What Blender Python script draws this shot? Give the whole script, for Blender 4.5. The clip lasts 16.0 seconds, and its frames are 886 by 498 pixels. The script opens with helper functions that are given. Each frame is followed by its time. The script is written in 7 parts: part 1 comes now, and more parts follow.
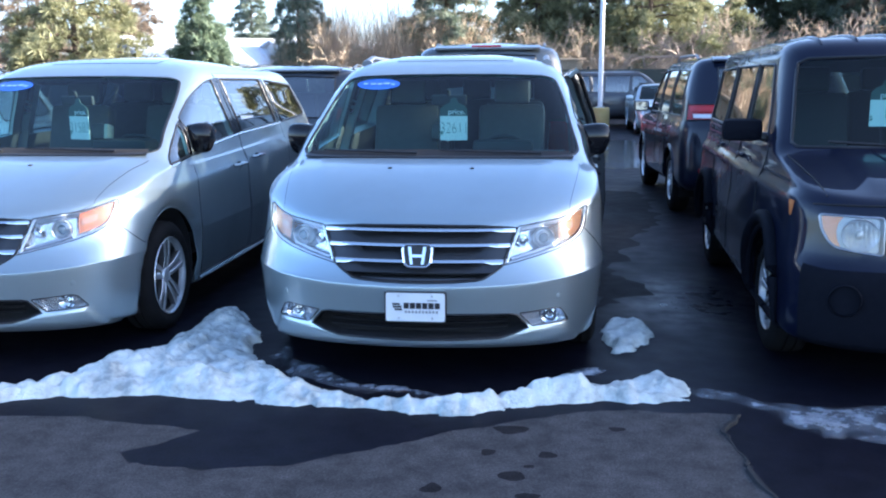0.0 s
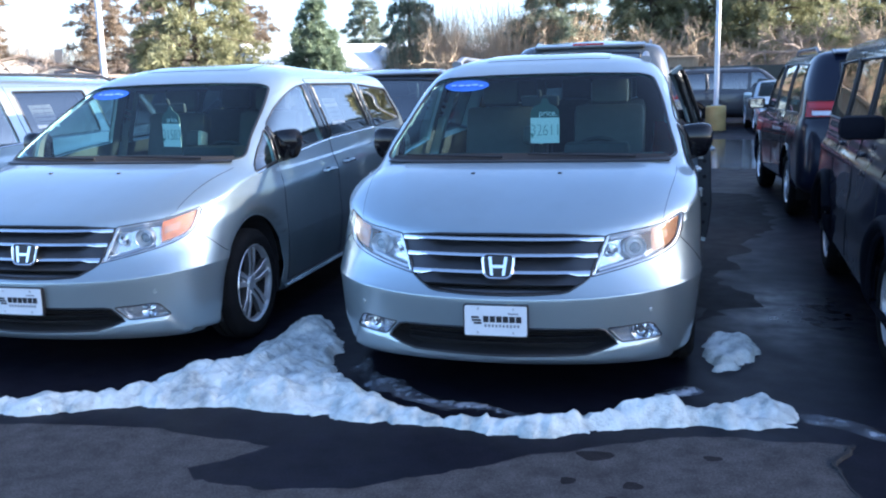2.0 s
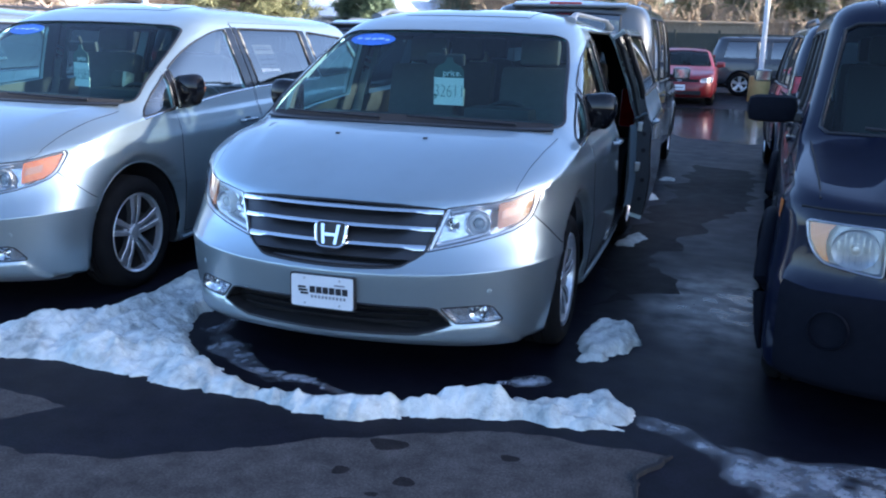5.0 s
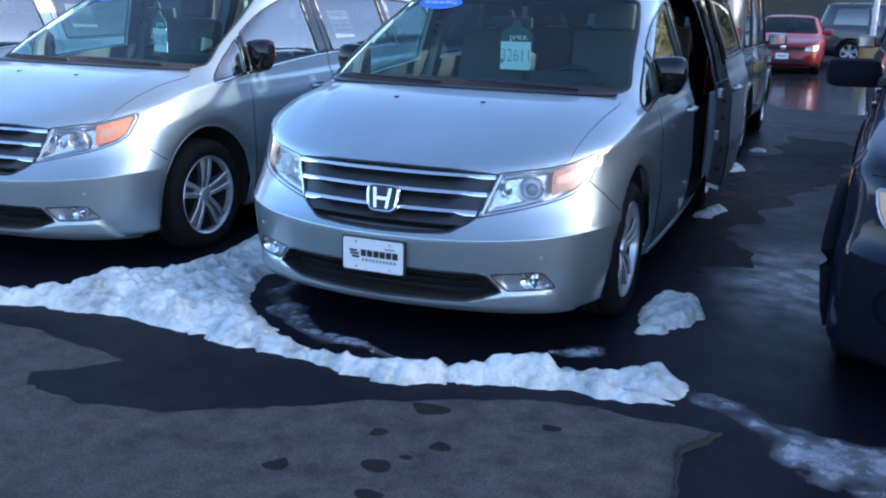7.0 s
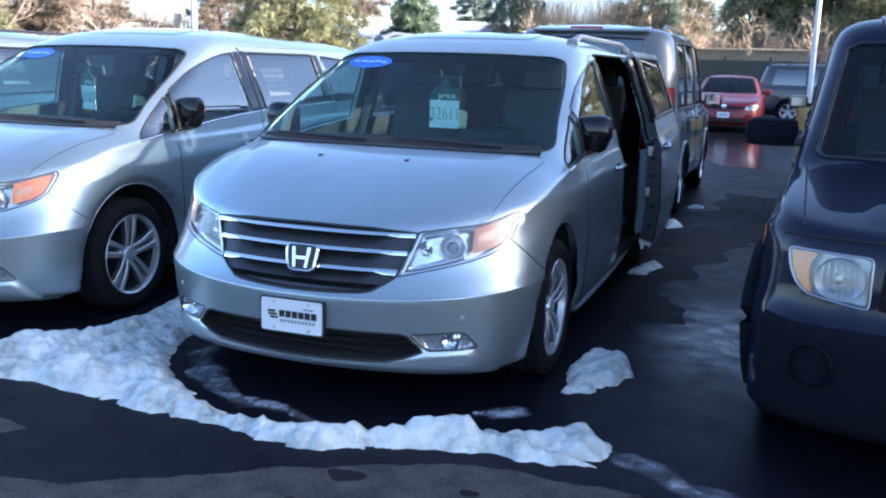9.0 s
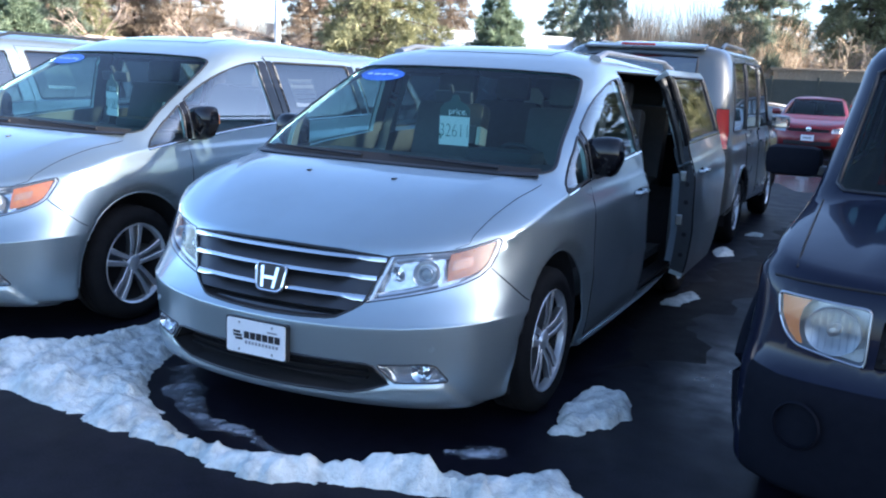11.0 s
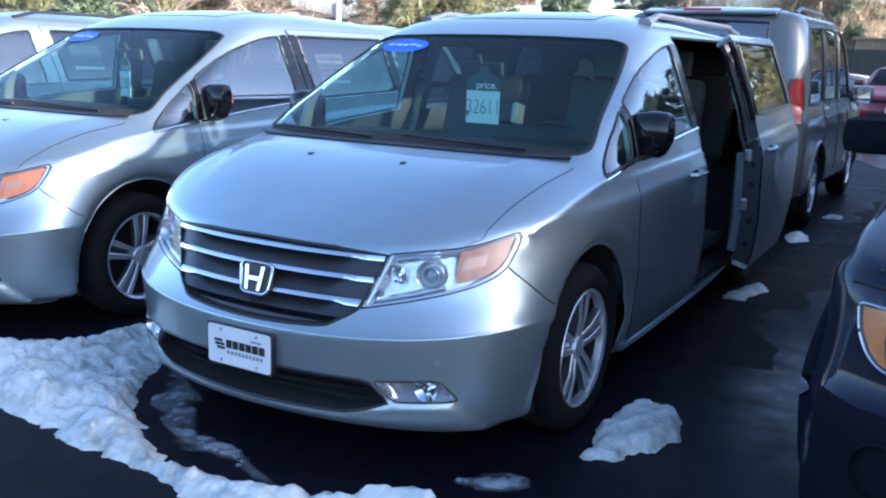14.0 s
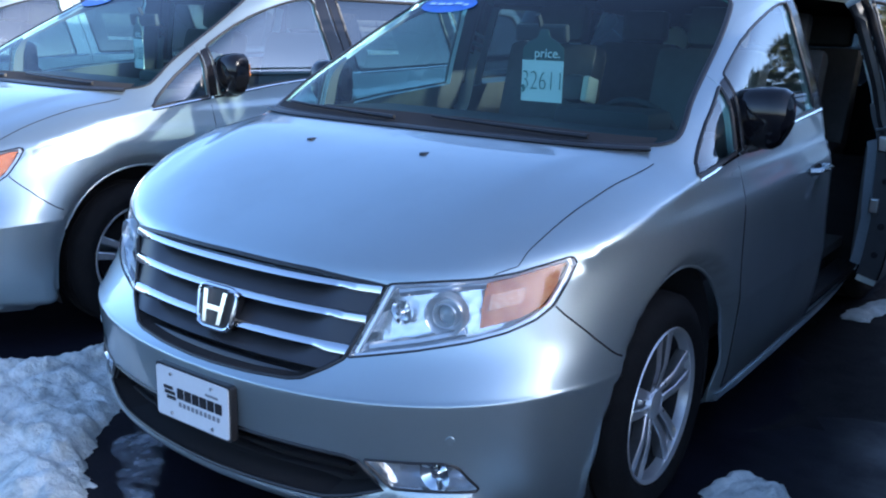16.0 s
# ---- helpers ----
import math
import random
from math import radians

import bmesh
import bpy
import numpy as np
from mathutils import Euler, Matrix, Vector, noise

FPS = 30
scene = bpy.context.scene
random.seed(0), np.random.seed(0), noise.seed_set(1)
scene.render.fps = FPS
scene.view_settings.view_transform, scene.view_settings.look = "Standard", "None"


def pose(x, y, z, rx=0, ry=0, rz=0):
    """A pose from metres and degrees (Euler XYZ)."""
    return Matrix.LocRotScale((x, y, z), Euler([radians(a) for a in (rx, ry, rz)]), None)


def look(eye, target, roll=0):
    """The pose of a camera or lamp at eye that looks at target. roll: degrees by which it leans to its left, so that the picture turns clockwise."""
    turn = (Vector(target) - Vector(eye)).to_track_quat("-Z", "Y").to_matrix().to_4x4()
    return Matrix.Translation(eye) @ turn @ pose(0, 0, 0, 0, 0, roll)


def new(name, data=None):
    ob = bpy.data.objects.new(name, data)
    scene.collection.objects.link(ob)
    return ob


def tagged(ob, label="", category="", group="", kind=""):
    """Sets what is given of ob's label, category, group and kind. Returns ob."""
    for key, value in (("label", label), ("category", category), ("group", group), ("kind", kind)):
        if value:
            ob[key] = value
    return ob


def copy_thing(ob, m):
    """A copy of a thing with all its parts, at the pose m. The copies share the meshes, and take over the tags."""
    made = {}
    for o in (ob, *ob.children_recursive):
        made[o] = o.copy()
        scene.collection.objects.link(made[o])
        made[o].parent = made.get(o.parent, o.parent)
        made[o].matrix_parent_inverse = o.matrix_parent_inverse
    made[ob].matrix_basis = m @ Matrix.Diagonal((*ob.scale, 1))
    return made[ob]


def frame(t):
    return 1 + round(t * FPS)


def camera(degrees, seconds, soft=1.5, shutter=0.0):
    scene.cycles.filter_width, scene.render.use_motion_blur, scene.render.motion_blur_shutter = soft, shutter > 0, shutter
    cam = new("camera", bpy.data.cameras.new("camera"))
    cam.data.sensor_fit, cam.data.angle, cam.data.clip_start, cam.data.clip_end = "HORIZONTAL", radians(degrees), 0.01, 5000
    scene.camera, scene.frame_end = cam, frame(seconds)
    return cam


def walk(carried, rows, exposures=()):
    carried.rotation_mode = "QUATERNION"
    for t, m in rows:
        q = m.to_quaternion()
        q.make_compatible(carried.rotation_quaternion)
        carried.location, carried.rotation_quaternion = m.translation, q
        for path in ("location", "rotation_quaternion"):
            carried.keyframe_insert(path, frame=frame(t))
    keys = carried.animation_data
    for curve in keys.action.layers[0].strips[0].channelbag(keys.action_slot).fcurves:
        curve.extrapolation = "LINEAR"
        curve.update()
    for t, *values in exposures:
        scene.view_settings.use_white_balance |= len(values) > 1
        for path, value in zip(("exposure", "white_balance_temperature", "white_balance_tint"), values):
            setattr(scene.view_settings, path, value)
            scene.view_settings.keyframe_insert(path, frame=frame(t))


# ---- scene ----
cam = camera(52.3, 16.0, 2.1)
PATH = [
    (0, (0.605, -4.378, 1.571), (0.398, -2.423, 1.203), -0.3),
    (0.5, (0.614, -4.372, 1.576), (0.382, -2.422, 1.193), -0.2),
    (1, (0.653, -4.373, 1.568), (0.354, -2.431, 1.195), 0.2),
    (1.5, (0.679, -4.312, 1.55), (0.315, -2.387, 1.149), -1.1),
    (2, (0.724, -4.109, 1.563), (0.271, -2.195, 1.203), -1.5),
    (2.5, (0.868, -3.989, 1.542), (0.382, -2.084, 1.179), -2.7),
    (3, (1.07, -3.945, 1.578), (0.594, -2.052, 1.141), 0.8),
    (3.5, (1.212, -3.892, 1.577), (0.799, -1.989, 1.119), 2.2),
    (3.7, (1.228, -3.846, 1.607), (0.81, -1.939, 1.172), 1.9),
    (5.8, (1.856, -3.454, 1.528), (1.194, -1.644, 0.996), 1.6),
    (6, (1.86, -3.441, 1.519), (1.18, -1.653, 0.938), 1.1),
    (6.5, (1.85, -3.433, 1.548), (1.065, -1.672, 1.016), -0.6),
    (7, (1.821, -3.452, 1.542), (1.06, -1.679, 1.017), 1.2),
    (7.5, (1.821, -3.459, 1.534), (1.087, -1.668, 1.032), 2.0),
    (8, (1.845, -3.448, 1.534), (1.124, -1.632, 1.11), 2.0),
    (8.5, (1.897, -3.417, 1.527), (1.232, -1.576, 1.116), 2.1),
    (9, (1.942, -3.336, 1.544), (1.257, -1.5, 1.142), 1.5),
    (9.2, (1.956, -3.29, 1.507), (1.267, -1.454, 1.114), 2.1),
    (11.3, (2.296, -2.9, 1.575), (1.395, -1.155, 1.196), 1.8),
    (11.5, (2.302, -2.893, 1.578), (1.377, -1.168, 1.164), 0.9),
    (12, (2.302, -2.888, 1.583), (1.362, -1.171, 1.176), 0.9),
    (12.5, (2.309, -2.868, 1.565), (1.373, -1.145, 1.173), 0.8),
    (13, (2.326, -2.78, 1.559), (1.361, -1.079, 1.143), 0.8),
    (13.5, (2.281, -2.593, 1.532), (1.258, -0.95, 1.032), 0.0),
    (14, (2.213, -2.329, 1.531), (1.225, -0.645, 1.099), 1.7),
    (14.5, (2.199, -2.096, 1.504), (1.174, -0.437, 1.058), 1.7),
    (15, (2.214, -1.883, 1.491), (1.065, -0.314, 1.023), 3.3),
    (15.5, (2.092, -1.685, 1.481), (0.863, -0.195, 0.96), 1.2),
    (16, (1.884, -1.458, 1.463), (0.745, 0.114, 0.979), 1.6),
]
walk(cam, [(t, look(eye, target, roll)) for t, eye, target, roll in PATH], [(0, 2.53, 5820, 11), (2, 2.33, 5800, 11), (2.6, 2.16, 5740, 11), (3.2, 2.15, 5720, 11), (6, 2.2, 5800, 11), (7, 2.28, 5820, 11), (9, 2.31, 5880, 11), (11.5, 2.22, 5850, 11), (13.5, 2.22, 5720, 11), (15, 2.2, 5780, 11), (16, 2.02, 5540, 11)])

# ---------- world, sun, exposure ----------
SUN_AZ, SUN_EL = radians(85), radians(13.4)  # from +y towards +x
world = bpy.data.worlds.new("world")
scene.world = world
world.use_nodes = True
wn = world.node_tree
sky = wn.nodes.new("ShaderNodeTexSky")
sky.sky_type, sky.sun_disc = "NISHITA", False
sky.sun_elevation, sky.sun_rotation = SUN_EL, SUN_AZ
sky.air_density, sky.dust_density, sky.ozone_density = 0.55, 1.3, 1.0
wn.links.new(sky.outputs[0], wn.nodes["Background"].inputs[0])
wn.nodes["Background"].inputs[1].default_value = 0.152
sun = new("sun", bpy.data.lights.new("sun", "SUN"))
sun.data.energy, sun.data.angle, sun.data.color = 4.8, radians(1.6), (1.0, 0.88, 0.72)
sun_way = Vector((math.sin(SUN_AZ) * math.cos(SUN_EL), math.cos(SUN_AZ) * math.cos(SUN_EL), math.sin(SUN_EL)))
sun.matrix_world = look((0, 0, 30), Vector((0, 0, 30)) - sun_way)


# ---------- materials ----------
def material(name, colour, rough=0.5, metal=0.0, **more):
    m = bpy.data.materials.new(name)
    m.use_nodes = True
    b = m.node_tree.nodes["Principled BSDF"]
    b.inputs["Base Color"].default_value = (*colour, 1)
    b.inputs["Roughness"].default_value = rough
    b.inputs["Metallic"].default_value = metal
    for k, v in more.items():
        b.inputs[k.replace("_", " ")].default_value = v
    return m


def nd(m, kind, operation=None, blend_type=None):
    n = m.node_tree.nodes.new("ShaderNode" + kind)
    if operation:
        n.operation = operation
    if blend_type:
        n.blend_type = blend_type
    return n


def wire(m, a, b, out=0, inp=0):
    m.node_tree.links.new(a.outputs[out], b.inputs[inp])


def bsdf(m):
    return m.node_tree.nodes["Principled BSDF"]


def noise_tex(m, scale, detail=4.0, where="Object", rough=0.55):
    co = nd(m, "TexCoord")
    n = nd(m, "TexNoise")
    n.inputs["Scale"].default_value, n.inputs["Detail"].default_value, n.inputs["Roughness"].default_value = scale, detail, rough
    m.node_tree.links.new(co.outputs[where], n.inputs["Vector"])
    return n


def ramp(m, src, stops, out="Fac"):
    r = nd(m, "ValToRGB")
    e = r.color_ramp.elements
    while len(e) < len(stops):
        e.new(0.5)
    for el, (p, c) in zip(e, stops):
        el.position, el.color = p, (*c, 1)
    m.node_tree.links.new(src.outputs[out], r.inputs[0])
    return r


def bump(m, src, strength, distance=0.01, out="Fac"):
    b = nd(m, "Bump")
    b.inputs["Strength"].default_value, b.inputs["Distance"].default_value = strength, distance
    m.node_tree.links.new(src.outputs[out], b.inputs["Height"])
    wire(m, b, bsdf(m), 0, bsdf(m).inputs.find("Normal"))
    return b


def varied(name, c0, c1, rough, scale, metal=0.0, bumped=0.0, dist=0.01, detail=5.0, rough2=None, **more):
    """A surface whose colour wanders between two tones at two scales, with relief."""
    m = material(name, c0, rough, metal, **more)
    big, fine = noise_tex(m, scale, detail), noise_tex(m, scale * 9, detail)
    mix = nd(m, "Math", operation="MULTIPLY_ADD")
    mix.inputs[1].default_value, mix.inputs[2].default_value = 0.45, 0.0
    wire(m, fine, mix)
    add = nd(m, "Math", operation="MULTIPLY_ADD")
    add.inputs[1].default_value = 0.55
    wire(m, big, add)
    wire(m, mix, add, 0, 2)
    r = ramp(m, add, [(0.3, c0), (0.7, c1)], 0)
    wire(m, r, bsdf(m), 0, bsdf(m).inputs.find("Base Color"))
    if rough2 is not None:
        rr = ramp(m, add, [(0.3, (rough,) * 3), (0.7, (rough2,) * 3)], 0)
        wire(m, rr, bsdf(m), 0, bsdf(m).inputs.find("Roughness"))
    if bumped:
        bump(m, fine, bumped, dist)
    return m


def car_paint(name, colour, metal=0.75, rough=0.34, dirt=(0.16, 0.15, 0.14), flake=0.25, coat=1.0):
    """Metallic paint under clear coat, with road film."""
    m = material(name, colour, rough, metal)
    b = bsdf(m)
    b.inputs["Coat Weight"].default_value, b.inputs["Coat Roughness"].default_value = coat, 0.03
    n = noise_tex(m, 2.3, 6)
    r = ramp(m, n, [(0.45, colour), (0.8, tuple(c * 0.82 + d * 0.18 for c, d in zip(colour, dirt)))])
    fine = noise_tex(m, 900, 1)
    mul = nd(m, "MixRGB", blend_type="MULTIPLY")
    mul.inputs[0].default_value = flake
    wire(m, r, mul, 0, 1)
    wire(m, fine, mul, 0, 2)
    wire(m, mul, b, 0, b.inputs.find("Base Color"))
    rr = ramp(m, n, [(0.3, (rough,) * 3), (0.8, (rough + 0.1,) * 3)])
    wire(m, rr, b, 0, b.inputs.find("Roughness"))
    return m


def glass_pane(name, tint, gloss=1.0, ior=1.5):
    """Tinted sheet glass: see-through with a Fresnel gloss."""
    m = bpy.data.materials.new(name)
    m.use_nodes = True
    t = m.node_tree
    t.nodes.remove(bsdf(m))
    clear, shine, mixer, lw = nd(m, "BsdfTransparent"), nd(m, "BsdfGlossy"), nd(m, "MixShader"), nd(m, "LayerWeight")
    lw.inputs[0].default_value = 0.5
    p5, fr = nd(m, "Math", "POWER"), nd(m, "Math", "MULTIPLY_ADD")
    p5.inputs[1].default_value = 5.0
    f0 = ((ior - 1) / (ior + 1)) ** 2 * 1.8
    fr.inputs[1].default_value, fr.inputs[2].default_value = 1 - f0, f0
    wire(m, lw, p5, 1, 0)
    wire(m, p5, fr)
    clear.inputs[0].default_value = (*tint, 1)
    shine.inputs[0].default_value = (gloss, gloss, gloss, 1)
    shine.inputs["Roughness"].default_value = 0.015
    wire(m, fr, mixer)
    wire(m, clear, mixer, 0, 1)
    wire(m, shine, mixer, 0, 2)
    t.links.new(mixer.outputs[0], t.nodes["Material Output"].inputs[0])
    return m


silver = car_paint("silver_paint", (0.44, 0.53, 0.57), 0.80, 0.30, flake=0.2)
black_paint = car_paint("black_paint", (0.003, 0.005, 0.017), 0.0, 0.4, (0.006, 0.008, 0.016), 0.0, 0.62)
bsdf(black_paint).inputs["Specular IOR Level"].default_value = 0.08
navy_paint = car_paint("dark_blue_paint", (0.006, 0.009, 0.022), 0.0, 0.3, (0.012, 0.014, 0.02), 0.0, 0.8)
bsdf(navy_paint).inputs["Specular IOR Level"].default_value = 0.1
grey_paint = car_paint("grey_paint", (0.17, 0.18, 0.19), 0.6, 0.3)
charcoal_paint = car_paint("charcoal_paint", (0.11, 0.122, 0.125), 0.4, 0.26, (0.07, 0.07, 0.07))
slate_paint = car_paint("slate_paint", (0.045, 0.05, 0.06), 0.4, 0.3, (0.05, 0.05, 0.05))
taupe_paint = car_paint("taupe_paint", (0.28, 0.29, 0.28), 0.6, 0.3)
red_paint = car_paint("red_paint", (0.15, 0.003, 0.007), 0.2, 0.3, flake=0.0, coat=0.5)
white_paint = car_paint("white_paint", (0.75, 0.76, 0.77), 0.0, 0.35, flake=0.0)
chrome = material("chrome", (0.82, 0.84, 0.86), 0.08, 1.0)
satin_metal = varied("satin_metal", (0.42, 0.43, 0.45), (0.55, 0.56, 0.58), 0.28, 6, 1.0)
alloy = varied("alloy", (0.62, 0.635, 0.66), (0.78, 0.79, 0.81), 0.28, 9, 0.75)
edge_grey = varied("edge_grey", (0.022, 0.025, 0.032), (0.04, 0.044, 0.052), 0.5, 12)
panel_blue = varied("panel_blue", (0.13, 0.17, 0.21), (0.19, 0.23, 0.27), 0.45, 9)
rail_grey = varied("rail_grey", (0.20, 0.21, 0.23), (0.28, 0.29, 0.31), 0.4, 9, 0.6)
dark_alloy = varied("dark_alloy", (0.10, 0.105, 0.11), (0.16, 0.165, 0.17), 0.35, 9, 0.7)
rubber = varied("rubber", (0.007, 0.007, 0.008), (0.013, 0.013, 0.014), 0.85, 14, bumped=0.3, dist=0.004, Specular_IOR_Level=0.1)
black_trim = varied("black_trim", (0.010, 0.010, 0.012), (0.02, 0.02, 0.022), 0.4, 20)
privacy_roof = material("sunroof_glass", (0.03, 0.035, 0.04), 0.06, 0.0, Coat_Weight=1.0)
gloss_black = material("gloss_black", (0.006, 0.006, 0.008), 0.1, 0.0)
cladding = varied("grey_cladding", (0.005, 0.006, 0.010), (0.009, 0.010, 0.015), 0.6, 30, bumped=0.25, dist=0.002, Specular_IOR_Level=0.035)
slat_grey = material("slat_grey", (0.055, 0.058, 0.065), 0.35, 0.6)
cavity = material("cavity_black", (0.013, 0.013, 0.015), 0.9)
liner = varied("cabin_lining", (0.065, 0.064, 0.063), (0.095, 0.093, 0.09), 0.85, 12, bumped=0.2, dist=0.003)
dash = varied("dashboard_plastic", (0.012, 0.012, 0.014), (0.02, 0.02, 0.022), 0.65, 40, bumped=0.2, dist=0.002)
carpet = varied("grey_carpet", (0.085, 0.083, 0.08), (0.13, 0.127, 0.12), 0.95, 30, bumped=0.4, dist=0.004)
leather = varied("grey_leather", (0.052, 0.050, 0.049), (0.084, 0.081, 0.078), 0.5, 18, bumped=0.3, dist=0.003)
# pale cream that paints sunlight falling on seat parts
cream = varied("cream_leather", (0.70, 0.67, 0.54), (0.80, 0.76, 0.63), 0.55, 18)
windscreen_glass = glass_pane("windscreen_glass", (0.52, 0.80, 0.79), 0.6, 1.42)
side_glass = glass_pane("side_glass", (0.70, 0.84, 0.81), 0.97, 2.15)
privacy_glass = glass_pane("privacy_glass", (0.22, 0.24, 0.24), 0.97, 2.0)
lens_glass = glass_pane("lens_glass", (0.93, 0.95, 0.96), 1.0, 1.45)
reflector = material("reflector_silver", (0.80, 0.83, 0.86), 0.24, 0.9)
rv = nd(reflector, "TexVoronoi")
rv.inputs["Scale"].default_value = 34
rc = nd(reflector, "TexCoord")
reflector.node_tree.links.new(rc.outputs["Object"], rv.inputs["Vector"])
bump(reflector, rv, 0.16, 0.01, "Distance")
bezel_silver = material("bezel_silver", (0.74, 0.77, 0.80), 0.30, 0.9)
bulb_glass = material("bulb_glass", (0.16, 0.21, 0.24), 0.08, 0.0, Coat_Weight=1.0)
amber = varied("amber_lens", (0.40, 0.085, 0.018), (0.62, 0.24, 0.075), 0.26, 34, Coat_Weight=0.3)
amber_clear = varied("pale_amber_lens", (0.46, 0.17, 0.075), (0.68, 0.42, 0.28), 0.25, 90, 0.4)
corner_amber = material("golden_amber_lens", (0.62, 0.19, 0.04), 0.35, 0.0, Coat_Weight=0.1)
beam_silver = varied("hazed_reflector", (0.36, 0.39, 0.42), (0.52, 0.55, 0.58), 0.34, 30, 0.6)
brake_red = material("bright_red_lens", (0.50, 0.02, 0.025), 0.2, 0.0, Coat_Weight=0.4)
tail_red = material("red_lens", (0.34, 0.005, 0.008), 0.25, 0.0, Coat_Weight=0.3)
plate_white = varied("plate_white", (0.66, 0.69, 0.72), (0.74, 0.76, 0.78), 0.45, 8)
ink = material("ink_black", (0.012, 0.012, 0.016), 0.5)
ink_grey = material("ink_grey", (0.22, 0.23, 0.25), 0.5)
card_white = varied("card_white", (0.70, 0.74, 0.72), (0.78, 0.80, 0.78), 0.7, 10)
card_green = material("card_green", (0.035, 0.068, 0.062), 0.6)
banner_blue = varied("banner_blue", (0.012, 0.075, 0.40), (0.03, 0.12, 0.50), 0.4, 25)

banner_print = material("banner_print", (0.25, 0.42, 0.72), 0.5)


# ---------- mesh helpers ----------
def mesh_object(name, verts, faces, mat, parent=None, label="", smooth=True):
    me = bpy.data.meshes.new(name)
    me.from_pydata([tuple(map(float, v)) for v in verts], [], [tuple(map(int, f)) for f in faces])
    me.update()
    for m in (mat if isinstance(mat, (list, tuple)) else [mat]):
        me.materials.append(m)
    if smooth:
        me.polygons.foreach_set("use_smooth", [True] * len(me.polygons))
    ob = new(name, me)
    ob.parent = parent
    if label:
        tagged(ob, label)
    return ob


def part(name, bm, mat, parent=None, label="", smooth=False, bevel=0.0):
    if bevel:
        bmesh.ops.bevel(bm, geom=bm.edges[:], offset=bevel, segments=2, profile=0.6, affect="EDGES", clamp_overlap=True)
    me = bpy.data.meshes.new(name)
    bm.to_mesh(me)
    bm.free()
    for m in (mat if isinstance(mat, (list, tuple)) else [mat]):
        me.materials.append(m)
    if smooth:
        me.polygons.foreach_set("use_smooth", [True] * len(me.polygons))
        me.set_sharp_from_angle(angle=radians(40))
    ob = new(name, me)
    ob.parent = parent
    if label:
        tagged(ob, label)
    return ob


def box(size, at=(0, 0, 0), turn=None, bm=None):
    bm = bm or bmesh.new()
    m = Matrix.Translation(at) @ (turn or Matrix()) @ Matrix.Diagonal((*size, 1))
    bmesh.ops.create_cube(bm, size=1, matrix=m)
    return bm


def tube(points, radius, sides=8, bm=None, closed=False, flat=1.0):
    """A round bar along a line of points."""
    bm = bm or bmesh.new()
    pts = [Vector(p) for p in points]
    rings = []
    n = len(pts)
    for i, p in enumerate(pts):
        a = pts[(i - 1) % n] if closed or i else p
        b = pts[(i + 1) % n] if closed or i < n - 1 else p
        d = (b - a).normalized()
        up = Vector((0, 0, 1)) if abs(d.z) < 0.9 else Vector((0, 1, 0))
        s = d.cross(up).normalized()
        t = s.cross(d)
        r = radius(i / max(1, n - 1)) if callable(radius) else radius
        rings.append([bm.verts.new(p + r * (math.cos(2 * math.pi * k / sides) * s + flat * math.sin(2 * math.pi * k / sides) * t)) for k in range(sides)])
    for i in range(n if closed else n - 1):
        A, B = rings[i], rings[(i + 1) % n]
        for k in range(sides):
            bm.faces.new((A[k], A[(k + 1) % sides], B[(k + 1) % sides], B[k]))
    if not closed:
        bm.faces.new(rings[0][::-1])
        bm.faces.new(rings[-1])
    return bm


def lathe(profile, steps=48, axis="x", bm=None):
    """Turn (along, radius) pairs about an axis."""
    bm = bm or bmesh.new()
    rings = []
    for a, r in profile:
        ring = []
        for k in range(steps):
            c, s = math.cos(2 * math.pi * k / steps) * r, math.sin(2 * math.pi * k / steps) * r
            ring.append(bm.verts.new((a, c, s) if axis == "x" else (c, a, s) if axis == "y" else (c, s, a)))
        rings.append(ring)
    for A, B in zip(rings, rings[1:]):
        for k in range(steps):
            bm.faces.new((A[k], A[(k + 1) % steps], B[(k + 1) % steps], B[k]))
    bmesh.ops.recalc_face_normals(bm, faces=bm.faces[:])
    return bm


def prism(outline, depth, bm=None, place=None):
    """A flat outline in x, z given depth along y."""
    bm = bm or bmesh.new()
    place = place or Matrix()
    a = [bm.verts.new(place @ Vector((x, 0, z))) for x, z in outline]
    b = [bm.verts.new(place @ Vector((x, depth, z))) for x, z in outline]
    bm.faces.new(a)
    bm.faces.new(b[::-1])
    n = len(a)
    for i in range(n):
        bm.faces.new((a[i], b[i], b[(i + 1) % n], a[(i + 1) % n]))
    bmesh.ops.recalc_face_normals(bm, faces=bm.faces[:])
    return bm


def rounded(outline, r, steps=4):
    """Round the corners of an outline."""
    out = []
    n = len(outline)
    for i in range(n):
        p, a, b = (Vector(outline[j % n]) for j in (i, i - 1, i + 1))
        da, db = (a - p), (b - p)
        k = min(r, da.length * 0.45, db.length * 0.45)
        s, e = p + da.normalized() * k, p + db.normalized() * k
        for j in range(steps + 1):
            t = j / steps
            out.append(tuple((1 - t) ** 2 * s + 2 * t * (1 - t) * p + t * t * e))
    return out


def sweep(pts, steps=5):
    """A smooth line through points."""
    P = [Vector(p) for p in pts]
    out = []
    for i in range(len(P) - 1):
        a, b, c, d = P[max(0, i - 1)], P[i], P[i + 1], P[min(len(P) - 1, i + 2)]
        for k in range(steps):
            t = k / steps
            out.append(tuple(0.5 * (2 * b + (c - a) * t + (2 * a - 5 * b + 4 * c - d) * t * t + (3 * b - a - 3 * c + d) * t**3)))
    return out + [tuple(P[-1])]


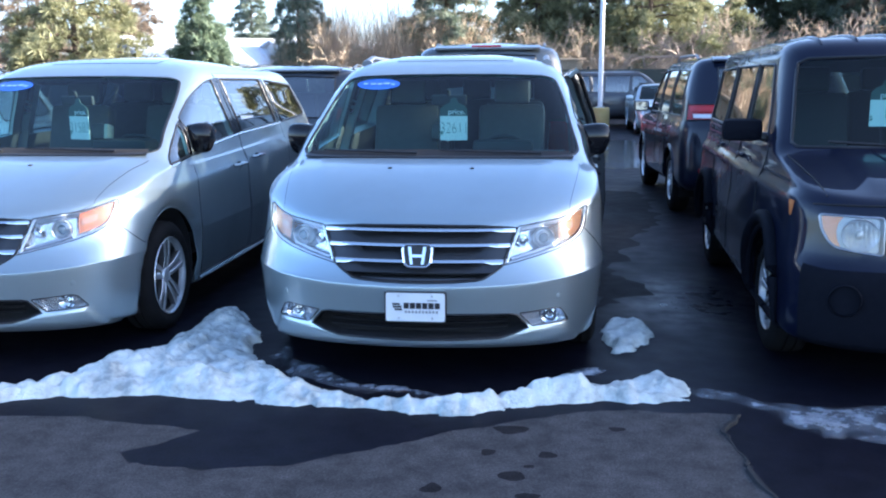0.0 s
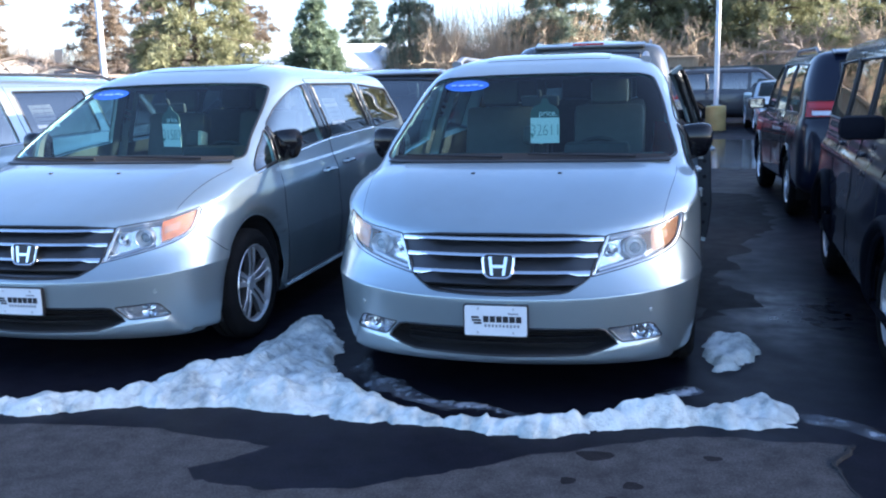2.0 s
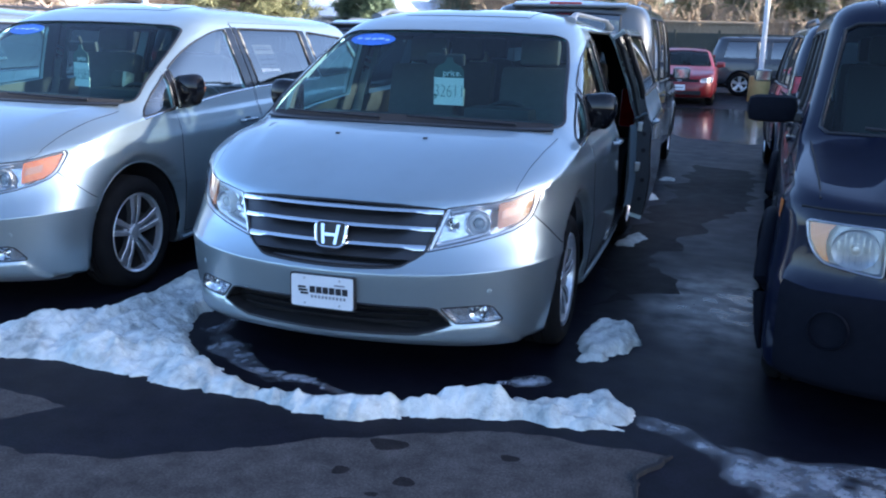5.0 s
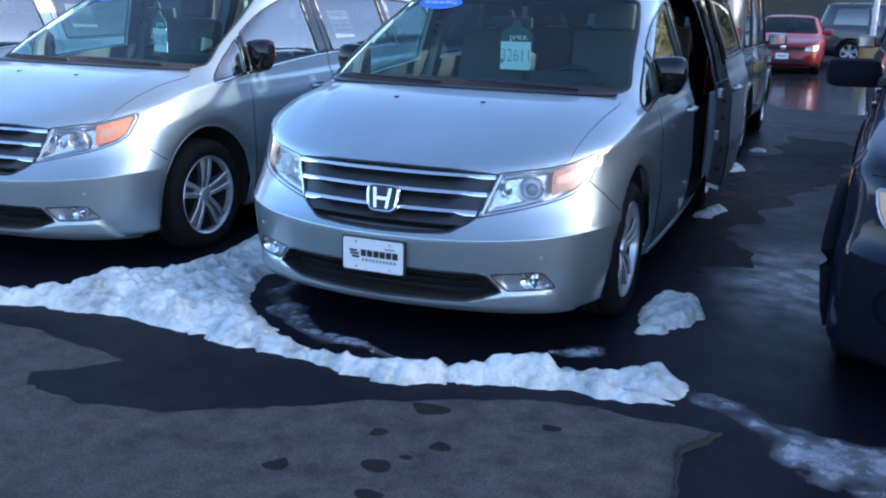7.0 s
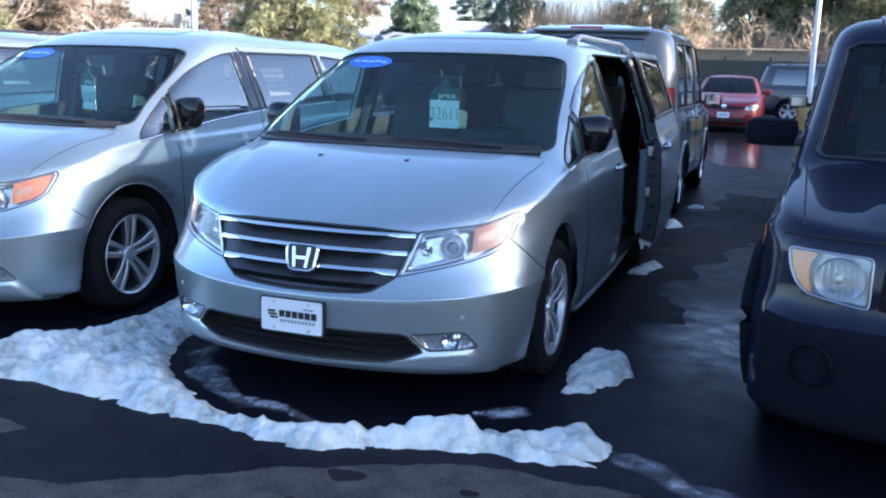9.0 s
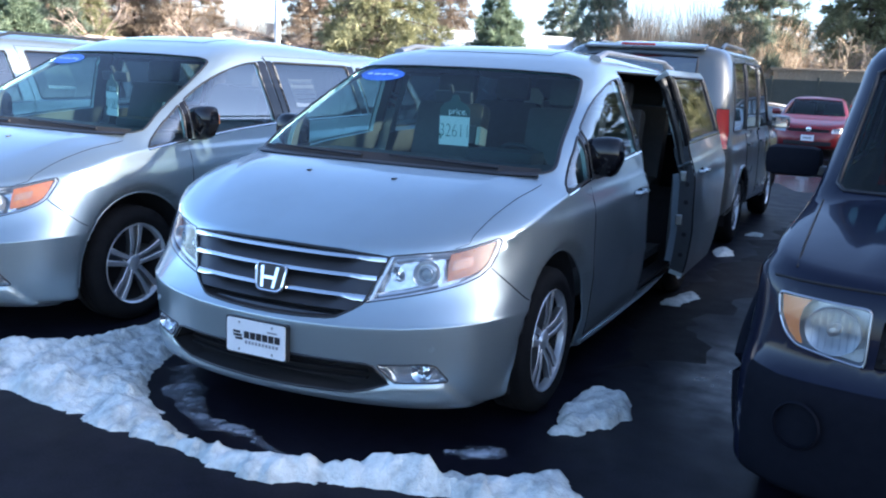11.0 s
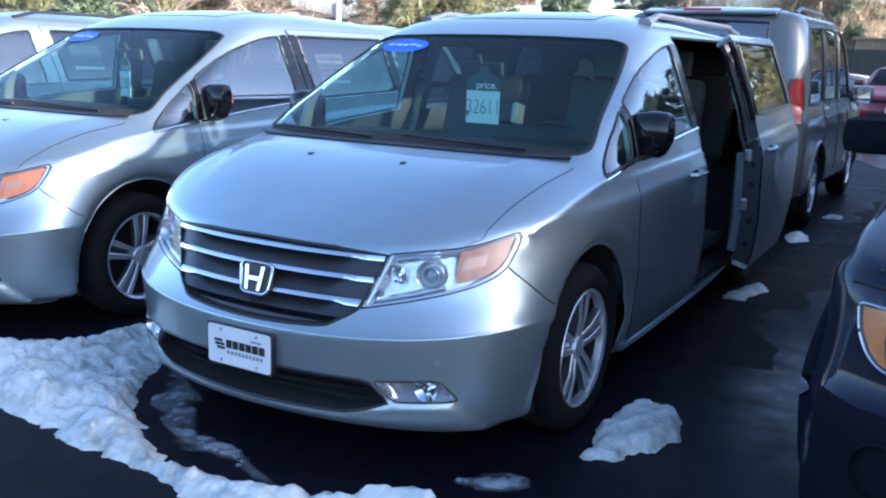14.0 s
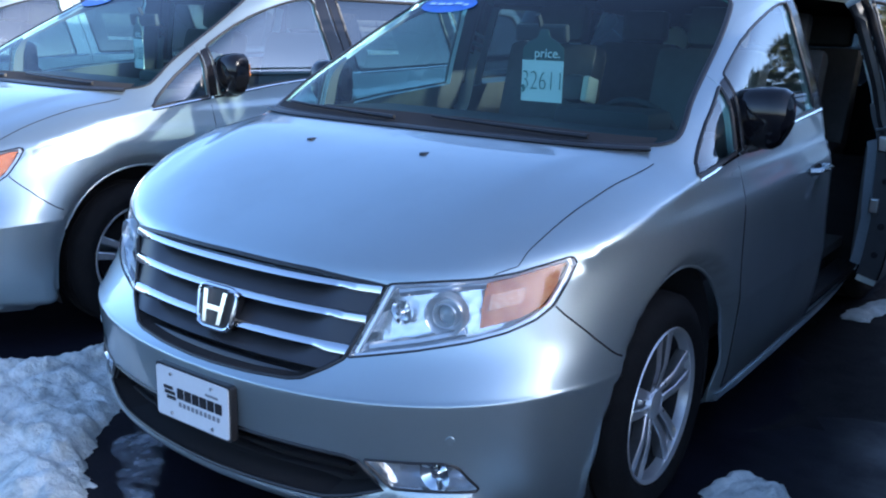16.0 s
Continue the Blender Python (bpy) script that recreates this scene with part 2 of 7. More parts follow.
# ---------- car bodies ----------
def row(yf, zf, w, yc, p, k, zs, g, yr, zr, kr=0.22):
    """One belt round a car: nose (yf, zf), half width w reached at yc, corner shape p and k, height zs at the
    flank with the rise g, tail (yr, zr) and its corner kr."""
    return (yf, zf, w, yc, p, k, zs, g, yr, zr, kr)


class Shell:
    """A car's skin, lofted through its belts: u runs from nose to tail, v from sill to roof."""

    NU, PER = 500, 14

    def __init__(self, rows, mid=2.5, bow=0.012):
        R = np.array(rows)
        n = len(R)
        vs = np.linspace(0, n - 1, (n - 1) * self.PER + 1)
        i = np.minimum(vs.astype(int), n - 2)
        t = (vs - i)[:, None]
        # monotone tangents keep neighbouring belts from overshooting
        d = np.diff(R, axis=0)
        m = np.zeros_like(R)
        m[1:-1] = np.where(d[:-1] * d[1:] > 0, 2 * d[:-1] * d[1:] / np.where(d[:-1] + d[1:] == 0, 1, d[:-1] + d[1:]), 0)
        m[0], m[-1] = d[0], d[-1]
        P = (2 * t**3 - 3 * t**2 + 1) * R[i] + (t**3 - 2 * t**2 + t) * m[i] + (-2 * t**3 + 3 * t**2) * R[i + 1] + (t**3 - t**2) * m[i + 1]
        self.n, self.vs = n, vs
        S = np.zeros((len(vs), self.NU, 3))
        q = np.linspace(0, 1, 700)
        for j, (yf, zf, w, yc, p, k, zs, g, yr, zr, kr) in enumerate(P):
            c = np.unique(np.r_[q, 1 - (1 - q) ** 4])
            X = w * c
            Y = yc - (yc - yf) * np.maximum(0, 1 - c**p) ** k
            Z = zf + (zs - zf) * c**g
            s = np.r_[0, np.cumsum(np.hypot(np.diff(X), np.diff(Y)))]
            uu = np.linspace(0, 1, self.NU * 2 // 5) * s[-1]
            F = np.stack([np.interp(uu, s, A) for A in (X, Y, Z)], 1)
            ym = yr - 0.45 * min(1.0, max(0.05, (yr - yc) / 1.2))
            ts = np.linspace(0, 1, self.NU * 2 // 5 + 1)[1:]
            e = ts * ts * (3 - 2 * ts)
            M = np.stack([np.full_like(ts, w), yc + (ym - yc) * ts, zs + (zr - zs) * e], 1)
            Xr = w * c
            Yr = ym + (yr - ym) * np.maximum(0, 1 - c**3.0) ** kr
            s = np.r_[0, np.cumsum(np.hypot(np.diff(Xr), np.diff(Yr)))]
            nb = self.NU - len(F) - len(M)
            uu = np.linspace(1, 0, nb + 1)[1:] * s[-1]
            B = np.stack([np.interp(uu, s, Xr), np.interp(uu, s, Yr), np.full(nb, zr)], 1)
            C = np.concatenate([F, M, B])
            C[:, 0] *= 1 - bow * ((C[:, 1] - mid) / 1.5) ** 2
            S[j] = C
        self.S = S
        self.settle()

    def settle(self):
        du, dv = np.gradient(self.S, axis=1), np.gradient(self.S, axis=0)
        N = np.cross(du, dv)
        self.N = N / np.maximum(1e-9, np.linalg.norm(N, axis=2, keepdims=True))

    def press(self, relief):
        """Raise or sink the skin along its normals by relief(x, y, z)."""
        self.S = self.S + self.N * relief(*np.moveaxis(self.S, 2, 0))[..., None]
        self.settle()

    def at(self, uv, lift=0.0):
        """Places on the skin for index coordinates (u, v), lifted along the normal."""
        uv = np.atleast_2d(np.asarray(uv, float))
        a = np.clip(uv[:, 0], 0, self.S.shape[1] - 1.001)
        b = np.clip(uv[:, 1], 0, self.S.shape[0] - 1.001)
        i, j = a.astype(int), b.astype(int)
        s, t = (a - i)[:, None], (b - j)[:, None]

        def mix(G):
            return (1 - s) * (1 - t) * G[j, i] + s * (1 - t) * G[j, i + 1] + (1 - s) * t * G[j + 1, i] + s * t * G[j + 1, i + 1]

        P = mix(self.S)
        if np.any(lift):
            N = mix(self.N)
            P = P + N / np.maximum(1e-9, np.linalg.norm(N, axis=1, keepdims=True)) * np.asarray(lift).reshape(-1, 1)
        return P

    def trace(self, pts, plane, closed=True, step=0.045):
        """Index coordinates along an outline given from the front, the side, the back or above."""
        p = [np.asarray(q, float) for q in pts]
        out = []
        for q, r in zip(p, p[1:] + p[:1]):
            k = max(1, int(np.ceil(np.hypot(*(r - q)) / step)))
            out += [q + (r - q) * i / k for i in range(k)]
        if not closed:
            k = max(1, int(np.ceil(np.hypot(*(p[0] - p[-1])) / step)))
            out = out[: len(out) - k + 1]
        return self.find(out, plane)

    def find(self, pts, plane):
        """Index coordinates of points given as (x, z) from the front or (y, z) from the side."""
        a = 0 if plane in ("front", "back") else 1
        G = self.S[:, :, [a, 2]]
        nose = np.zeros(G.shape[:2])
        if plane == "front":
            nose[:, self.NU // 2:] = 9.0
        elif plane == "side":
            nose = nose + np.where(np.abs(self.N[:, :, 0]) < 0.2, 9.0, 0.0)
        elif plane == "top":
            G = self.S[:, :, [0, 1]]
            nose = nose + np.where(self.N[:, :, 2] < 0.15, 9.0, 0.0)
        else:
            nose[:, :self.NU // 2] = 9.0
            G = self.S[:, :, [0, 2]]
        out = []
        for p in pts:
            d = ((G - np.asarray(p)) ** 2).sum(2) + nose
            j, i = np.unravel_index(np.argmin(d), d.shape)
            j0, i0 = min(max(j, 1), G.shape[0] - 2), min(max(i, 1), G.shape[1] - 2)
            J = np.stack([(G[j0, i0 + 1] - G[j0, i0 - 1]) / 2, (G[j0 + 1, i0] - G[j0 - 1, i0]) / 2], 1)
            try:
                st = np.clip(np.linalg.solve(J, np.asarray(p) - G[j0, i0]), -1.5, 1.5)
            except np.linalg.LinAlgError:
                st = (0, 0)
            out.append((i0 + st[0], j0 + st[1]))
        return np.array(out)


def inside(poly, pts):
    """Which points lie inside a closed outline."""
    x, y = pts[:, 0], pts[:, 1]
    hit = np.zeros(len(pts), bool)
    a = np.asarray(poly)
    for (x0, y0), (x1, y1) in zip(a, np.roll(a, -1, 0)):
        if y0 != y1:
            hit ^= ((y0 > y) != (y1 > y)) & (x < (x1 - x0) * (y - y0) / (y1 - y0) + x0)
    return hit


def dense(poly, step):
    out = []
    a = np.asarray(poly, float)
    for p, q in zip(a, np.roll(a, -1, 0)):
        k = max(1, int(np.ceil(np.hypot(*(q - p)) / step)))
        out += [p + (q - p) * i / k for i in range(k)]
    return np.array(out)


def smooth_outline(pts, r=0.03, steps=5):
    return rounded(pts, r, steps)


def carve(shell, panels, step_u=5, step_v=4):
    """Split half a skin along outlines. Returns the corner places in index coordinates and the triangles of each panel;
    what no outline holds is the panel "body"."""
    from mathutils.geometry import delaunay_2d_cdt
    U, V = shell.S.shape[1] - 1, shell.S.shape[0] - 1
    loops = []
    for name, poly in panels:
        a = dense(poly, 6)
        a[:, 0] = np.where(a[:, 0] < 1.2, 0, np.where(a[:, 0] > U - 1.2, U, a[:, 0]))
        a[:, 1] = np.clip(np.where(a[:, 1] < 0.8, 0, a[:, 1]), 0, V)
        loops.append((name, a))
    gu, gv = np.meshgrid(np.r_[np.arange(0, U, step_u), U], np.r_[np.arange(0, V, step_v), V])
    grid = np.stack([gu.ravel(), gv.ravel()], 1).astype(float)
    edge = np.concatenate([a for _, a in loops])
    inner = (grid[:, 0] > 0) & (grid[:, 0] < U) & (grid[:, 1] > 0) & (grid[:, 1] < V)
    near = np.zeros(len(grid), bool)
    for i in range(0, len(edge), 50):
        near |= (((grid[:, None] - edge[None, i:i + 50]) ** 2).sum(2) < 3.0).any(1)
    grid = grid[~(near & inner)]
    verts, edges = [Vector(p) for p in grid], []
    for _, a in loops:
        k = len(verts)
        verts += [Vector(p) for p in a]
        edges += [(k + i, k + (i + 1) % len(a)) for i in range(len(a))]
    vo, _, faces, *_ = delaunay_2d_cdt(verts, edges, [], 0, 0.05)
    uv = np.array([tuple(p) for p in vo])
    tri = np.array([f for f in faces if len(f) == 3])
    mid = uv[tri].mean(1)
    left = np.ones(len(tri), bool)
    out = {}
    for name, a in loops:
        h = inside(a, mid) & left
        out[name] = tri[h]
        left &= ~h
    out["body"] = tri[left]
    return uv, out


def skin(shell, uv, tris, side, lift=0.0):
    """Corner places and faces of a panel: side 1, -1, or 0 for both halves welded at the middle."""
    used, inv = np.unique(tris, return_inverse=True)
    f = inv.reshape(tris.shape)
    P = shell.at(uv[used], lift)
    a, b, c = P[f[:, 0]], P[f[:, 1]], P[f[:, 2]]
    ok = np.linalg.norm(np.cross(b - a, c - a), axis=1) > 1e-9
    f = f[ok]
    if side == 1:
        return P, f
    Q = P * (-1, 1, 1)
    if side == -1:
        return Q, f[:, ::-1]
    on = np.abs(P[:, 0]) < 1e-4
    idx = np.where(on, np.arange(len(P)), np.arange(len(P)) + len(P))
    V = np.concatenate([P, Q])
    F = np.concatenate([f, idx[f][:, ::-1]])
    keep, inv = np.unique(F, return_inverse=True)
    return V[keep], inv.reshape(F.shape)


def thicken(ob, t, second=True):
    m = ob.modifiers.new("thickness", "SOLIDIFY")
    m.thickness, m.offset, m.use_rim = t, -1, True
    if second:
        m.material_offset = 1
    e = ob.modifiers.new("crisp_edges", "EDGE_SPLIT")
    e.split_angle = radians(38)
    return ob


def wheel(name, parent, at, side, R=0.362, rim_r=0.258, width=0.225, style=5, rim_mat=None):
    """A wheel with a tyre, a rim with spokes and a hub cap; its outer face looks along side * x."""
    hub = new(name)
    hub.parent, hub.location = parent, at
    if side < 0:
        hub.rotation_euler = (0, 0, math.pi)
    h = width / 2
    prof = [(-h * 0.85, rim_r * 0.98), (-h, rim_r + 0.03), (-h * 1.02, (R + rim_r) / 2), (-h * 0.86, R - 0.02), (-h * 0.7, R - 0.004), (-h * 0.3, R), (-h * 0.28, R - 0.009),
            (-h * 0.2, R - 0.009), (-h * 0.18, R), (h * 0.18, R), (h * 0.2, R - 0.009), (h * 0.28, R - 0.009), (h * 0.3, R), (h * 0.7, R - 0.004), (h * 0.86, R - 0.02),
            (h * 1.02, (R + rim_r) / 2), (h, rim_r + 0.03), (h * 0.85, rim_r * 0.98)]
    part("tyre", lathe(prof), rubber, hub, smooth=True)
    part("rim", lathe([(h * 0.60, rim_r * 0.93), (h * 0.80, rim_r * 0.955), (h * 0.86, rim_r * 1.0), (h * 0.92, rim_r * 0.985), (h * 0.84, rim_r * 0.94), (h * 0.55, rim_r * 0.92)]), rim_mat or alloy, hub, smooth=True)
    part("rim_barrel", lathe([(-h * 0.8, rim_r * 0.99), (h * 0.80, rim_r * 0.97), (h * 0.5, rim_r * 0.91), (-h * 0.5, rim_r * 0.87), (-h * 0.55, 0.03)]), cavity, hub, smooth=True)
    count = style
    for i in range(count):
        base = 2 * math.pi * i / count + 0.3
        c, n = Vector((0, math.cos(base), math.sin(base))), Vector((0, -math.sin(base), math.cos(base)))
        for s in (-1, 1):
            bm = bmesh.new()
            rings = []
            for r, off, wd, x in ((0.14, 0.019, 0.013, h * 0.62), (0.50, 0.027, 0.0145, h * 0.78), (0.965, 0.040, 0.019, h * 0.80)):
                p = c * r * rim_r + n * s * off * rim_r / 0.245
                k = wd * rim_r / 0.245
                rings.append([bm.verts.new(p + n * e * k + Vector((x + dx, 0, 0))) for e, dx in ((-1, -0.004), (-0.75, 0.0), (0.75, 0.0), (1, -0.004), (1.15, -0.036), (-1.15, -0.036))])
            for A, B in zip(rings, rings[1:]):
                for k in range(6):
                    bm.faces.new((A[k], A[(k + 1) % 6], B[(k + 1) % 6], B[k]))
            bm.faces.index_update()
            for f in bm.faces:
                f.material_index = 1 if f.index % 6 in (3, 4, 5) else 0
            bmesh.ops.recalc_face_normals(bm, faces=bm.faces[:])
            part("spoke", bm, [rim_mat or alloy, dark_alloy], hub)
        web = bmesh.new()
        W = [[web.verts.new(c * r * rim_r + n * e * wd * rim_r / 0.245 + Vector((x + dx, 0, 0))) for e in (-1, 1) for dx in (0.0, -0.02)] for r, wd, x in ((0.20, 0.020, h * 0.50), (0.55, 0.028, h * 0.62), (0.96, 0.040, h * 0.66))]
        for A, B in zip(W, W[1:]):
            for k in ((0, 2), (2, 3), (3, 1), (1, 0)):
                web.faces.new((A[k[0]], A[k[1]], B[k[1]], B[k[0]]))
        bmesh.ops.recalc_face_normals(web, faces=web.faces[:])
        part("spoke_web", web, rim_mat or satin_metal, hub)
    part("hub_cap", lathe([(h * 0.55, rim_r * 0.20), (h * 0.70, rim_r * 0.18), (h * 0.76, rim_r * 0.11), (h * 0.78, 0.001)], 24), rim_mat or alloy, hub, smooth=True)
    part("brake_disc", lathe([(-h * 0.2, 0.02), (-h * 0.2, rim_r * 0.66), (-h * 0.05, rim_r * 0.66), (-h * 0.05, 0.02)], 32), black_trim, hub, smooth=True)
    for i in range(count):
        a = 2 * math.pi * (i + 0.5) / count
        part("wheel_nut", lathe([(h * 0.5, 0.011), (h * 0.68, 0.010), (h * 0.70, 0.001)], 8), chrome, hub).location = (0, rim_r * 0.33 * math.cos(a), rim_r * 0.33 * math.sin(a))
    return hub


def wheel_well(parent, y, side, w, R, z):
    """The dark inner lining over a wheel."""
    bm = bmesh.new()
    ins, outs, lens = w - 0.34, w - 0.075, 20
    ra = []
    for k in range(lens + 1):
        a = math.pi * (-0.12 + 1.24 * k / lens)
        c, s = math.cos(a) * (R + 0.04) + y, math.sin(a) * (R + 0.04) + z
        ra.append([bm.verts.new((side * ins, c, s)), bm.verts.new((side * outs, c, s))])
    for A, B in zip(ra, ra[1:]):
        bm.faces.new((A[0], A[1], B[1], B[0]))
    bm.faces.new([r[0] for r in ra])
    part("wheel_well", bm, cavity, parent)


def seam(shell, poly, parent, name="seam", r=0.004, mat=None, mirror=False, lift=-0.0015, closed=True, label=""):
    """A thin bead that follows an outline on the skin."""
    pts = dense(poly, 5)
    P = shell.at(pts, lift)
    if not closed:
        cutoff = np.argmax(np.linalg.norm(np.asarray(pts) - np.asarray(poly)[-1], axis=1) < 1e-6)
        P = P[: cutoff + 1]
    if mirror:
        P = P * (-1, 1, 1)
    return part(name, tube([tuple(p) for p in P], r, 6, closed=closed), mat or cavity, parent, label, smooth=True)


def seat(parent_thing, x, y, z, mat=None, width=0.5):
    """A car seat with cushion, backrest, headrest and armrests."""
    s = new("seat")
    s.parent = parent_thing
    s.location = (x, y, z)
    mat = mat or leather
    part("cushion", box((width, 0.52, 0.16), (0, 0, 0.32), pose(0, 0, 0, 6)), mat, s, smooth=True, bevel=0.04)
    part("backrest", box((width, 0.15, 0.62), (0, 0.31, 0.66), pose(0, 0, 0, -16)), mat, s, smooth=True, bevel=0.05)
    part("headrest", box((0.27, 0.10, 0.18), (0, 0.43, 1.06), pose(0, 0, 0, -10)), mat, s, smooth=True, bevel=0.035)
    part("seat_base", box((0.42, 0.46, 0.24), (0, 0, 0.13)), dash, s)
    return s


# ---------- the minivan ----------
lower = [
    row(0.13, 0.222, 0.90, 0.95, 2.0, 0.30, 0.19, 2.5, 5.02, 0.24),
    row(0.055, 0.238, 0.945, 0.95, 2.0, 0.28, 0.208, 2.5, 5.07, 0.26),
    row(0.030, 0.282, 0.965, 0.95, 2.0, 0.28, 0.27, 2, 5.10, 0.32),
    row(0.025, 0.36, 0.985, 0.93, 2.0, 0.28, 0.36, 2, 5.12, 0.42),
    row(0.012, 0.530, 1.000, 0.92, 2.0, 0.28, 0.565, 3, 5.13, 0.55),
    row(0.013, 0.546, 1.002, 0.92, 2.01, 0.28, 0.592, 3, 5.13, 0.58),
    row(0.024, 0.556, 1.001, 0.925, 2.03, 0.282, 0.606, 3, 5.12, 0.60),
    row(0.048, 0.580, 0.998, 0.94, 2.08, 0.285, 0.64, 3, 5.12, 0.68),
    row(0.095, 0.655, 0.994, 0.97, 2.14, 0.30, 0.72, 3, 5.11, 0.78),
]
hood_rows = [
    row(0.118, 0.74, 0.992, 1.0, 2.2, 0.32, 0.80, 3, 5.10, 0.88),
    row(0.15, 0.842, 0.989, 1.02, 2.4, 0.36, 0.90, 3.5, 5.09, 0.98),
    row(0.20, 0.882, 0.984, 1.03, 2.5, 0.34, 0.935, 4, 5.08, 1.02),
    row(0.40, 0.975, 0.972, 1.08, 2.8, 0.26, 0.972, 6, 5.07, 1.06),
    row(0.70, 1.068, 0.960, 1.20, 3.2, 0.18, 1.015, 8, 5.06, 1.09),
    row(0.97, 1.118, 0.947, 1.55, 3.6, 0.125, 1.05, 9, 5.05, 1.12),
]
roof_rows = [
    row(1.26, 1.265, 0.905, 1.85, 4.2, 0.11, 1.225, 9, 4.99, 1.27),
    row(1.58, 1.435, 0.845, 2.15, 4.6, 0.11, 1.405, 9, 4.90, 1.42),
    row(1.90, 1.598, 0.782, 2.45, 5.0, 0.12, 1.575, 9, 4.78, 1.57),
    row(2.00, 1.642, 0.738, 2.55, 4.5, 0.14, 1.638, 8, 4.70, 1.63),
    row(2.16, 1.696, 0.63, 2.7, 4.0, 0.16, 1.700, 6, 4.56, 1.675),
    row(2.45, 1.746, 0.36, 2.9, 3.0, 0.2, 1.749, 4, 4.3, 1.715),
    row(2.80, 1.765, 0.002, 3.0, 2.0, 0.3, 1.765, 2, 4.0, 1.73),
]
van_shell = Shell(lower + hood_rows + roof_rows)
HUB_Y, HUB_Z, WHEEL_BASE = 1.02, 0.362, 3.0


def ease(t):
    t = np.clip(t, 0, 1)
    return t * t * (3 - 2 * t)


def van_relief(x, y, z):
    """The shoulder crease over the front wing, the turned-in wheel arch flanges and the chin lip."""
    crest = np.interp(y, [0.445, 0.486, 0.545, 0.584, 0.70, 0.826, 1.02, 1.124, 1.46], [0.79, 0.831, 0.897, 0.925, 0.957, 0.994, 1.025, 1.039, 1.06])
    out = 0.010 * np.exp(-np.abs(z - crest) / 0.026) * ease((y - 0.44) / 0.08) * ease((1.5 - y) / 0.3) * (x > 0.7)
    for hub, r0, r1 in ((HUB_Y, 0.425, 0.476), (HUB_Y + WHEEL_BASE, 0.405, 0.45)):
        r = np.hypot(y - hub, z - HUB_Z)
        out -= 0.034 * ease((r1 - r) / (r1 - r0)) * ease((x - 0.6) / 0.15) * ease((1.47 - y) / 0.04 if hub < 2 else 1.0)
    lip = np.interp(x, [0, 0.42, 0.57, 0.76, 0.84], [0.275, 0.28, 0.32, 0.325, 0.18])
    return out + 0.017 * ease((lip - z) / 0.03 + 0.5) * (z < 0.4) * ease((0.75 - y) / 0.2)


van_shell.press(van_relief)
BELT_Y, BELT_Z = (1.1, 1.33, 1.55, 1.9, 2.19, 2.5, 3.7), (1.035, 1.062, 1.082, 1.122, 1.144, 1.164, 1.196)


def arch(y, z, r, n=28):
    top = [(y + r * math.cos(math.pi * i / n), z + r * math.sin(math.pi * i / n)) for i in range(n + 1)]
    return [(y + r * 0.98, 0.16), (y + r * 0.985, 0.27)] + top + [(y - r * 0.985, 0.27), (y - r * 0.98, 0.16)]


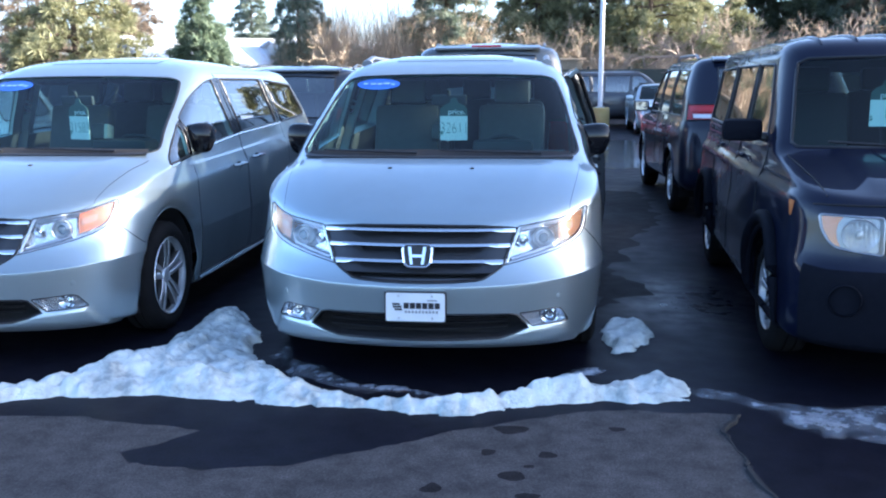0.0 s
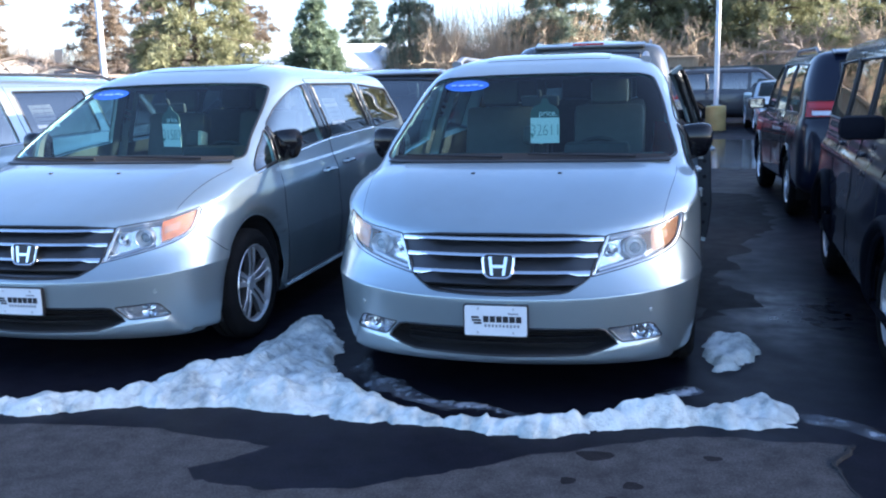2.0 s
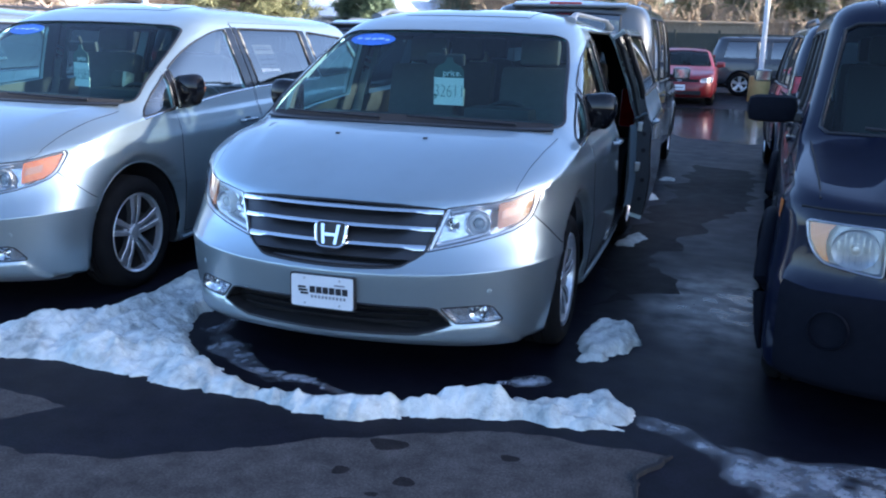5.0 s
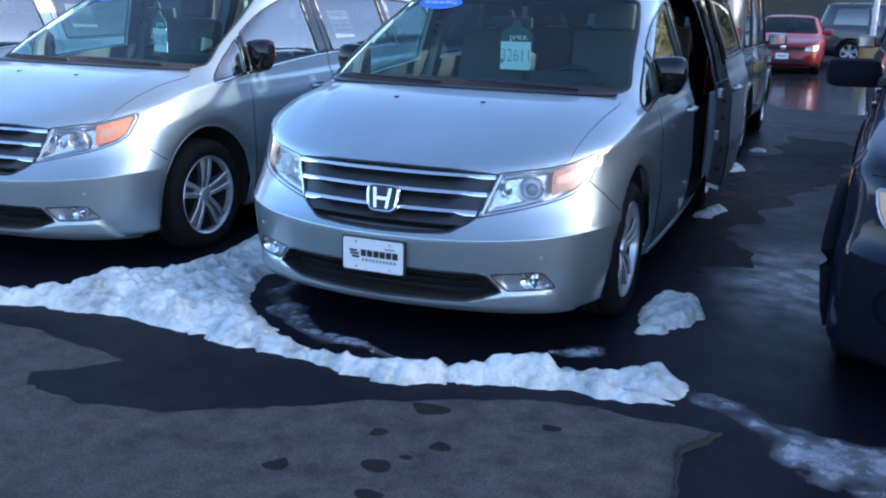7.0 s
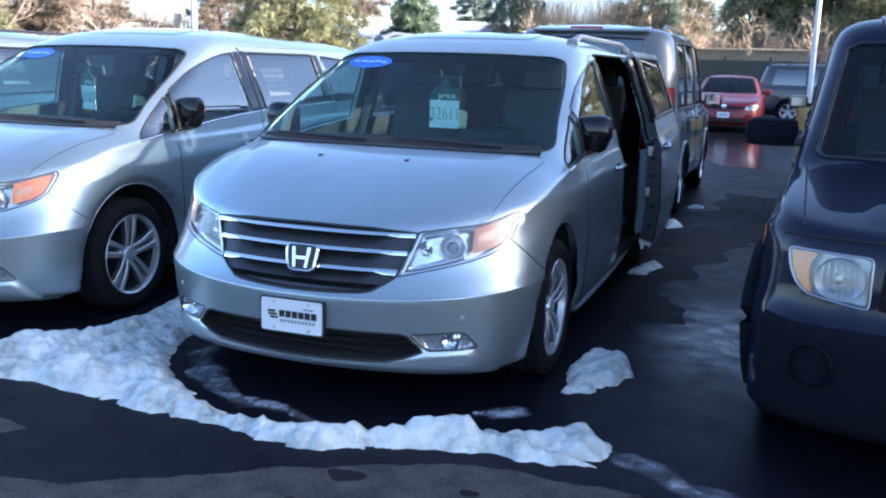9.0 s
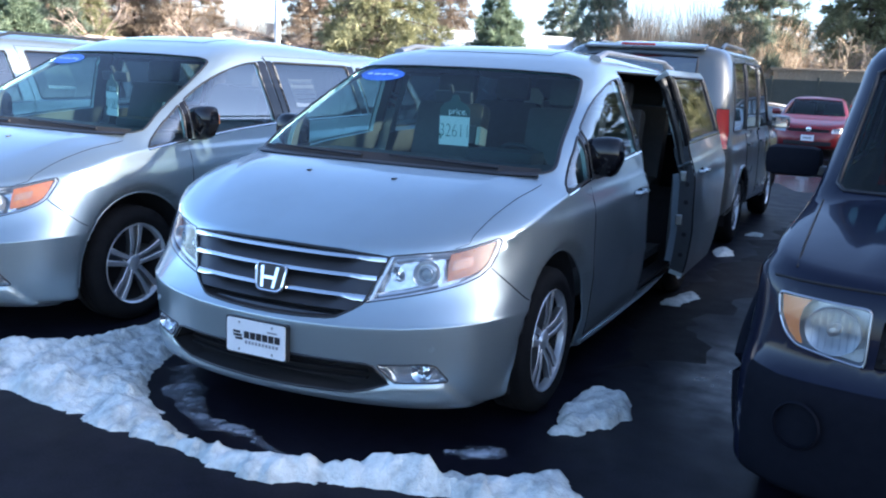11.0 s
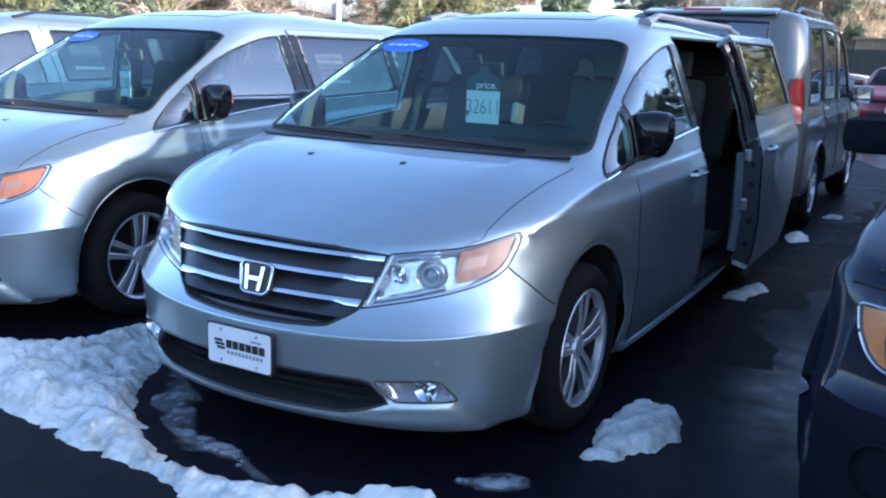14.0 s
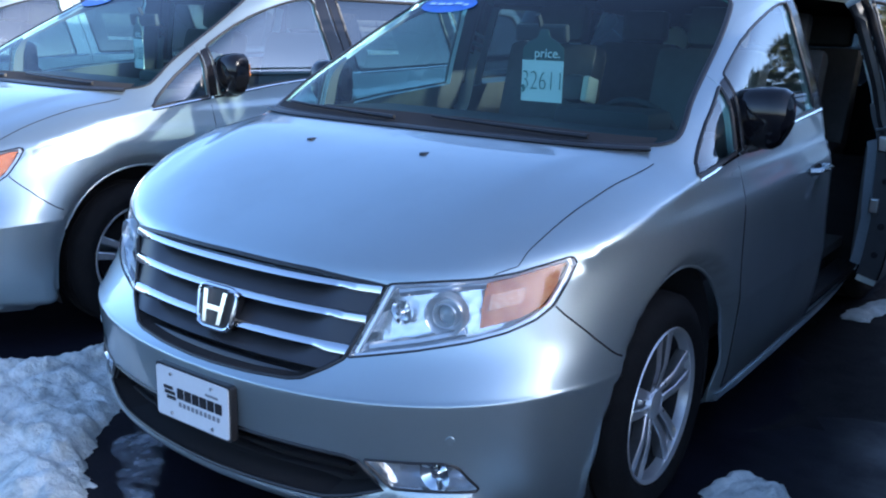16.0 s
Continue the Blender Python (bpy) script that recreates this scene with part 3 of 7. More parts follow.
def van_outlines(sh):
    F = lambda p, closed=True: sh.trace(p, "front", closed)
    S = lambda p, closed=True: sh.trace(p, "side", closed)
    B = lambda p: sh.trace(p, "back")
    o = {}
    o["arch"] = S(arch(HUB_Y, HUB_Z, 0.425))
    o["rear_arch"] = S(arch(HUB_Y + WHEEL_BASE, HUB_Z, 0.405))
    o["grille"] = F([(0, 0.562), (0.177, 0.566), (0.301, 0.573), (0.338, 0.580), (0.395, 0.612), (0.430, 0.637), (0.502, 0.825), (0.30, 0.838), (0, 0.842)])
    o["headlight"] = F(smooth_outline([(0.436, 0.640), (0.604, 0.678), (0.712, 0.706), (0.782, 0.731), (0.830, 0.761), (0.853, 0.792), (0.867, 0.850), (0.873, 0.894), (0.862, 0.908), (0.773, 0.872), (0.708, 0.857), (0.616, 0.846), (0.507, 0.830)], 0.010, 3))
    o["intake"] = F([(0, 0.268), (0.418, 0.275), (0.49, 0.293), (0.568, 0.322), (0.506, 0.392), (0.47, 0.400), (0.0, 0.405)])
    o["fog_lamp"] = F(smooth_outline([(0.520, 0.399), (0.585, 0.327), (0.765, 0.331), (0.772, 0.340), (0.733, 0.402), (0.705, 0.411)], 0.010, 3))
    o["windscreen"] = F([(0, 1.122), (0.45, 1.124)] + sweep([(0.79, 1.126), (0.838, 1.14), (0.838, 1.18), (0.81, 1.27), (0.767, 1.43), (0.722, 1.545), (0.69, 1.580), (0.62, 1.598)], 4) + [(0.3, 1.608), (0, 1.610)])
    T = lambda p: sh.trace(p, "top", False)
    front_edge = F([(0, 0.846), (0.30, 0.843), (0.515, 0.837), (0.62, 0.853), (0.73, 0.867)], False)
    flank = T([(0.771, 0.395), (0.776, 0.43), (0.785, 0.48), (0.798, 0.56), (0.82, 0.70), (0.838, 0.86), (0.843, 0.97), (0.843, 1.01)])
    back_edge = F([(0.78, 1.112), (0.40, 1.113), (0, 1.112)], False)
    o["hood_gap"] = np.concatenate([front_edge[-1:], flank])
    o["hood"] = np.concatenate([front_edge, flank, back_edge])
    o["quarter_window"] = S(smooth_outline([(1.115, 1.046), (1.455, 1.083), (1.47, 1.292), (1.30, 1.186)], 0.012, 3))
    o["front_window"] = S(smooth_outline([(1.525, 1.091), (1.90, 1.132), (2.395, 1.168), (2.345, 1.584)] + sweep([(2.24, 1.574), (2.12, 1.552), (1.98, 1.516), (1.85, 1.474), (1.70, 1.412), (1.525, 1.325)], 3), 0.012, 2))
    o["divider"] = S([(1.463, 1.080), (1.517, 1.087), (1.517, 1.318), (1.480, 1.300)])
    o["pillar_front"] = S([(2.402, 1.162), (2.4985, 1.170), (2.443, 1.596), (2.352, 1.590)])
    o["pillar_rear"] = S([(2.5235, 1.172), (2.585, 1.176), (2.532, 1.598), (2.4615, 1.598)])
    o["pillar_back"] = S([(3.590, 1.200), (3.692, 1.205), (3.650, 1.588), (3.562, 1.590)])
    o["front_door"] = S([(1.47, 0.27), (2.47, 0.27), (2.505, 0.6), (2.499, 1.165), (2.444, 1.610), (2.15, 1.596), (1.83, 1.506), (1.474, 1.330), (1.457, 1.0), (1.47, 0.6)])
    o["rear_window_side"] = S(smooth_outline([(2.592, 1.180), (3.58, 1.205), (3.55, 1.588), (2.539, 1.590)], 0.03, 4))
    o["sliding_door"] = S([(2.52, 0.27), (3.52, 0.27), (3.62, 0.60), (3.74, 0.84), (3.70, 1.18), (3.66, 1.632), (2.459, 1.630), (2.522, 1.165), (2.527, 0.6)])
    o["pillar_gap"] = S([(2.475, 1.168), (2.548, 1.172), (2.492, 1.622), (2.43, 1.616)])
    o["cargo_window"] = S(smooth_outline([(3.73, 1.205), (4.64, 1.24), (4.50, 1.53), (3.69, 1.580)], 0.05, 4))
    o["tail_window"] = B([(0, 1.14), (0.55, 1.15), (0.60, 1.2), (0.55, 1.48), (0, 1.52)])
    o["tail_light"] = B(smooth_outline([(0.70, 0.80), (0.93, 0.82), (0.90, 1.16), (0.72, 1.16)], 0.03, 3))
    top = F([(0.0, 0.70), (0.40, 0.70), (0.70, 0.74), (0.856, 0.79)], False)
    seam_side = S([(0.459, 0.771), (0.528, 0.70), (0.618, 0.636), (0.85, 0.55), (0.90, 0.20)], False)
    o["front_bumper"] = np.concatenate([top, seam_side, [[seam_side[-1][0], 0], [0, 0]]])
    return o


def tri_panel(name, sh, uv, tris, mats, parent, side, lift=0.0, thick=0.0, label=""):
    v, f = skin(sh, uv, tris, side, lift)
    ob = mesh_object(name, v, f, mats, parent, label)
    if thick:
        thicken(ob, thick, len(mats) > 1 if isinstance(mats, (list, tuple)) else False)
    return ob


def bowl(sh, poly, depth, mat, parent, name, side):
    """A recess behind an opening: walls that run inwards and a floor."""
    pts = dense(poly, 5)
    a = sh.at(pts)
    b = sh.at(np.asarray(poly).mean(0) + (pts - np.asarray(poly).mean(0)) * 0.93, -depth)
    n = len(pts)
    V = np.concatenate([a, b])
    if side < 0:
        V = V * (-1, 1, 1)
    F = [(i, (i + 1) % n, n + (i + 1) % n, n + i) for i in range(n)]
    ob = mesh_object(name, V, F, mat, parent)
    bm = bmesh.new()
    bm.from_mesh(ob.data)
    bm.verts.ensure_lookup_table()
    bm.faces.new([bm.verts[n + i] for i in range(n)])
    bmesh.ops.triangulate(bm, faces=[f for f in bm.faces if len(f.verts) > 4])
    bm.to_mesh(ob.data)
    bm.free()
    return ob


def full_ring(sh, poly, lift=0.0):
    """Both halves of an outline that crosses the middle, as one loop."""
    P = sh.at(dense(poly, 6), lift)
    on = P[:, 0] < 0.003
    for k in range(len(P)):
        if on[k - 1] and not on[k]:
            R = P[[(k + i) % len(P) for i in range(len(P)) if not on[(k + i) % len(P)]]]
            return np.concatenate([R, R[::-1] * (-1, 1, 1)])
    return P


def wide_bowl(sh, poly, depth, mat, parent, name, shrink=0.96):
    """A recess across the middle of the nose."""
    a = np.asarray(poly)
    P = sh.at(a)
    on = P[:, 0] < 0.003
    run = [i for i in range(len(P)) if not on[i]]
    # start just after the stretch that lies on the middle line
    for k in range(len(P)):
        if on[k - 1] and not on[k]:
            run = [(k + i) % len(P) for i in range(len(P)) if not on[(k + i) % len(P)]]
            break
    R = P[run]
    full = np.concatenate([R, R[::-1] * (-1, 1, 1)])
    c = full.mean(0)
    back = np.stack([full[:, 0] * shrink, full[:, 1] + depth, c[2] + (full[:, 2] - c[2]) * shrink], 1)
    n = len(full)
    V = np.concatenate([full, back])
    F = [(i, (i + 1) % n, n + (i + 1) % n, n + i) for i in range(n)]
    half = n // 2
    F += [(n + i, n + i + 1, n + n - 2 - i, n + n - 1 - i) for i in range(half - 1)]
    ob = mesh_object(name, V, F, mat, parent, smooth=False)
    part(name + "_edge", tube([tuple(p) for p in full], 0.006, 6, closed=True), black_trim, ob, smooth=True)
    return ob


def slat(sh, zf, half, height, mat, parent, name, taper=0.5, lift=0.0, proud=0.012, wedge=0.0, rise=0.0):
    """A grille bar that follows the nose from side to side."""
    bm = bmesh.new()
    rings = []
    for i in range(41):
        x = half * (i / 20 - 1)
        e = abs(i / 20 - 1)
        c = sh.at(sh.find([(abs(x), zf + rise * e * e)], "front"), lift)[0]
        hh = height * (1 - taper * max(0, e - 0.75) / 0.25) if taper > 0 else height * (1 - taper * e)
        ring = [(0, -hh / 2), (-proud - wedge, -hh / 2 + 0.002), (-proud, -hh / 2 + hh * 0.35), (0.004, hh / 2), (0.02, hh / 2), (0.02, -hh / 2)]
        rings.append([bm.verts.new((x, c[1] + dy, c[2] + dz)) for dy, dz in ring])
    for A, B in zip(rings, rings[1:]):
        for k in range(6):
            bm.faces.new((A[k], A[(k + 1) % 6], B[(k + 1) % 6], B[k]))
    bm.faces.new(rings[0][::-1])
    bm.faces.new(rings[-1])
    bmesh.ops.recalc_face_normals(bm, faces=bm.faces[:])
    return part(name, bm, mat, parent, smooth=True)


def strip(sh, half, section, mat, parent, name):
    """A bar swept along the nose: section(e) gives its outline as (height, depth) pairs, e runs from 0 in the middle to 1 at the ends."""
    bm = bmesh.new()
    rings = []
    for i in range(49):
        x = half * (i / 24 - 1)
        sec = section(abs(i / 24 - 1))
        P = sh.at(sh.find([(abs(x), z) for z, _ in sec], "front"))
        rings.append([bm.verts.new((x, p[1] + d, p[2])) for p, (_, d) in zip(P, sec)])
    n = len(rings[0])
    for A, B in zip(rings, rings[1:]):
        for k in range(n):
            bm.faces.new((A[k], A[(k + 1) % n], B[(k + 1) % n], B[k]))
    bm.faces.new(rings[0][::-1])
    bm.faces.new(rings[-1])
    bmesh.ops.recalc_face_normals(bm, faces=bm.faces[:])
    return part(name, bm, mat, parent, smooth=True)


def chrome_bar(sh, z, half, parent):
    """A chrome bar whose lower edge steps down near its ends."""
    def section(e):
        low = z - 0.010 - 0.008 * min(1, max(0, (e - 0.76) / 0.10))
        return [(z + 0.010, 0.022), (z + 0.010, 0.004), (z + 0.006, -0.004), ((z + low) / 2, -0.007), (low + 0.003, -0.005), (low, 0.003), (low, 0.022)]
    return strip(sh, half, section, chrome, parent, "chrome_bar")


def sloped_slat(sh, top, low, half, parent):
    """A dark slat that leans back under the bar above it in the middle and comes flush at its ends."""
    def section(e):
        k = 1 - min(1, max(0, (e - 0.55) / 0.30))
        back = 0.010 + 0.050 * k * k * (3 - 2 * k)
        return [(top, back), (low + (top - low) * 0.45, 0.006 + 0.35 * (back - 0.010)), (low, 0.002), (low - 0.004, 0.010), (low, 0.075), (top, 0.075)]
    return strip(sh, half, section, slat_grey, parent, "dark_slat")


def build_van(name, rails=False):
    sh = van_shell
    o = van_outlines(sh)
    van = new(name)
    order = ["arch", "rear_arch", "grille", "headlight", "intake", "fog_lamp", "windscreen", "hood", "quarter_window", "front_window", "divider", "pillar_front", "pillar_rear", "pillar_back", "front_door", "rear_window_side",
             "sliding_door", "pillar_gap", "cargo_window", "tail_window", "tail_light", "front_bumper"]
    uv, tris = carve(sh, [(k, o[k]) for k in order], 4, 3)
    paint = [silver, liner]
    tri_panel("body", sh, uv, tris["body"], [silver, cavity], van, 0, thick=0.014)
    tri_panel("front_bumper", sh, uv, tris["front_bumper"], paint, van, 0, thick=0.012)
    hood = tri_panel("hood", sh, uv, tris["hood"], paint, van, 0, lift=0.002, thick=0.012)
    for v in hood.data.vertices:
        line = 0.585 + 0.20 * (v.co.y - 0.38)
        k = (abs(v.co.x) - line) / 0.028
        fade = min(1, max(0, (v.co.y - 0.30) / 0.3)) * min(1, max(0, (1.02 - v.co.y) / 0.2))
        v.co.z += 0.009 * fade * (1 / (1 + math.exp(k * 3)))
    tri_panel("windscreen", sh, uv, tris["windscreen"], windscreen_glass, van, 0, lift=-0.004).visible_shadow = False
    tri_panel("tail_window", sh, uv, tris["tail_window"], privacy_glass, van, 0, lift=-0.004)
    part("windscreen_seal", tube([tuple(p) for p in full_ring(sh, o["windscreen"])], 0.010, 6, closed=True, flat=0.5), black_trim, van, smooth=True)
    for side in (1, -1):
        door = tri_panel("front_door", sh, uv, tris["front_door"], paint, van, side, lift=0.001, thick=0.03)
        tri_panel("window_pane", sh, uv, tris["front_window"], side_glass, door, side, lift=-0.005)
        slide = tri_panel("sliding_door", sh, uv, tris["sliding_door"], paint, van, side, lift=0.001, thick=0.09)
        tri_panel("window_pane", sh, uv, tris["rear_window_side"], privacy_glass, slide, side, lift=-0.005)
        tri_panel("pillar_cover", sh, uv, tris["pillar_gap"], [gloss_black, liner], van, side, -0.002, 0.03)
        tri_panel("pillar_cover", sh, uv, tris["divider"], [gloss_black, liner], van, side, 0.001, 0.03)
        tri_panel("pillar_cover", sh, uv, tris["pillar_front"], [gloss_black, liner], door, side, 0.001, 0.03)
        tri_panel("pillar_cover", sh, uv, tris["pillar_rear"], [gloss_black, liner], slide, side, 0.001, 0.05)
        tri_panel("pillar_cover", sh, uv, tris["pillar_back"], [gloss_black, liner], slide, side, 0.001, 0.05)
        tri_panel("quarter_window", sh, uv, tris["quarter_window"], side_glass, van, side, lift=-0.004)
        tri_panel("cargo_window", sh, uv, tris["cargo_window"], privacy_glass, van, side, lift=-0.004)
        tri_panel("tail_light", sh, uv, tris["tail_light"], tail_red, van, side, lift=0.003)
        for key, par, r in (("front_window", door, 0.006), ("rear_window_side", slide, 0.009), ("quarter_window", van, 0.007), ("cargo_window", van, 0.009)):
            seam(sh, o[key], par, "window_seal", r, black_trim, side < 0, 0.0)
        for key, par in (("front_door", van), ("sliding_door", van), ("hood", van)):
            P = o[key] if key != "hood" else o["hood_gap"]
            if key == "front_door":
                for line in ([(1.462, 1.04), (1.458, 0.9), (1.462, 0.6), (1.47, 0.275), (2.47, 0.275)], [(2.47, 0.275), (2.505, 0.6), (2.499, 1.16)]):
                    Q = sh.at(sh.find(dense(line, 0.05)[: -max(1, int(np.hypot(*(np.subtract(line[-1], line[0]))) / 0.05))], "side"), -0.0005) * (side, 1, 1)
                    part("panel_gap", tube([tuple(q) for q in Q], 0.0028, 6), cavity, van, smooth=True)
                continue
            seam(sh, P, par, "panel_gap", 0.0026 if key != "hood" else 0.0015, cavity, side < 0, -0.0005 if key != "hood" else 0.001, closed=key != "hood")
        seam(sh, sh.find([(0.856, 0.79)], "front").tolist() + sh.find([(0.459, 0.771), (0.528, 0.70), (0.618, 0.636)], "side").tolist(), van, "panel_gap", 0.0028, cavity, side < 0, -0.0005, closed=False)
        for lo, hi, par in ((1.105, 1.465, van), (1.48, 2.49, door), (2.54, 3.69, slide)):
            line = [(y, np.interp(y, BELT_Y, BELT_Z)) for y in np.linspace(lo, hi, 14)]
            a = sh.at(sh.find(line, "side"), 0.003) * (side, 1, 1)
            part("belt_strip", tube([tuple(p) for p in a], 0.0065, 6), chrome, par, "thin chrome strip", smooth=True)
        # wheel arch lips, wells and wheels
        for key, y in (("arch", HUB_Y), ("rear_arch", HUB_Y + WHEEL_BASE)):
            P = sh.at(dense(o[key][:-1], 5), -0.004) * (side, 1, 1)
            P = P[(P[:, 2] > 0.25)]
            P = P[np.argsort(np.mod(np.arctan2(P[:, 2] - HUB_Z, P[:, 1] - y) + math.pi / 2, 2 * math.pi))]
            part("arch_lip", tube([tuple(p) for p in P], 0.007, 8), silver, van, smooth=True)
            wheel_well(van, y, side, 0.985, 0.40, HUB_Z)
            wheel("wheel", van, (side * 0.835, y, 0.349), side, 0.349, 0.247)
        # mirror on its foot
        mir = part("door_mirror", lathe([(-0.132, 0.03), (-0.128, 0.07), (-0.10, 0.088), (-0.04, 0.094), (0.03, 0.096), (0.085, 0.092), (0.115, 0.078), (0.13, 0.045), (0.132, 0.001)], 32), gloss_black, van, smooth=True)
        for v in mir.data.vertices:
            # squarish section, flat back, deeper at the top, lower edge tucked in
            n = math.hypot(v.co.y, v.co.z) or 1.0
            s4 = (abs(v.co.y / n) ** 3.2 + abs(v.co.z / n) ** 3.2) ** (-1 / 3.2)
            v.co.y *= s4 * (0.85 if v.co.y < 0 else 0.22)
            v.co.z *= s4 * (1.02 + 0.35 * v.co.x)
            if v.co.y < 0:
                v.co.y *= 1 - 1.6 * max(0.0, -v.co.z)
            if v.co.x > 0:
                v.co.x *= 1 - 3.6 * max(0.0, -v.co.z - 0.01)
        mir.location = (side * 0.966, 1.60, 1.190)
        mir.scale = (0.76, 1.0, 1.04)
        part("turn_repeater", box((0.016, 0.03, 0.06), (side * 0.119, 0.004, 0.022)), amber, mir, "amber repeater lens", bevel=0.004)
        if side < 0:
            for v in mir.data.vertices:
                v.co.x = -v.co.x
            mir.data.flip_normals()
        part("mirror_foot", box((0.085, 0.085, 0.07), (side * 0.925, 1.60, 1.105), pose(0, 0, 0, 0, side * -20)), black_trim, mir, bevel=0.012).matrix_parent_inverse = mir.matrix_basis.inverted()
        part("mirror_lens", box((0.13, 0.004, 0.12), (side * 0.968, 1.626, 1.185)), chrome, mir, bevel=0.0015).matrix_parent_inverse = mir.matrix_basis.inverted()
        # door handles
        for par, y, z in ((door, 2.29, 0.945), (slide, 2.75, 0.975)):
            c = sh.at(sh.find([(y, z)], "side"), 0.0)[0] * (side, 1, 1)
            h = part("door_handle", tube([(side * 0.002, -0.10, 0), (side * 0.030, -0.085, 0.002), (side * 0.038, 0, 0.004), (side * 0.030, 0.085, 0.002), (side * 0.002, 0.10, 0)], 0.014, 8), silver, par, smooth=True)
            h.location = c
            part("handle_trim", box((0.008, 0.17, 0.009), tuple(c + np.array((side * 0.046, 0, 0.006)))), chrome, par, "chrome handle strip", bevel=0.003)
            # flat black disc: the shade of a handle recess as colour, no hollow
            cup = part("handle_recess", lathe([(0.001, 0.001), (0.001, 0.05), (0.004, 0.055)], 20), cavity, par)
            cup.location, cup.scale = c + np.array((side * 0.001, 0, -0.01)), (1, 1.3, 0.6)
        # headlight: bowl, projector, indicator, lens
        hp = o["headlight"]
        head = bowl(sh, hp, 0.07, reflector, van, "headlight", side)
        tagged(head, "clear-lens projector headlight with amber indicator")
        seam(sh, hp, head, "gasket", 0.003, black_trim, side < 0, 0.0)
        seam(sh, np.asarray(hp).mean(0) + (np.asarray(hp) - np.asarray(hp).mean(0)) * 0.945, head, "bezel", 0.0075, bezel_silver, side < 0, -0.010)
        tri_panel("lens", sh, uv, tris["headlight"], lens_glass, head, side, lift=0.002).visible_shadow = False
        c = sh.at(sh.find([(0.650, 0.768)], "front"), -0.026)[0] * (side, 1, 1)
        ring = part("projector", lathe([(0.02, 0.068), (-0.016, 0.067), (-0.020, 0.064), (-0.016, 0.060), (0.012, 0.050), (0.012, 0.043), (-0.012, 0.041), (-0.014, 0.038), (-0.010, 0.035), (0.03, 0.030)], 36, "y"), bezel_silver, head, "chrome-ringed projector lens", smooth=True)
        ring.location, ring.rotation_euler, ring.scale = c, (0, 0, side * 0.25), (0.80, 1, 0.80)
        eye = part("projector_lens", lathe([(-0.010, 0.001), (-0.008, 0.015), (-0.002, 0.028), (0.008, 0.036)], 24, "y"), bulb_glass, head, smooth=True)
        eye.location, eye.scale = c, (0.8, 1, 0.8)
        for (x, z), r in (((0.545, 0.765), 0.026),):
            c = sh.at(sh.find([(x, z)], "front"), -0.045)[0] * (side, 1, 1)
            b = part("main_beam", lathe([(-0.02, 0.008), (-0.012, 0.012), (0.0, 0.008), (0.004, r), (-0.012, r * 1.25)], 20, "y"), chrome, head, smooth=True)
            b.location = c
        shade = sh.at(sh.find([(0.53, 0.815), (0.60, 0.83), (0.70, 0.846), (0.73, 0.85)], "front"), -0.035) * (side, 1, 1)
        part("lamp_shade", tube([tuple(q) for q in shade], 0.016, 8), satin_metal, head, smooth=True)
        low_shade = sh.at(sh.find([(0.48, 0.672), (0.60, 0.70), (0.70, 0.728)], "front"), -0.03) * (side, 1, 1)
        part("lamp_shade", tube([tuple(q) for q in low_shade], 0.012, 8), satin_metal, head, smooth=True)
        tri = sh.find([(0.728, 0.735), (0.80, 0.760), (0.832, 0.785), (0.849, 0.83), (0.856, 0.890), (0.79, 0.866), (0.722, 0.843), (0.722, 0.79)], "front")
        ind = bowl(sh, tri, 0.002, amber, head, "indicator", side)
        for v in ind.data.vertices:
            v.co += Vector((-side * 0.008, 0.014, 0))
        tagged(ind, "amber indicator lens")
        Q = sh.at(sh.find([(0.738 + 0.062 * i / 4, z + 0.020 * i / 4) for z in (0.778, 0.797, 0.816) for i in range(5)], "front"), 0.0) * (side, 1, 1) + np.array((-side * 0.008, 0.009, 0))
        mesh_object("indicator_reflector", Q, [(5 * j + i, 5 * j + i + 1, 5 * j + i + 6, 5 * j + i + 5) for j in range(2) for i in range(4)], amber_clear, ind, "pale clear reflector inside the amber lens")
        # fog lamp
        fp = o["fog_lamp"]
        fog = bowl(sh, fp, 0.05, reflector, van, "fog_lamp", side)
        seam(sh, fp, fog, "bezel", 0.004, black_trim, side < 0, 0.0)
        tri_panel("lens", sh, uv, tris["fog_lamp"], lens_glass, fog, side, lift=0.0).visible_shadow = False
        c = sh.at(sh.find([(0.69, 0.367)], "front"), -0.028)[0] * (side, 1, 1)
        part("bulb_cup", lathe([(-0.014, 0.012), (0.004, 0.022), (-0.012, 0.040), (-0.016, 0.046)], 20, "y"), chrome, fog, smooth=True).location = c
        # washer jet, parking sensor
        c = sh.at(sh.find([(0.235, 1.07)], "front"), 0.006)[0] * (side, 1, 1)
        part("washer_jet", box((0.022, 0.03, 0.018), tuple(c)), black_trim, van, bevel=0.005)
        c = sh.at(sh.find([(0.72, 0.475)], "front"), 0.0015)[0] * (side, 1, 1)
        sen = part("parking_sensor", lathe([(-0.003, 0.001), (-0.003, 0.011), (0.002, 0.013)], 20, "y"), silver, van)
        sen.location, sen.rotation_euler = c, (0, 0, side * 0.5)
        # sill strip
        a = sh.at(sh.find([(y, 0.235) for y in np.linspace(1.46, 3.56, 12)], "side"), 0.004) * (side, 1, 1)
        part("sill_strip", tube([tuple(p) for p in a], 0.012, 6), silver, van, smooth=True)
        # roof rail
        if not rails:
            continue
        rail = [(side * (0.655 - 0.0 * t), 2.30 + 1.95 * t, 1.662 + 0.055 * min(1, 8 * t, 8 * (1 - t)) - 0.012 * t) for t in np.linspace(0, 1, 40)]
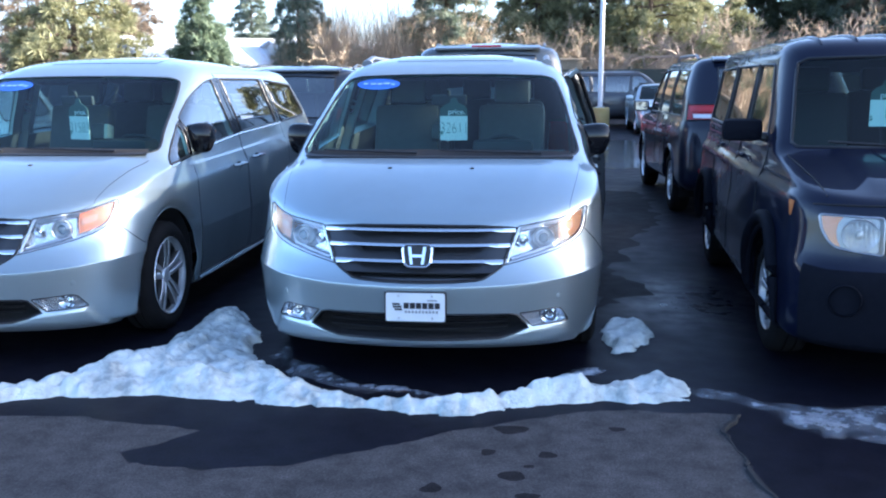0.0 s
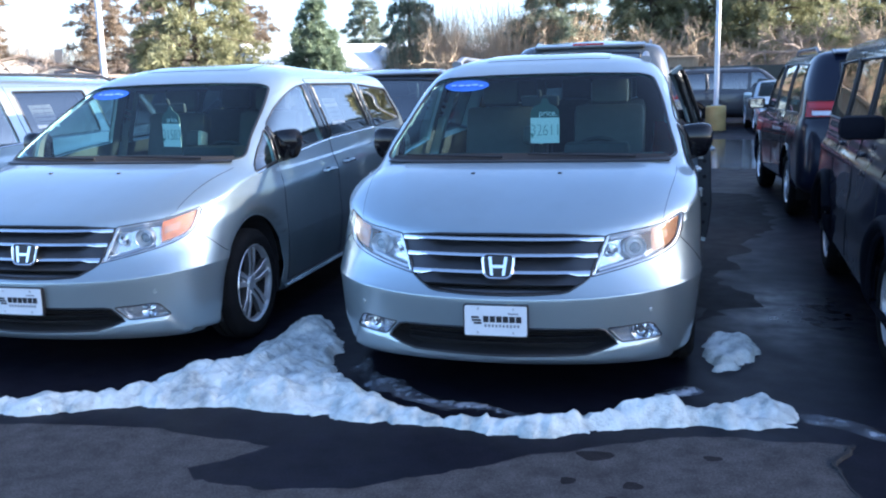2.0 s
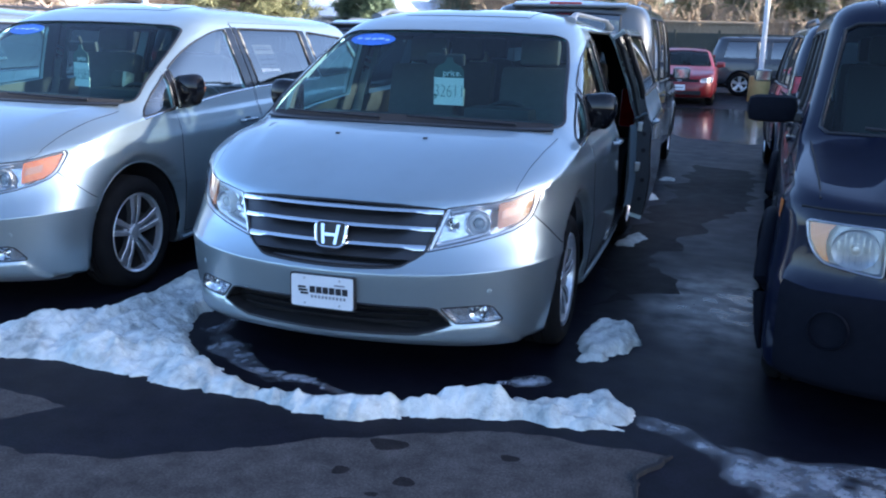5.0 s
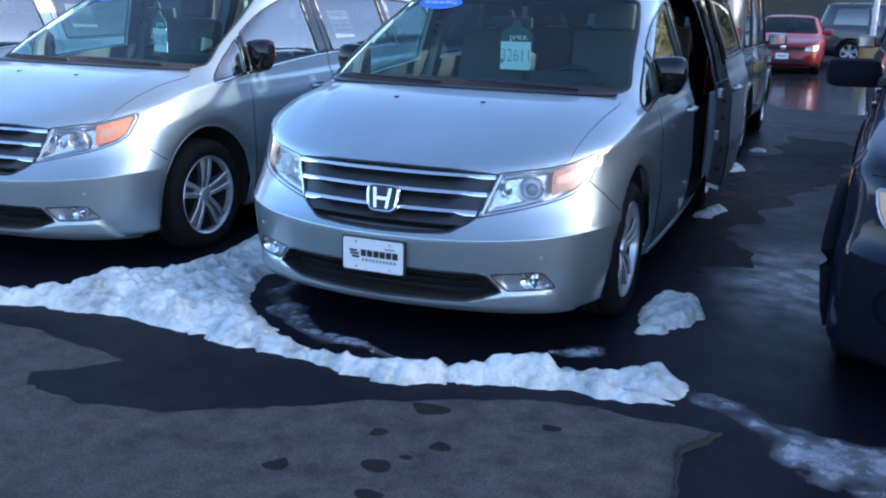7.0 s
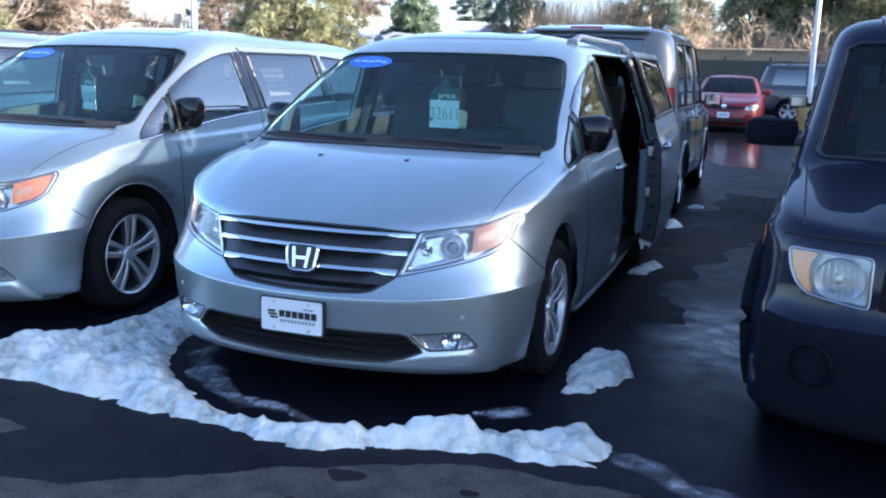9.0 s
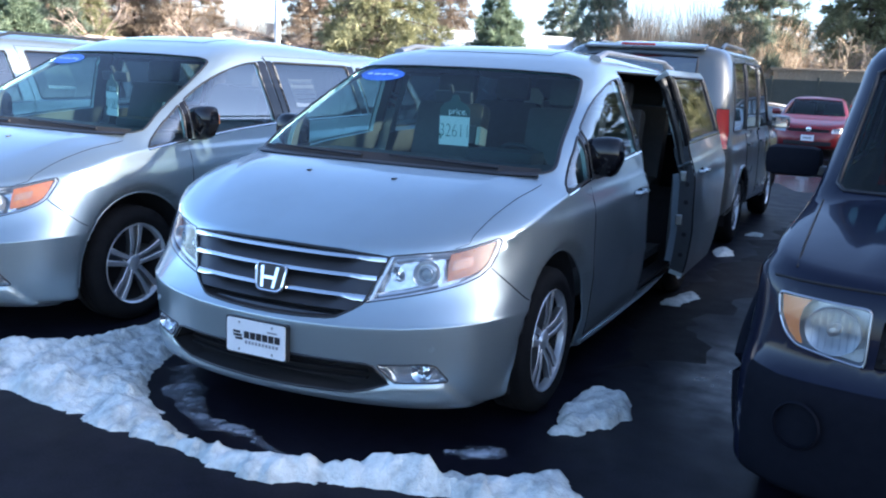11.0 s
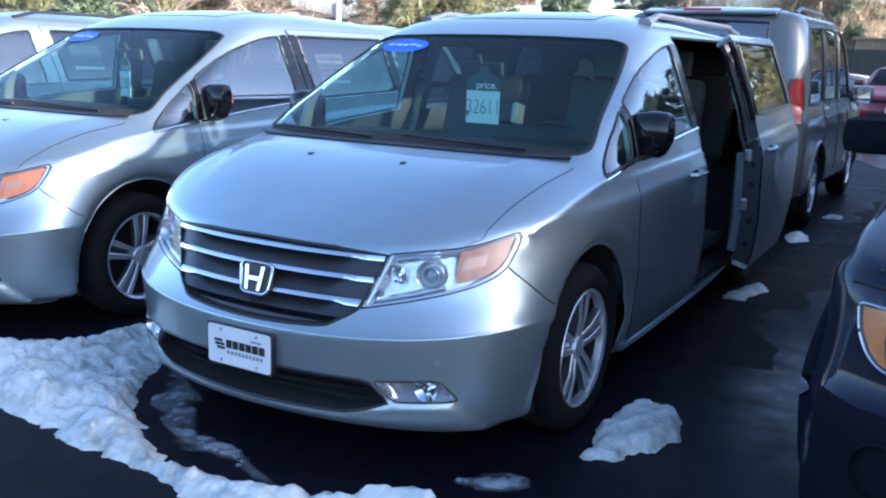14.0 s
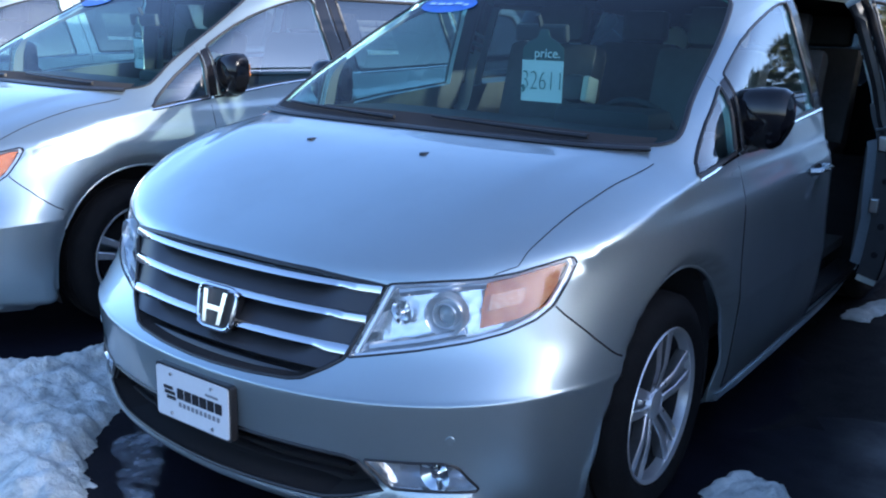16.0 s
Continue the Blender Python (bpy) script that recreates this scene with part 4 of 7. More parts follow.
        part("roof_rail", tube(rail, 0.019, 8, flat=0.8), dark_alloy, van, "grey metal roof rail", smooth=True)
    # grille
    gr = wide_bowl(sh, o["grille"], 0.08, cavity, van, "grille")
    tagged(gr, "dark grille with chrome bars")
    for z, half in ((0.817, 0.496), (0.742, 0.470), (0.662, 0.437)):
        chrome_bar(sh, z, half, gr)
    for top, low, half in ((0.808, 0.752, 0.487), (0.733, 0.672, 0.458), (0.653, 0.606, 0.415)):
        sloped_slat(sh, top, low, half, gr)
    slat(sh, 0.588, 0.35, 0.016, slat_grey, gr, "dark_slat", 0.4, -0.030, 0.004)
    badge = new("badge")
    badge.parent = gr
    badge.location = (0, 0.090, 0.692)
    badge.rotation_euler = (radians(-14), 0, 0)
    badge.scale = (1.10, 1.0, 1.10)
    ring = rounded([(-0.058, -0.052), (0.058, -0.052), (0.072, 0.052), (-0.072, 0.052)], 0.03, 6)
    part("badge_ring", tube([(x, 0, z) for x, z in ring], 0.0065, 8, closed=True), chrome, badge, smooth=True)
    part("badge_back", prism([(x * 0.97, z * 0.97) for x, z in ring], 0.03), black_trim, badge)
    bm = bmesh.new()
    for s in (1, -1):
        prism([(s * 0.019, -0.040), (s * 0.032, -0.040), (s * 0.043, 0.042), (s * 0.028, 0.042)], 0.014, bm, Matrix.Translation((0, -0.012, 0)))
    prism([(-0.026, -0.007), (0.026, -0.007), (0.029, 0.006), (-0.029, 0.006)], 0.012, bm, Matrix.Translation((0, -0.010, 0)))
    part("badge_mark", bm, chrome, badge)
    # lower intake
    it = wide_bowl(sh, o["intake"], 0.09, cavity, van, "lower_intake")
    for z in (0.32, 0.35, 0.378):
        slat(sh, z, 0.46, 0.008, black_trim, it, "intake_bar", 0.2, -0.04, 0.004)
    # wipers and cowl
    cw = sh.at(sh.find([(x, 1.116) for x in np.linspace(0, 0.80, 12)], "front"), 0.004)
    line = [tuple(p * (-1, 1, 1)) for p in cw[:0:-1]] + [tuple(p) for p in cw]
    part("cowl", tube(line, 0.026, 8, flat=0.3), black_trim, van, smooth=True)
    # black cowl, carried up the glass to paint the dashboard's dark reflection
    xs, zs = np.linspace(-0.80, 0.80, 33), (1.121, 1.132, 1.144, 1.156)
    G = sh.at(sh.find([(abs(x), z - 0.012 * (abs(x) / 0.8) ** 2) for z in zs for x in xs], "front"), 0.003)
    G[:, 0] = np.tile(xs, 4)
    mesh_object("cowl_panel", G, [(33 * j + i, 33 * j + i + 1, 33 * j + i + 34, 33 * j + i + 33) for j in range(3) for i in range(32)], cavity, van, "black cowl strip with the dashboard's dark reflection painted in")
    for x0, x1, z1 in ((0.62, 0.02, 1.142), (-0.12, -0.70, 1.142)):
        P = sh.at(sh.find([(abs(x0 + (x1 - x0) * t), 1.128 + (z1 - 1.128) * t) for t in np.linspace(0, 1, 14)], "front"), 0.016)
        P[:, 0] *= np.where([x0 + (x1 - x0) * t < 0 for t in np.linspace(0, 1, 14)], -1, 1)
        part("wiper", tube([tuple(p) for p in P], lambda t: 0.0085 - 0.004 * t, 6), black_trim, van, smooth=True)
    # plate holder
    plate = part("plate_frame", prism(rounded([(-0.157, -0.080), (0.157, -0.080), (0.157, 0.080), (-0.157, 0.080)], 0.014), 0.022), black_trim, van, "dealer plate in a black frame")
    plate.location = (0, -0.002, 0.447)
    pl = part("plate_panel", prism(rounded([(-0.150, -0.073), (0.150, -0.073), (0.150, 0.073), (-0.150, 0.073)], 0.012), 0.004), plate_white, plate, "white dealer plate with dark bars")
    pl.location = (0, -0.004, 0)
    for k in range(6):
        part("print_bar", box((0.026, 0.002, 0.030), (-0.046 + 0.0315 * k, -0.005, 0.008)), ink, plate)
    for k in range(10):
        part("print_bar", box((0.010, 0.002, 0.013), (-0.048 + 0.0175 * k, -0.005, -0.024)), ink_grey, plate)
    part("print_bar", box((0.05, 0.002, 0.006), (0.085, -0.005, 0.036)), ink_grey, plate)
    for i in range(3):
        part("print_mark", box((0.044 - 0.006 * (i != 1), 0.002, 0.010), (-0.092 + 0.006 * (i - 1), -0.005, 0.016 - 0.014 * i)), ink, plate, bevel=0.0005)
    for x in (-0.085, 0.085):
        for z in (-0.058, 0.058):
            part("screw", lathe([(-0.008, 0.001), (-0.008, 0.005), (-0.003, 0.006)], 10, "y"), satin_metal, plate).location = (x, 0, z)
    # underside and cabin
    part("underbody", box((1.56, 4.0, 0.06), (0, 2.75, 0.25)), cavity, van)
    part("cabin_floor", box((1.7, 3.9, 0.05), (0, 3.05, 0.40)), carpet, van, "grey cabin carpet")
    db = bmesh.new()
    for w, y, z, d, h in ((1.66, 1.42, 0.90, 0.75, 0.26), (1.60, 1.62, 0.98, 0.45, 0.16)):
        box((w, d, h), (0, y, z), None, db)
    box((1.60, 0.62, 0.12), (0, 1.46, 1.058), pose(0, 0, 0, -2), db)
    box((0.40, 0.22, 0.10), (0.37, 1.70, 1.125), None, db)
    part("dashboard", db, dash, van, "dark dashboard", bevel=0.035, smooth=True)
    st = part("steering_wheel", tube([(0.37 + 0.185 * math.cos(a), 1.93 - 0.07 * math.sin(a), 1.02 + 0.17 * math.sin(a)) for a in np.linspace(0, 2 * math.pi, 32, endpoint=False)], 0.016, 8, closed=True), dash, van, smooth=True)
    part("steering_boss", box((0.17, 0.06, 0.13), (0.37, 1.92, 1.02), pose(0, 0, 0, -25)), dash, st, bevel=0.02)
    part("steering_column", tube([(0.37, 1.92, 1.01), (0.37, 1.7, 0.92)], 0.04, 10), dash, st)
    part("centre_console", box((0.30, 0.9, 0.35), (0, 2.2, 0.58)), dash, van, bevel=0.04)
    for y in (2.25, 3.25):
        for x in (-0.40, 0.40):
            seat(van, x, y, 0.42)
    for x in (-0.42, 0, 0.42):
        seat(van, x, 4.15, 0.42, width=0.42)
    mm = part("rear_view_mirror", box((0.24, 0.03, 0.07), (0, 1.78, 1.44), pose(0, 0, 0, 10)), dash, van, bevel=0.012)
    part("mirror_stem", tube([(0, 1.74, 1.51), (0, 1.78, 1.45)], 0.012, 6), dash, mm)
    arm = part("armrest", box((0.105, 0.12, 0.125), (-0.135, 2.36, 1.186), pose(0, 0, 0, -12)), leather, van, "raised seat armrest, sunlight on its side painted cream", bevel=0.030, smooth=True)
    # the sunlit side of the armrest, its light put into the cream colour
    part("armrest_side", box((0.036, 0.11, 0.120), (-0.070, 2.36, 1.184), pose(0, 0, 0, -12)), cream, arm, "armrest side painted cream for sunlight", bevel=0.016, smooth=True)
    # roof glass
    gx, gy = np.linspace(-0.42, 0.42, 15), np.linspace(2.20, 2.74, 9)
    G = sh.at(sh.find([(abs(x), y) for y in gy for x in gx], "top"), 0.003)
    G[:, 0] = np.tile(gx, 9)
    mesh_object("sunroof", G, [(15 * j + i, 15 * j + i + 1, 15 * j + i + 16, 15 * j + i + 15) for j in range(8) for i in range(14)], privacy_roof, van, "dark glass sunroof")
    return van


left_van = build_van("minivan")
tagged(left_van, "silver metallic minivan parked beside melting snow, doors closed", "car", "minivans in the row")
main_van = copy_thing(left_van, pose(0, 0, 0))
tagged(main_van, "silver metallic minivan, sliding door slid open, dealer plate in front", "car", "minivans in the row")
third_van = copy_thing(left_van, pose(-5.42, 0.15, 0))
tagged(third_van, "silver minivan parked at the end of the row, doors closed", "car", "minivans in the row")
left_van.matrix_basis = pose(-2.67, 0.06, 0, 0, 0, 0)
for ob in main_van.children:
    if ob.name.startswith("sliding_door") and ob.data.vertices[0].co.x > 0:
        ob.location = (0.155, 0.60, 0.03)
        # latches and track hardware on the open door's leading edge
        for z, y in ((0.95, 0.0), (0.66, 0.0)):
            part("door_latch", box((0.04, 0.03, 0.07), (0.915, 2.500 + y, z)), satin_metal, ob, bevel=0.008)
        part("door_seal", tube([tuple(p) for p in van_shell.at(van_shell.find([(2.530 - 0.14 * max(0, z - 1.16), z) for z in np.linspace(0.30, 1.60, 24)], "side"), -0.012)], 0.017, 8), rubber, ob, smooth=True)
        part("door_seal", tube([tuple(p) for p in van_shell.at(van_shell.find([(2.530 - 0.14 * max(0, z - 1.16), z) for z in np.linspace(0.95, 1.60, 16)], "side"), -0.055)], 0.030, 8), black_trim, ob, "black window frame edge", smooth=True)
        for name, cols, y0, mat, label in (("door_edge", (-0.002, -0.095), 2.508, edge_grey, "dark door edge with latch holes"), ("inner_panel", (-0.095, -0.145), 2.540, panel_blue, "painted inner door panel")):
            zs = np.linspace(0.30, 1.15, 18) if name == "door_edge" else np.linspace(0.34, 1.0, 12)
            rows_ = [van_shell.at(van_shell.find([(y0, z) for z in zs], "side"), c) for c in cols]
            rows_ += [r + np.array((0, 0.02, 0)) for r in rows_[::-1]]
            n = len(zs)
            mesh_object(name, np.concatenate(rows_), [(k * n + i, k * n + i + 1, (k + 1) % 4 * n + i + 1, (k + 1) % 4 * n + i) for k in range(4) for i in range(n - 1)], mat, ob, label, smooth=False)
        for z in (0.42, 0.56, 0.78, 0.90, 1.02):
            part("latch_hole", lathe([(-0.004, 0.001), (-0.004, 0.014), (0.002, 0.016)], 14, "y"), cavity, ob).location = tuple(van_shell.at(van_shell.find([(2.506, z)], "side"), -0.045)[0])
        part("inner_trim", box((0.03, 1.0, 0.55), (0.845, 3.06, 0.66)), liner, ob, bevel=0.012)
for side in (1, -1):
    rail = [(side * 0.655, 2.30 + 1.95 * t, 1.690 + 0.050 * min(1, 9 * t, 9 * (1 - t)) - 0.012 * t) for t in np.linspace(0, 1, 40)]
    part("roof_rail", tube(rail, lambda t: 0.022 + 0.018 * max(0, 1 - 14 * min(t, 1 - t)), 8, flat=0.7), rail_grey, main_van, "grey metal roof rail", smooth=True)
for ob in [c for child in third_van.children_recursive for c in [child] if c.name.startswith("pillar_cover")]:
    ob.data = ob.data.copy()
    ob.data.materials[0] = silver
for side in (1, -1):
    rail = [(side * 0.655, 2.30 + 1.95 * t, 1.690 + 0.050 * min(1, 9 * t, 9 * (1 - t)) - 0.012 * t) for t in np.linspace(0, 1, 40)]
    part("roof_rail", tube(rail, 0.024, 8, flat=0.6), black_trim, third_van, "black roof rail", smooth=True)
# door track along the rear flank, sill plate in the open doorway
part("door_track", box((0.02, 1.3, 0.035), (0.978, 4.25, 0.98)), black_trim, main_van, bevel=0.006)
part("sill_plate", box((0.10, 1.06, 0.03), (0.90, 3.0, 0.30)), dash, main_van, bevel=0.006)


# ---------- other cars ----------
def car(name, shell, paint, axles, tyre_r, track, screen, panes, tail, lamps, tails, grille, bumper, mirror, cabin_z, rails=None, rim_mat=None, clad=None, seats=True, dashed=1.3):
    """A parked car, nose at y = 0 looking along -y. Outlines come from the front (x, z), the side (y, z) and the back (x, z)."""
    c = new(name)
    sh = shell
    o = [("arch", sh.trace(arch(axles[0], tyre_r, tyre_r + 0.055), "side")), ("rear_arch", sh.trace(arch(axles[1], tyre_r, tyre_r + 0.055), "side")),
         ("windscreen", sh.trace(screen, "front")), ("headlight", sh.trace(lamps, "front")), ("grille", sh.trace(grille, "front")),
         ("tail_window", sh.trace(tail, "back")), ("tail_light", sh.trace(tails, "back"))]
    o += [("pane%d" % i, sh.trace(smooth_outline(p, 0.03, 3), "side")) for i, p in enumerate(panes)]
    low = sh.trace(bumper, "front", False)
    o.append(("front_bumper", np.concatenate([low, [[low[-1][0], 0], [0, 0]]])))
    uv, tris = carve(sh, o, 8, 5)
    key = dict(o)
    skin_mats = [paint, liner]
    tri_panel("body", sh, uv, tris["body"], skin_mats, c, 0, thick=0.03)
    tri_panel("front_bumper", sh, uv, tris["front_bumper"], [clad or paint, cavity], c, 0, thick=0.02)
    tri_panel("windscreen", sh, uv, tris["windscreen"], windscreen_glass, c, 0, -0.004).visible_shadow = False
    tri_panel("tail_window", sh, uv, tris["tail_window"], privacy_glass, c, 0, -0.004)
    part("windscreen_seal", tube([tuple(p) for p in full_ring(sh, key["windscreen"])], 0.010, 6, closed=True), black_trim, c, smooth=True)
    part("tail_seal", tube([tuple(p) for p in full_ring(sh, key["tail_window"])], 0.010, 6, closed=True), black_trim, c, smooth=True)
    gr = tri_panel("grille", sh, uv, tris["grille"], cavity, c, 0, -0.03)
    zs = [p[1] for p in grille]
    wid = max(p[0] for p in grille) * 0.96
    for k in range(3):
        slat(sh, min(zs) + (max(zs) - min(zs)) * (k + 0.5) / 3, wid, 0.014, black_trim, gr, "grille_bar", 0.1, -0.01, 0.006)
    for side in (1, -1):
        for i, p in enumerate(panes):
            w = tri_panel("side_window", sh, uv, tris["pane%d" % i], side_glass if i == 0 else privacy_glass, c, side, -0.004)
            seam(sh, key["pane%d" % i], w, "window_seal", 0.010, black_trim, side < 0, 0.0)
        h = bowl(sh, key["headlight"], 0.05, beam_silver, c, "headlight", side)
        tri_panel("lens", sh, uv, tris["headlight"], lens_glass, h, side, 0.003).visible_shadow = False
        m = np.mean(lamps, 0)
        b = None if clad else part("lamp_cup", lathe([(-0.012, 0.012), (0.012, 0.018), (0.0, 0.05), (-0.016, 0.062)], 24, "y"), beam_silver, h, smooth=True)
        if b:
            b.location = sh.at(sh.find([m], "front"), -0.025)[0] * (side, 1, 1)
        seam(sh, key["headlight"], h, "bezel", 0.0045, satin_metal, side < 0, 0.0)
        tl = tri_panel("tail_light", sh, uv, tris["tail_light"], tail_red, c, side, 0.010)
        lo, hi = min(p[1] for p in tails), max(p[1] for p in tails)
        seam(sh, key["tail_light"], tl, "lamp_rim", 0.006, black_trim, side < 0, 0.010)
        x0, x1 = min(p[0] for p in tails), max(p[0] for p in tails)
        if hi - lo < 0.3:
            for nm, za, zb, xa, xb, mt in (("reversing_lens", 0.12, 0.38, 0.22, 0.80, plate_white), ("brake_lens", 0.55, 0.86, 0.10, 0.88, brake_red)):
                B = sh.at(sh.find([(x0 + (x1 - x0) * (xa + (xb - xa) * i / 6), lo + (hi - lo) * z) for z in (za, zb) for i in range(7)], "back"), 0.016) * (side, 1, 1)
                mesh_object(nm, B, [(i, i + 1, i + 8, i + 7) for i in range(6)], mt, tl)
        for y in axles:
            k = key["arch" if y == axles[0] else "rear_arch"]
            P = sh.at(dense(k[:-1], 6), 0.0) * (side, 1, 1)
            P = P[P[:, 2] > 0.2]
            P = P[np.argsort(np.mod(np.arctan2(P[:, 2] - tyre_r, P[:, 1] - y) + math.pi / 2, 2 * math.pi))]
            part("arch_lip", tube([tuple(p) for p in P], 0.020 if clad else 0.016, 8), clad or paint, c, smooth=True)
            wheel_well(c, y, side, track + 0.13, tyre_r + 0.02, tyre_r)
            wheel("wheel", c, (side * track, y, tyre_r), side, tyre_r, tyre_r * 0.64, 0.215, 5, rim_mat)
        my, mz, mx = mirror
        mm = part("door_mirror", box((0.25 if clad else 0.22, 0.10, 0.14 if clad else 0.15), (side * (mx + 0.12), my, mz)), clad or paint, c, smooth=True, bevel=0.048)
        part("mirror_lens", box((0.17, 0.005, 0.11), (side * (mx + 0.12), my + 0.0505, mz)), chrome, mm, bevel=0.001)
        part("mirror_foot", box((0.08, 0.06, 0.05), (side * (mx + 0.0), my, mz - 0.04)), black_trim, mm, bevel=0.012)
        for (y, z) in [(0.5 * (panes[i][0][0] + panes[i][1][0]) + 0.28, panes[i][0][1] - 0.14) for i in range(min(2, len(panes)))]:
            q = sh.at(sh.find([(y, z)], "side"), 0.012)[0] * (side, 1, 1)
            part("door_handle", box((0.03, 0.17, 0.028), tuple(q)), paint, c, smooth=True, bevel=0.009)
        for y in [panes[0][1][0] + 0.04, panes[0][0][0] - 0.10] + ([panes[1][1][0] + 0.03] if len(panes) > 1 else []):
            P = sh.at(sh.find([(y, z) for z in np.linspace(0.36, panes[0][0][1] - 0.02, 8)], "side"), 0.0) * (side, 1, 1)
            part("panel_gap", tube([tuple(p) for p in P], 0.005, 6), cavity, c)
        if rails:
            y0, y1, x, z = rails
            part("roof_rail", tube([(side * x, y0 + (y1 - y0) * t, z + 0.05 * min(1, 8 * t, 8 * (1 - t))) for t in np.linspace(0, 1, 30)], 0.018, 8), dark_alloy, c, smooth=True)
    part("underbody", box((track * 1.7, axles[1] + 0.6, 0.06), (0, axles[1] / 2 + 0.5, 0.27)), cavity, c)
    part("cabin_floor", box((track * 2 - 0.1, axles[1] - 0.2, 0.05), (0, axles[1] / 2 + 1.0, 0.42)), dash, c)
    part("dashboard", box((track * 2 - 0.14, 0.55, 0.26), (0, dashed + 0.18, cabin_z - 0.20)), dash, c, bevel=0.05, smooth=True)
    part("steering_wheel", tube([(0.36 + 0.185 * math.cos(a), dashed + 0.55 - 0.07 * math.sin(a), cabin_z - 0.08 + 0.17 * math.sin(a)) for a in np.linspace(0, 2 * math.pi, 24, endpoint=False)], 0.015, 6, closed=True), dash, c, smooth=True)
    if seats:
        for x in (-0.37, 0.37):
            seat(c, x, dashed + 1.0, cabin_z - 0.66, dash)
            seat(c, x, dashed + 1.9, cabin_z - 0.66, dash)
    return c


# boxy compact SUV
box_low = [
    row(0.06, 0.22, 0.935, 0.55, 4.6, 0.22, 0.25, 2, 4.22, 0.34, 0.15),
    row(0.02, 0.26, 0.962, 0.50, 4.6, 0.20, 0.29, 2, 4.28, 0.38, 0.15),
    row(0.00, 0.45, 0.968, 0.50, 4.6, 0.20, 0.48, 2, 4.31, 0.50, 0.15),
    row(0.01, 0.60, 0.968, 0.50, 4.6, 0.20, 0.62, 2, 4.31, 0.64, 0.15),
    row(0.055, 0.66, 0.960, 0.50, 4.8, 0.22, 0.70, 2, 4.30, 0.72, 0.15),
    row(0.07, 0.80, 0.949, 0.50, 5.0, 0.24, 0.82, 2, 4.29, 0.86, 0.14),
    row(0.09, 0.92, 0.946, 0.52, 5.0, 0.24, 0.95, 3, 4.29, 0.98, 0.14),
]
box_mid = [
    row(0.13, 0.975, 0.912, 0.55, 5.0, 0.24, 1.01, 4, 4.28, 1.04, 0.14),
    row(0.24, 1.01, 0.907, 0.62, 5.2, 0.22, 1.04, 5, 4.28, 1.07, 0.14),
    row(0.62, 1.09, 0.895, 0.95, 4.5, 0.2, 1.09, 6, 4.27, 1.11, 0.14),
    row(1.00, 1.155, 0.888, 1.30, 6.0, 0.13, 1.14, 8, 4.27, 1.15, 0.14),
    row(1.13, 1.33, 0.846, 1.45, 5.0, 0.16, 1.32, 8, 4.25, 1.33, 0.14),
    row(1.30, 1.57, 0.806, 1.65, 5.0, 0.18, 1.55, 8, 4.22, 1.56, 0.14),
]
box_top = [
    row(1.38, 1.718, 0.778, 1.75, 5.0, 0.2, 1.703, 8, 4.20, 1.718, 0.14),
    row(1.44, 1.776, 0.735, 1.83, 4.5, 0.22, 1.773, 8, 4.17, 1.778, 0.14),
    row(1.55, 1.813, 0.64, 1.95, 4.5, 0.24, 1.816, 6, 4.1, 1.813, 0.14),
    row(1.85, 1.836, 0.42, 2.2, 4.0, 0.25, 1.838, 4, 3.95, 1.828, 0.2),
    row(2.3, 1.843, 0.002, 2.6, 2.0, 0.3, 1.843, 2, 3.6, 1.838, 0.3),
]
box_shell = Shell(box_low + box_mid + box_top, 2.1, 0.006)
box_shell.press(lambda x, y, z: 0.020 * ease((0.60 - x) / 0.07) * ease((y - 0.16) / 0.2) * ease((1.12 - y) / 0.15) * (z < 1.2) * (z > 0.9))
boxy = car("compact_suv", box_shell, black_paint, (0.86, 3.435), 0.34, 0.83,
           [(0, 1.175), (0.76, 1.175), (0.79, 1.20), (0.715, 1.66), (0.66, 1.69), (0, 1.705)],
           [[(1.36, 1.19), (2.18, 1.20), (2.16, 1.66), (1.70, 1.66)], [(2.26, 1.20), (3.12, 1.21), (3.08, 1.66), (2.24, 1.66)], [(3.20, 1.21), (4.05, 1.22), (3.98, 1.64), (3.16, 1.66)]],
           [(0, 1.15), (0.66, 1.15), (0.62, 1.62), (0, 1.64)],
           smooth_outline([(0.838, 0.910), (0.828, 0.84), (0.80, 0.782), (0.761, 0.748), (0.656, 0.73), (0.548, 0.716), (0.548, 0.902)], 0.022, 4),
           [(0.70, 0.92), (0.84, 0.93), (0.80, 1.40), (0.70, 1.40)],
           [(0, 0.72), (0.52, 0.72), (0.51, 0.87), (0, 0.88)],
           [(0, 0.64), (0.50, 0.64), (0.80, 0.645), (0.90, 0.66)], (1.42, 1.255, 0.90), 1.16, clad=cladding, dashed=1.15)
tagged(boxy, "black boxy compact suv with charcoal plastic bumper", "car")
boxy.matrix_basis = pose(2.825, 0.03, 0, 0, 0, -2.9)
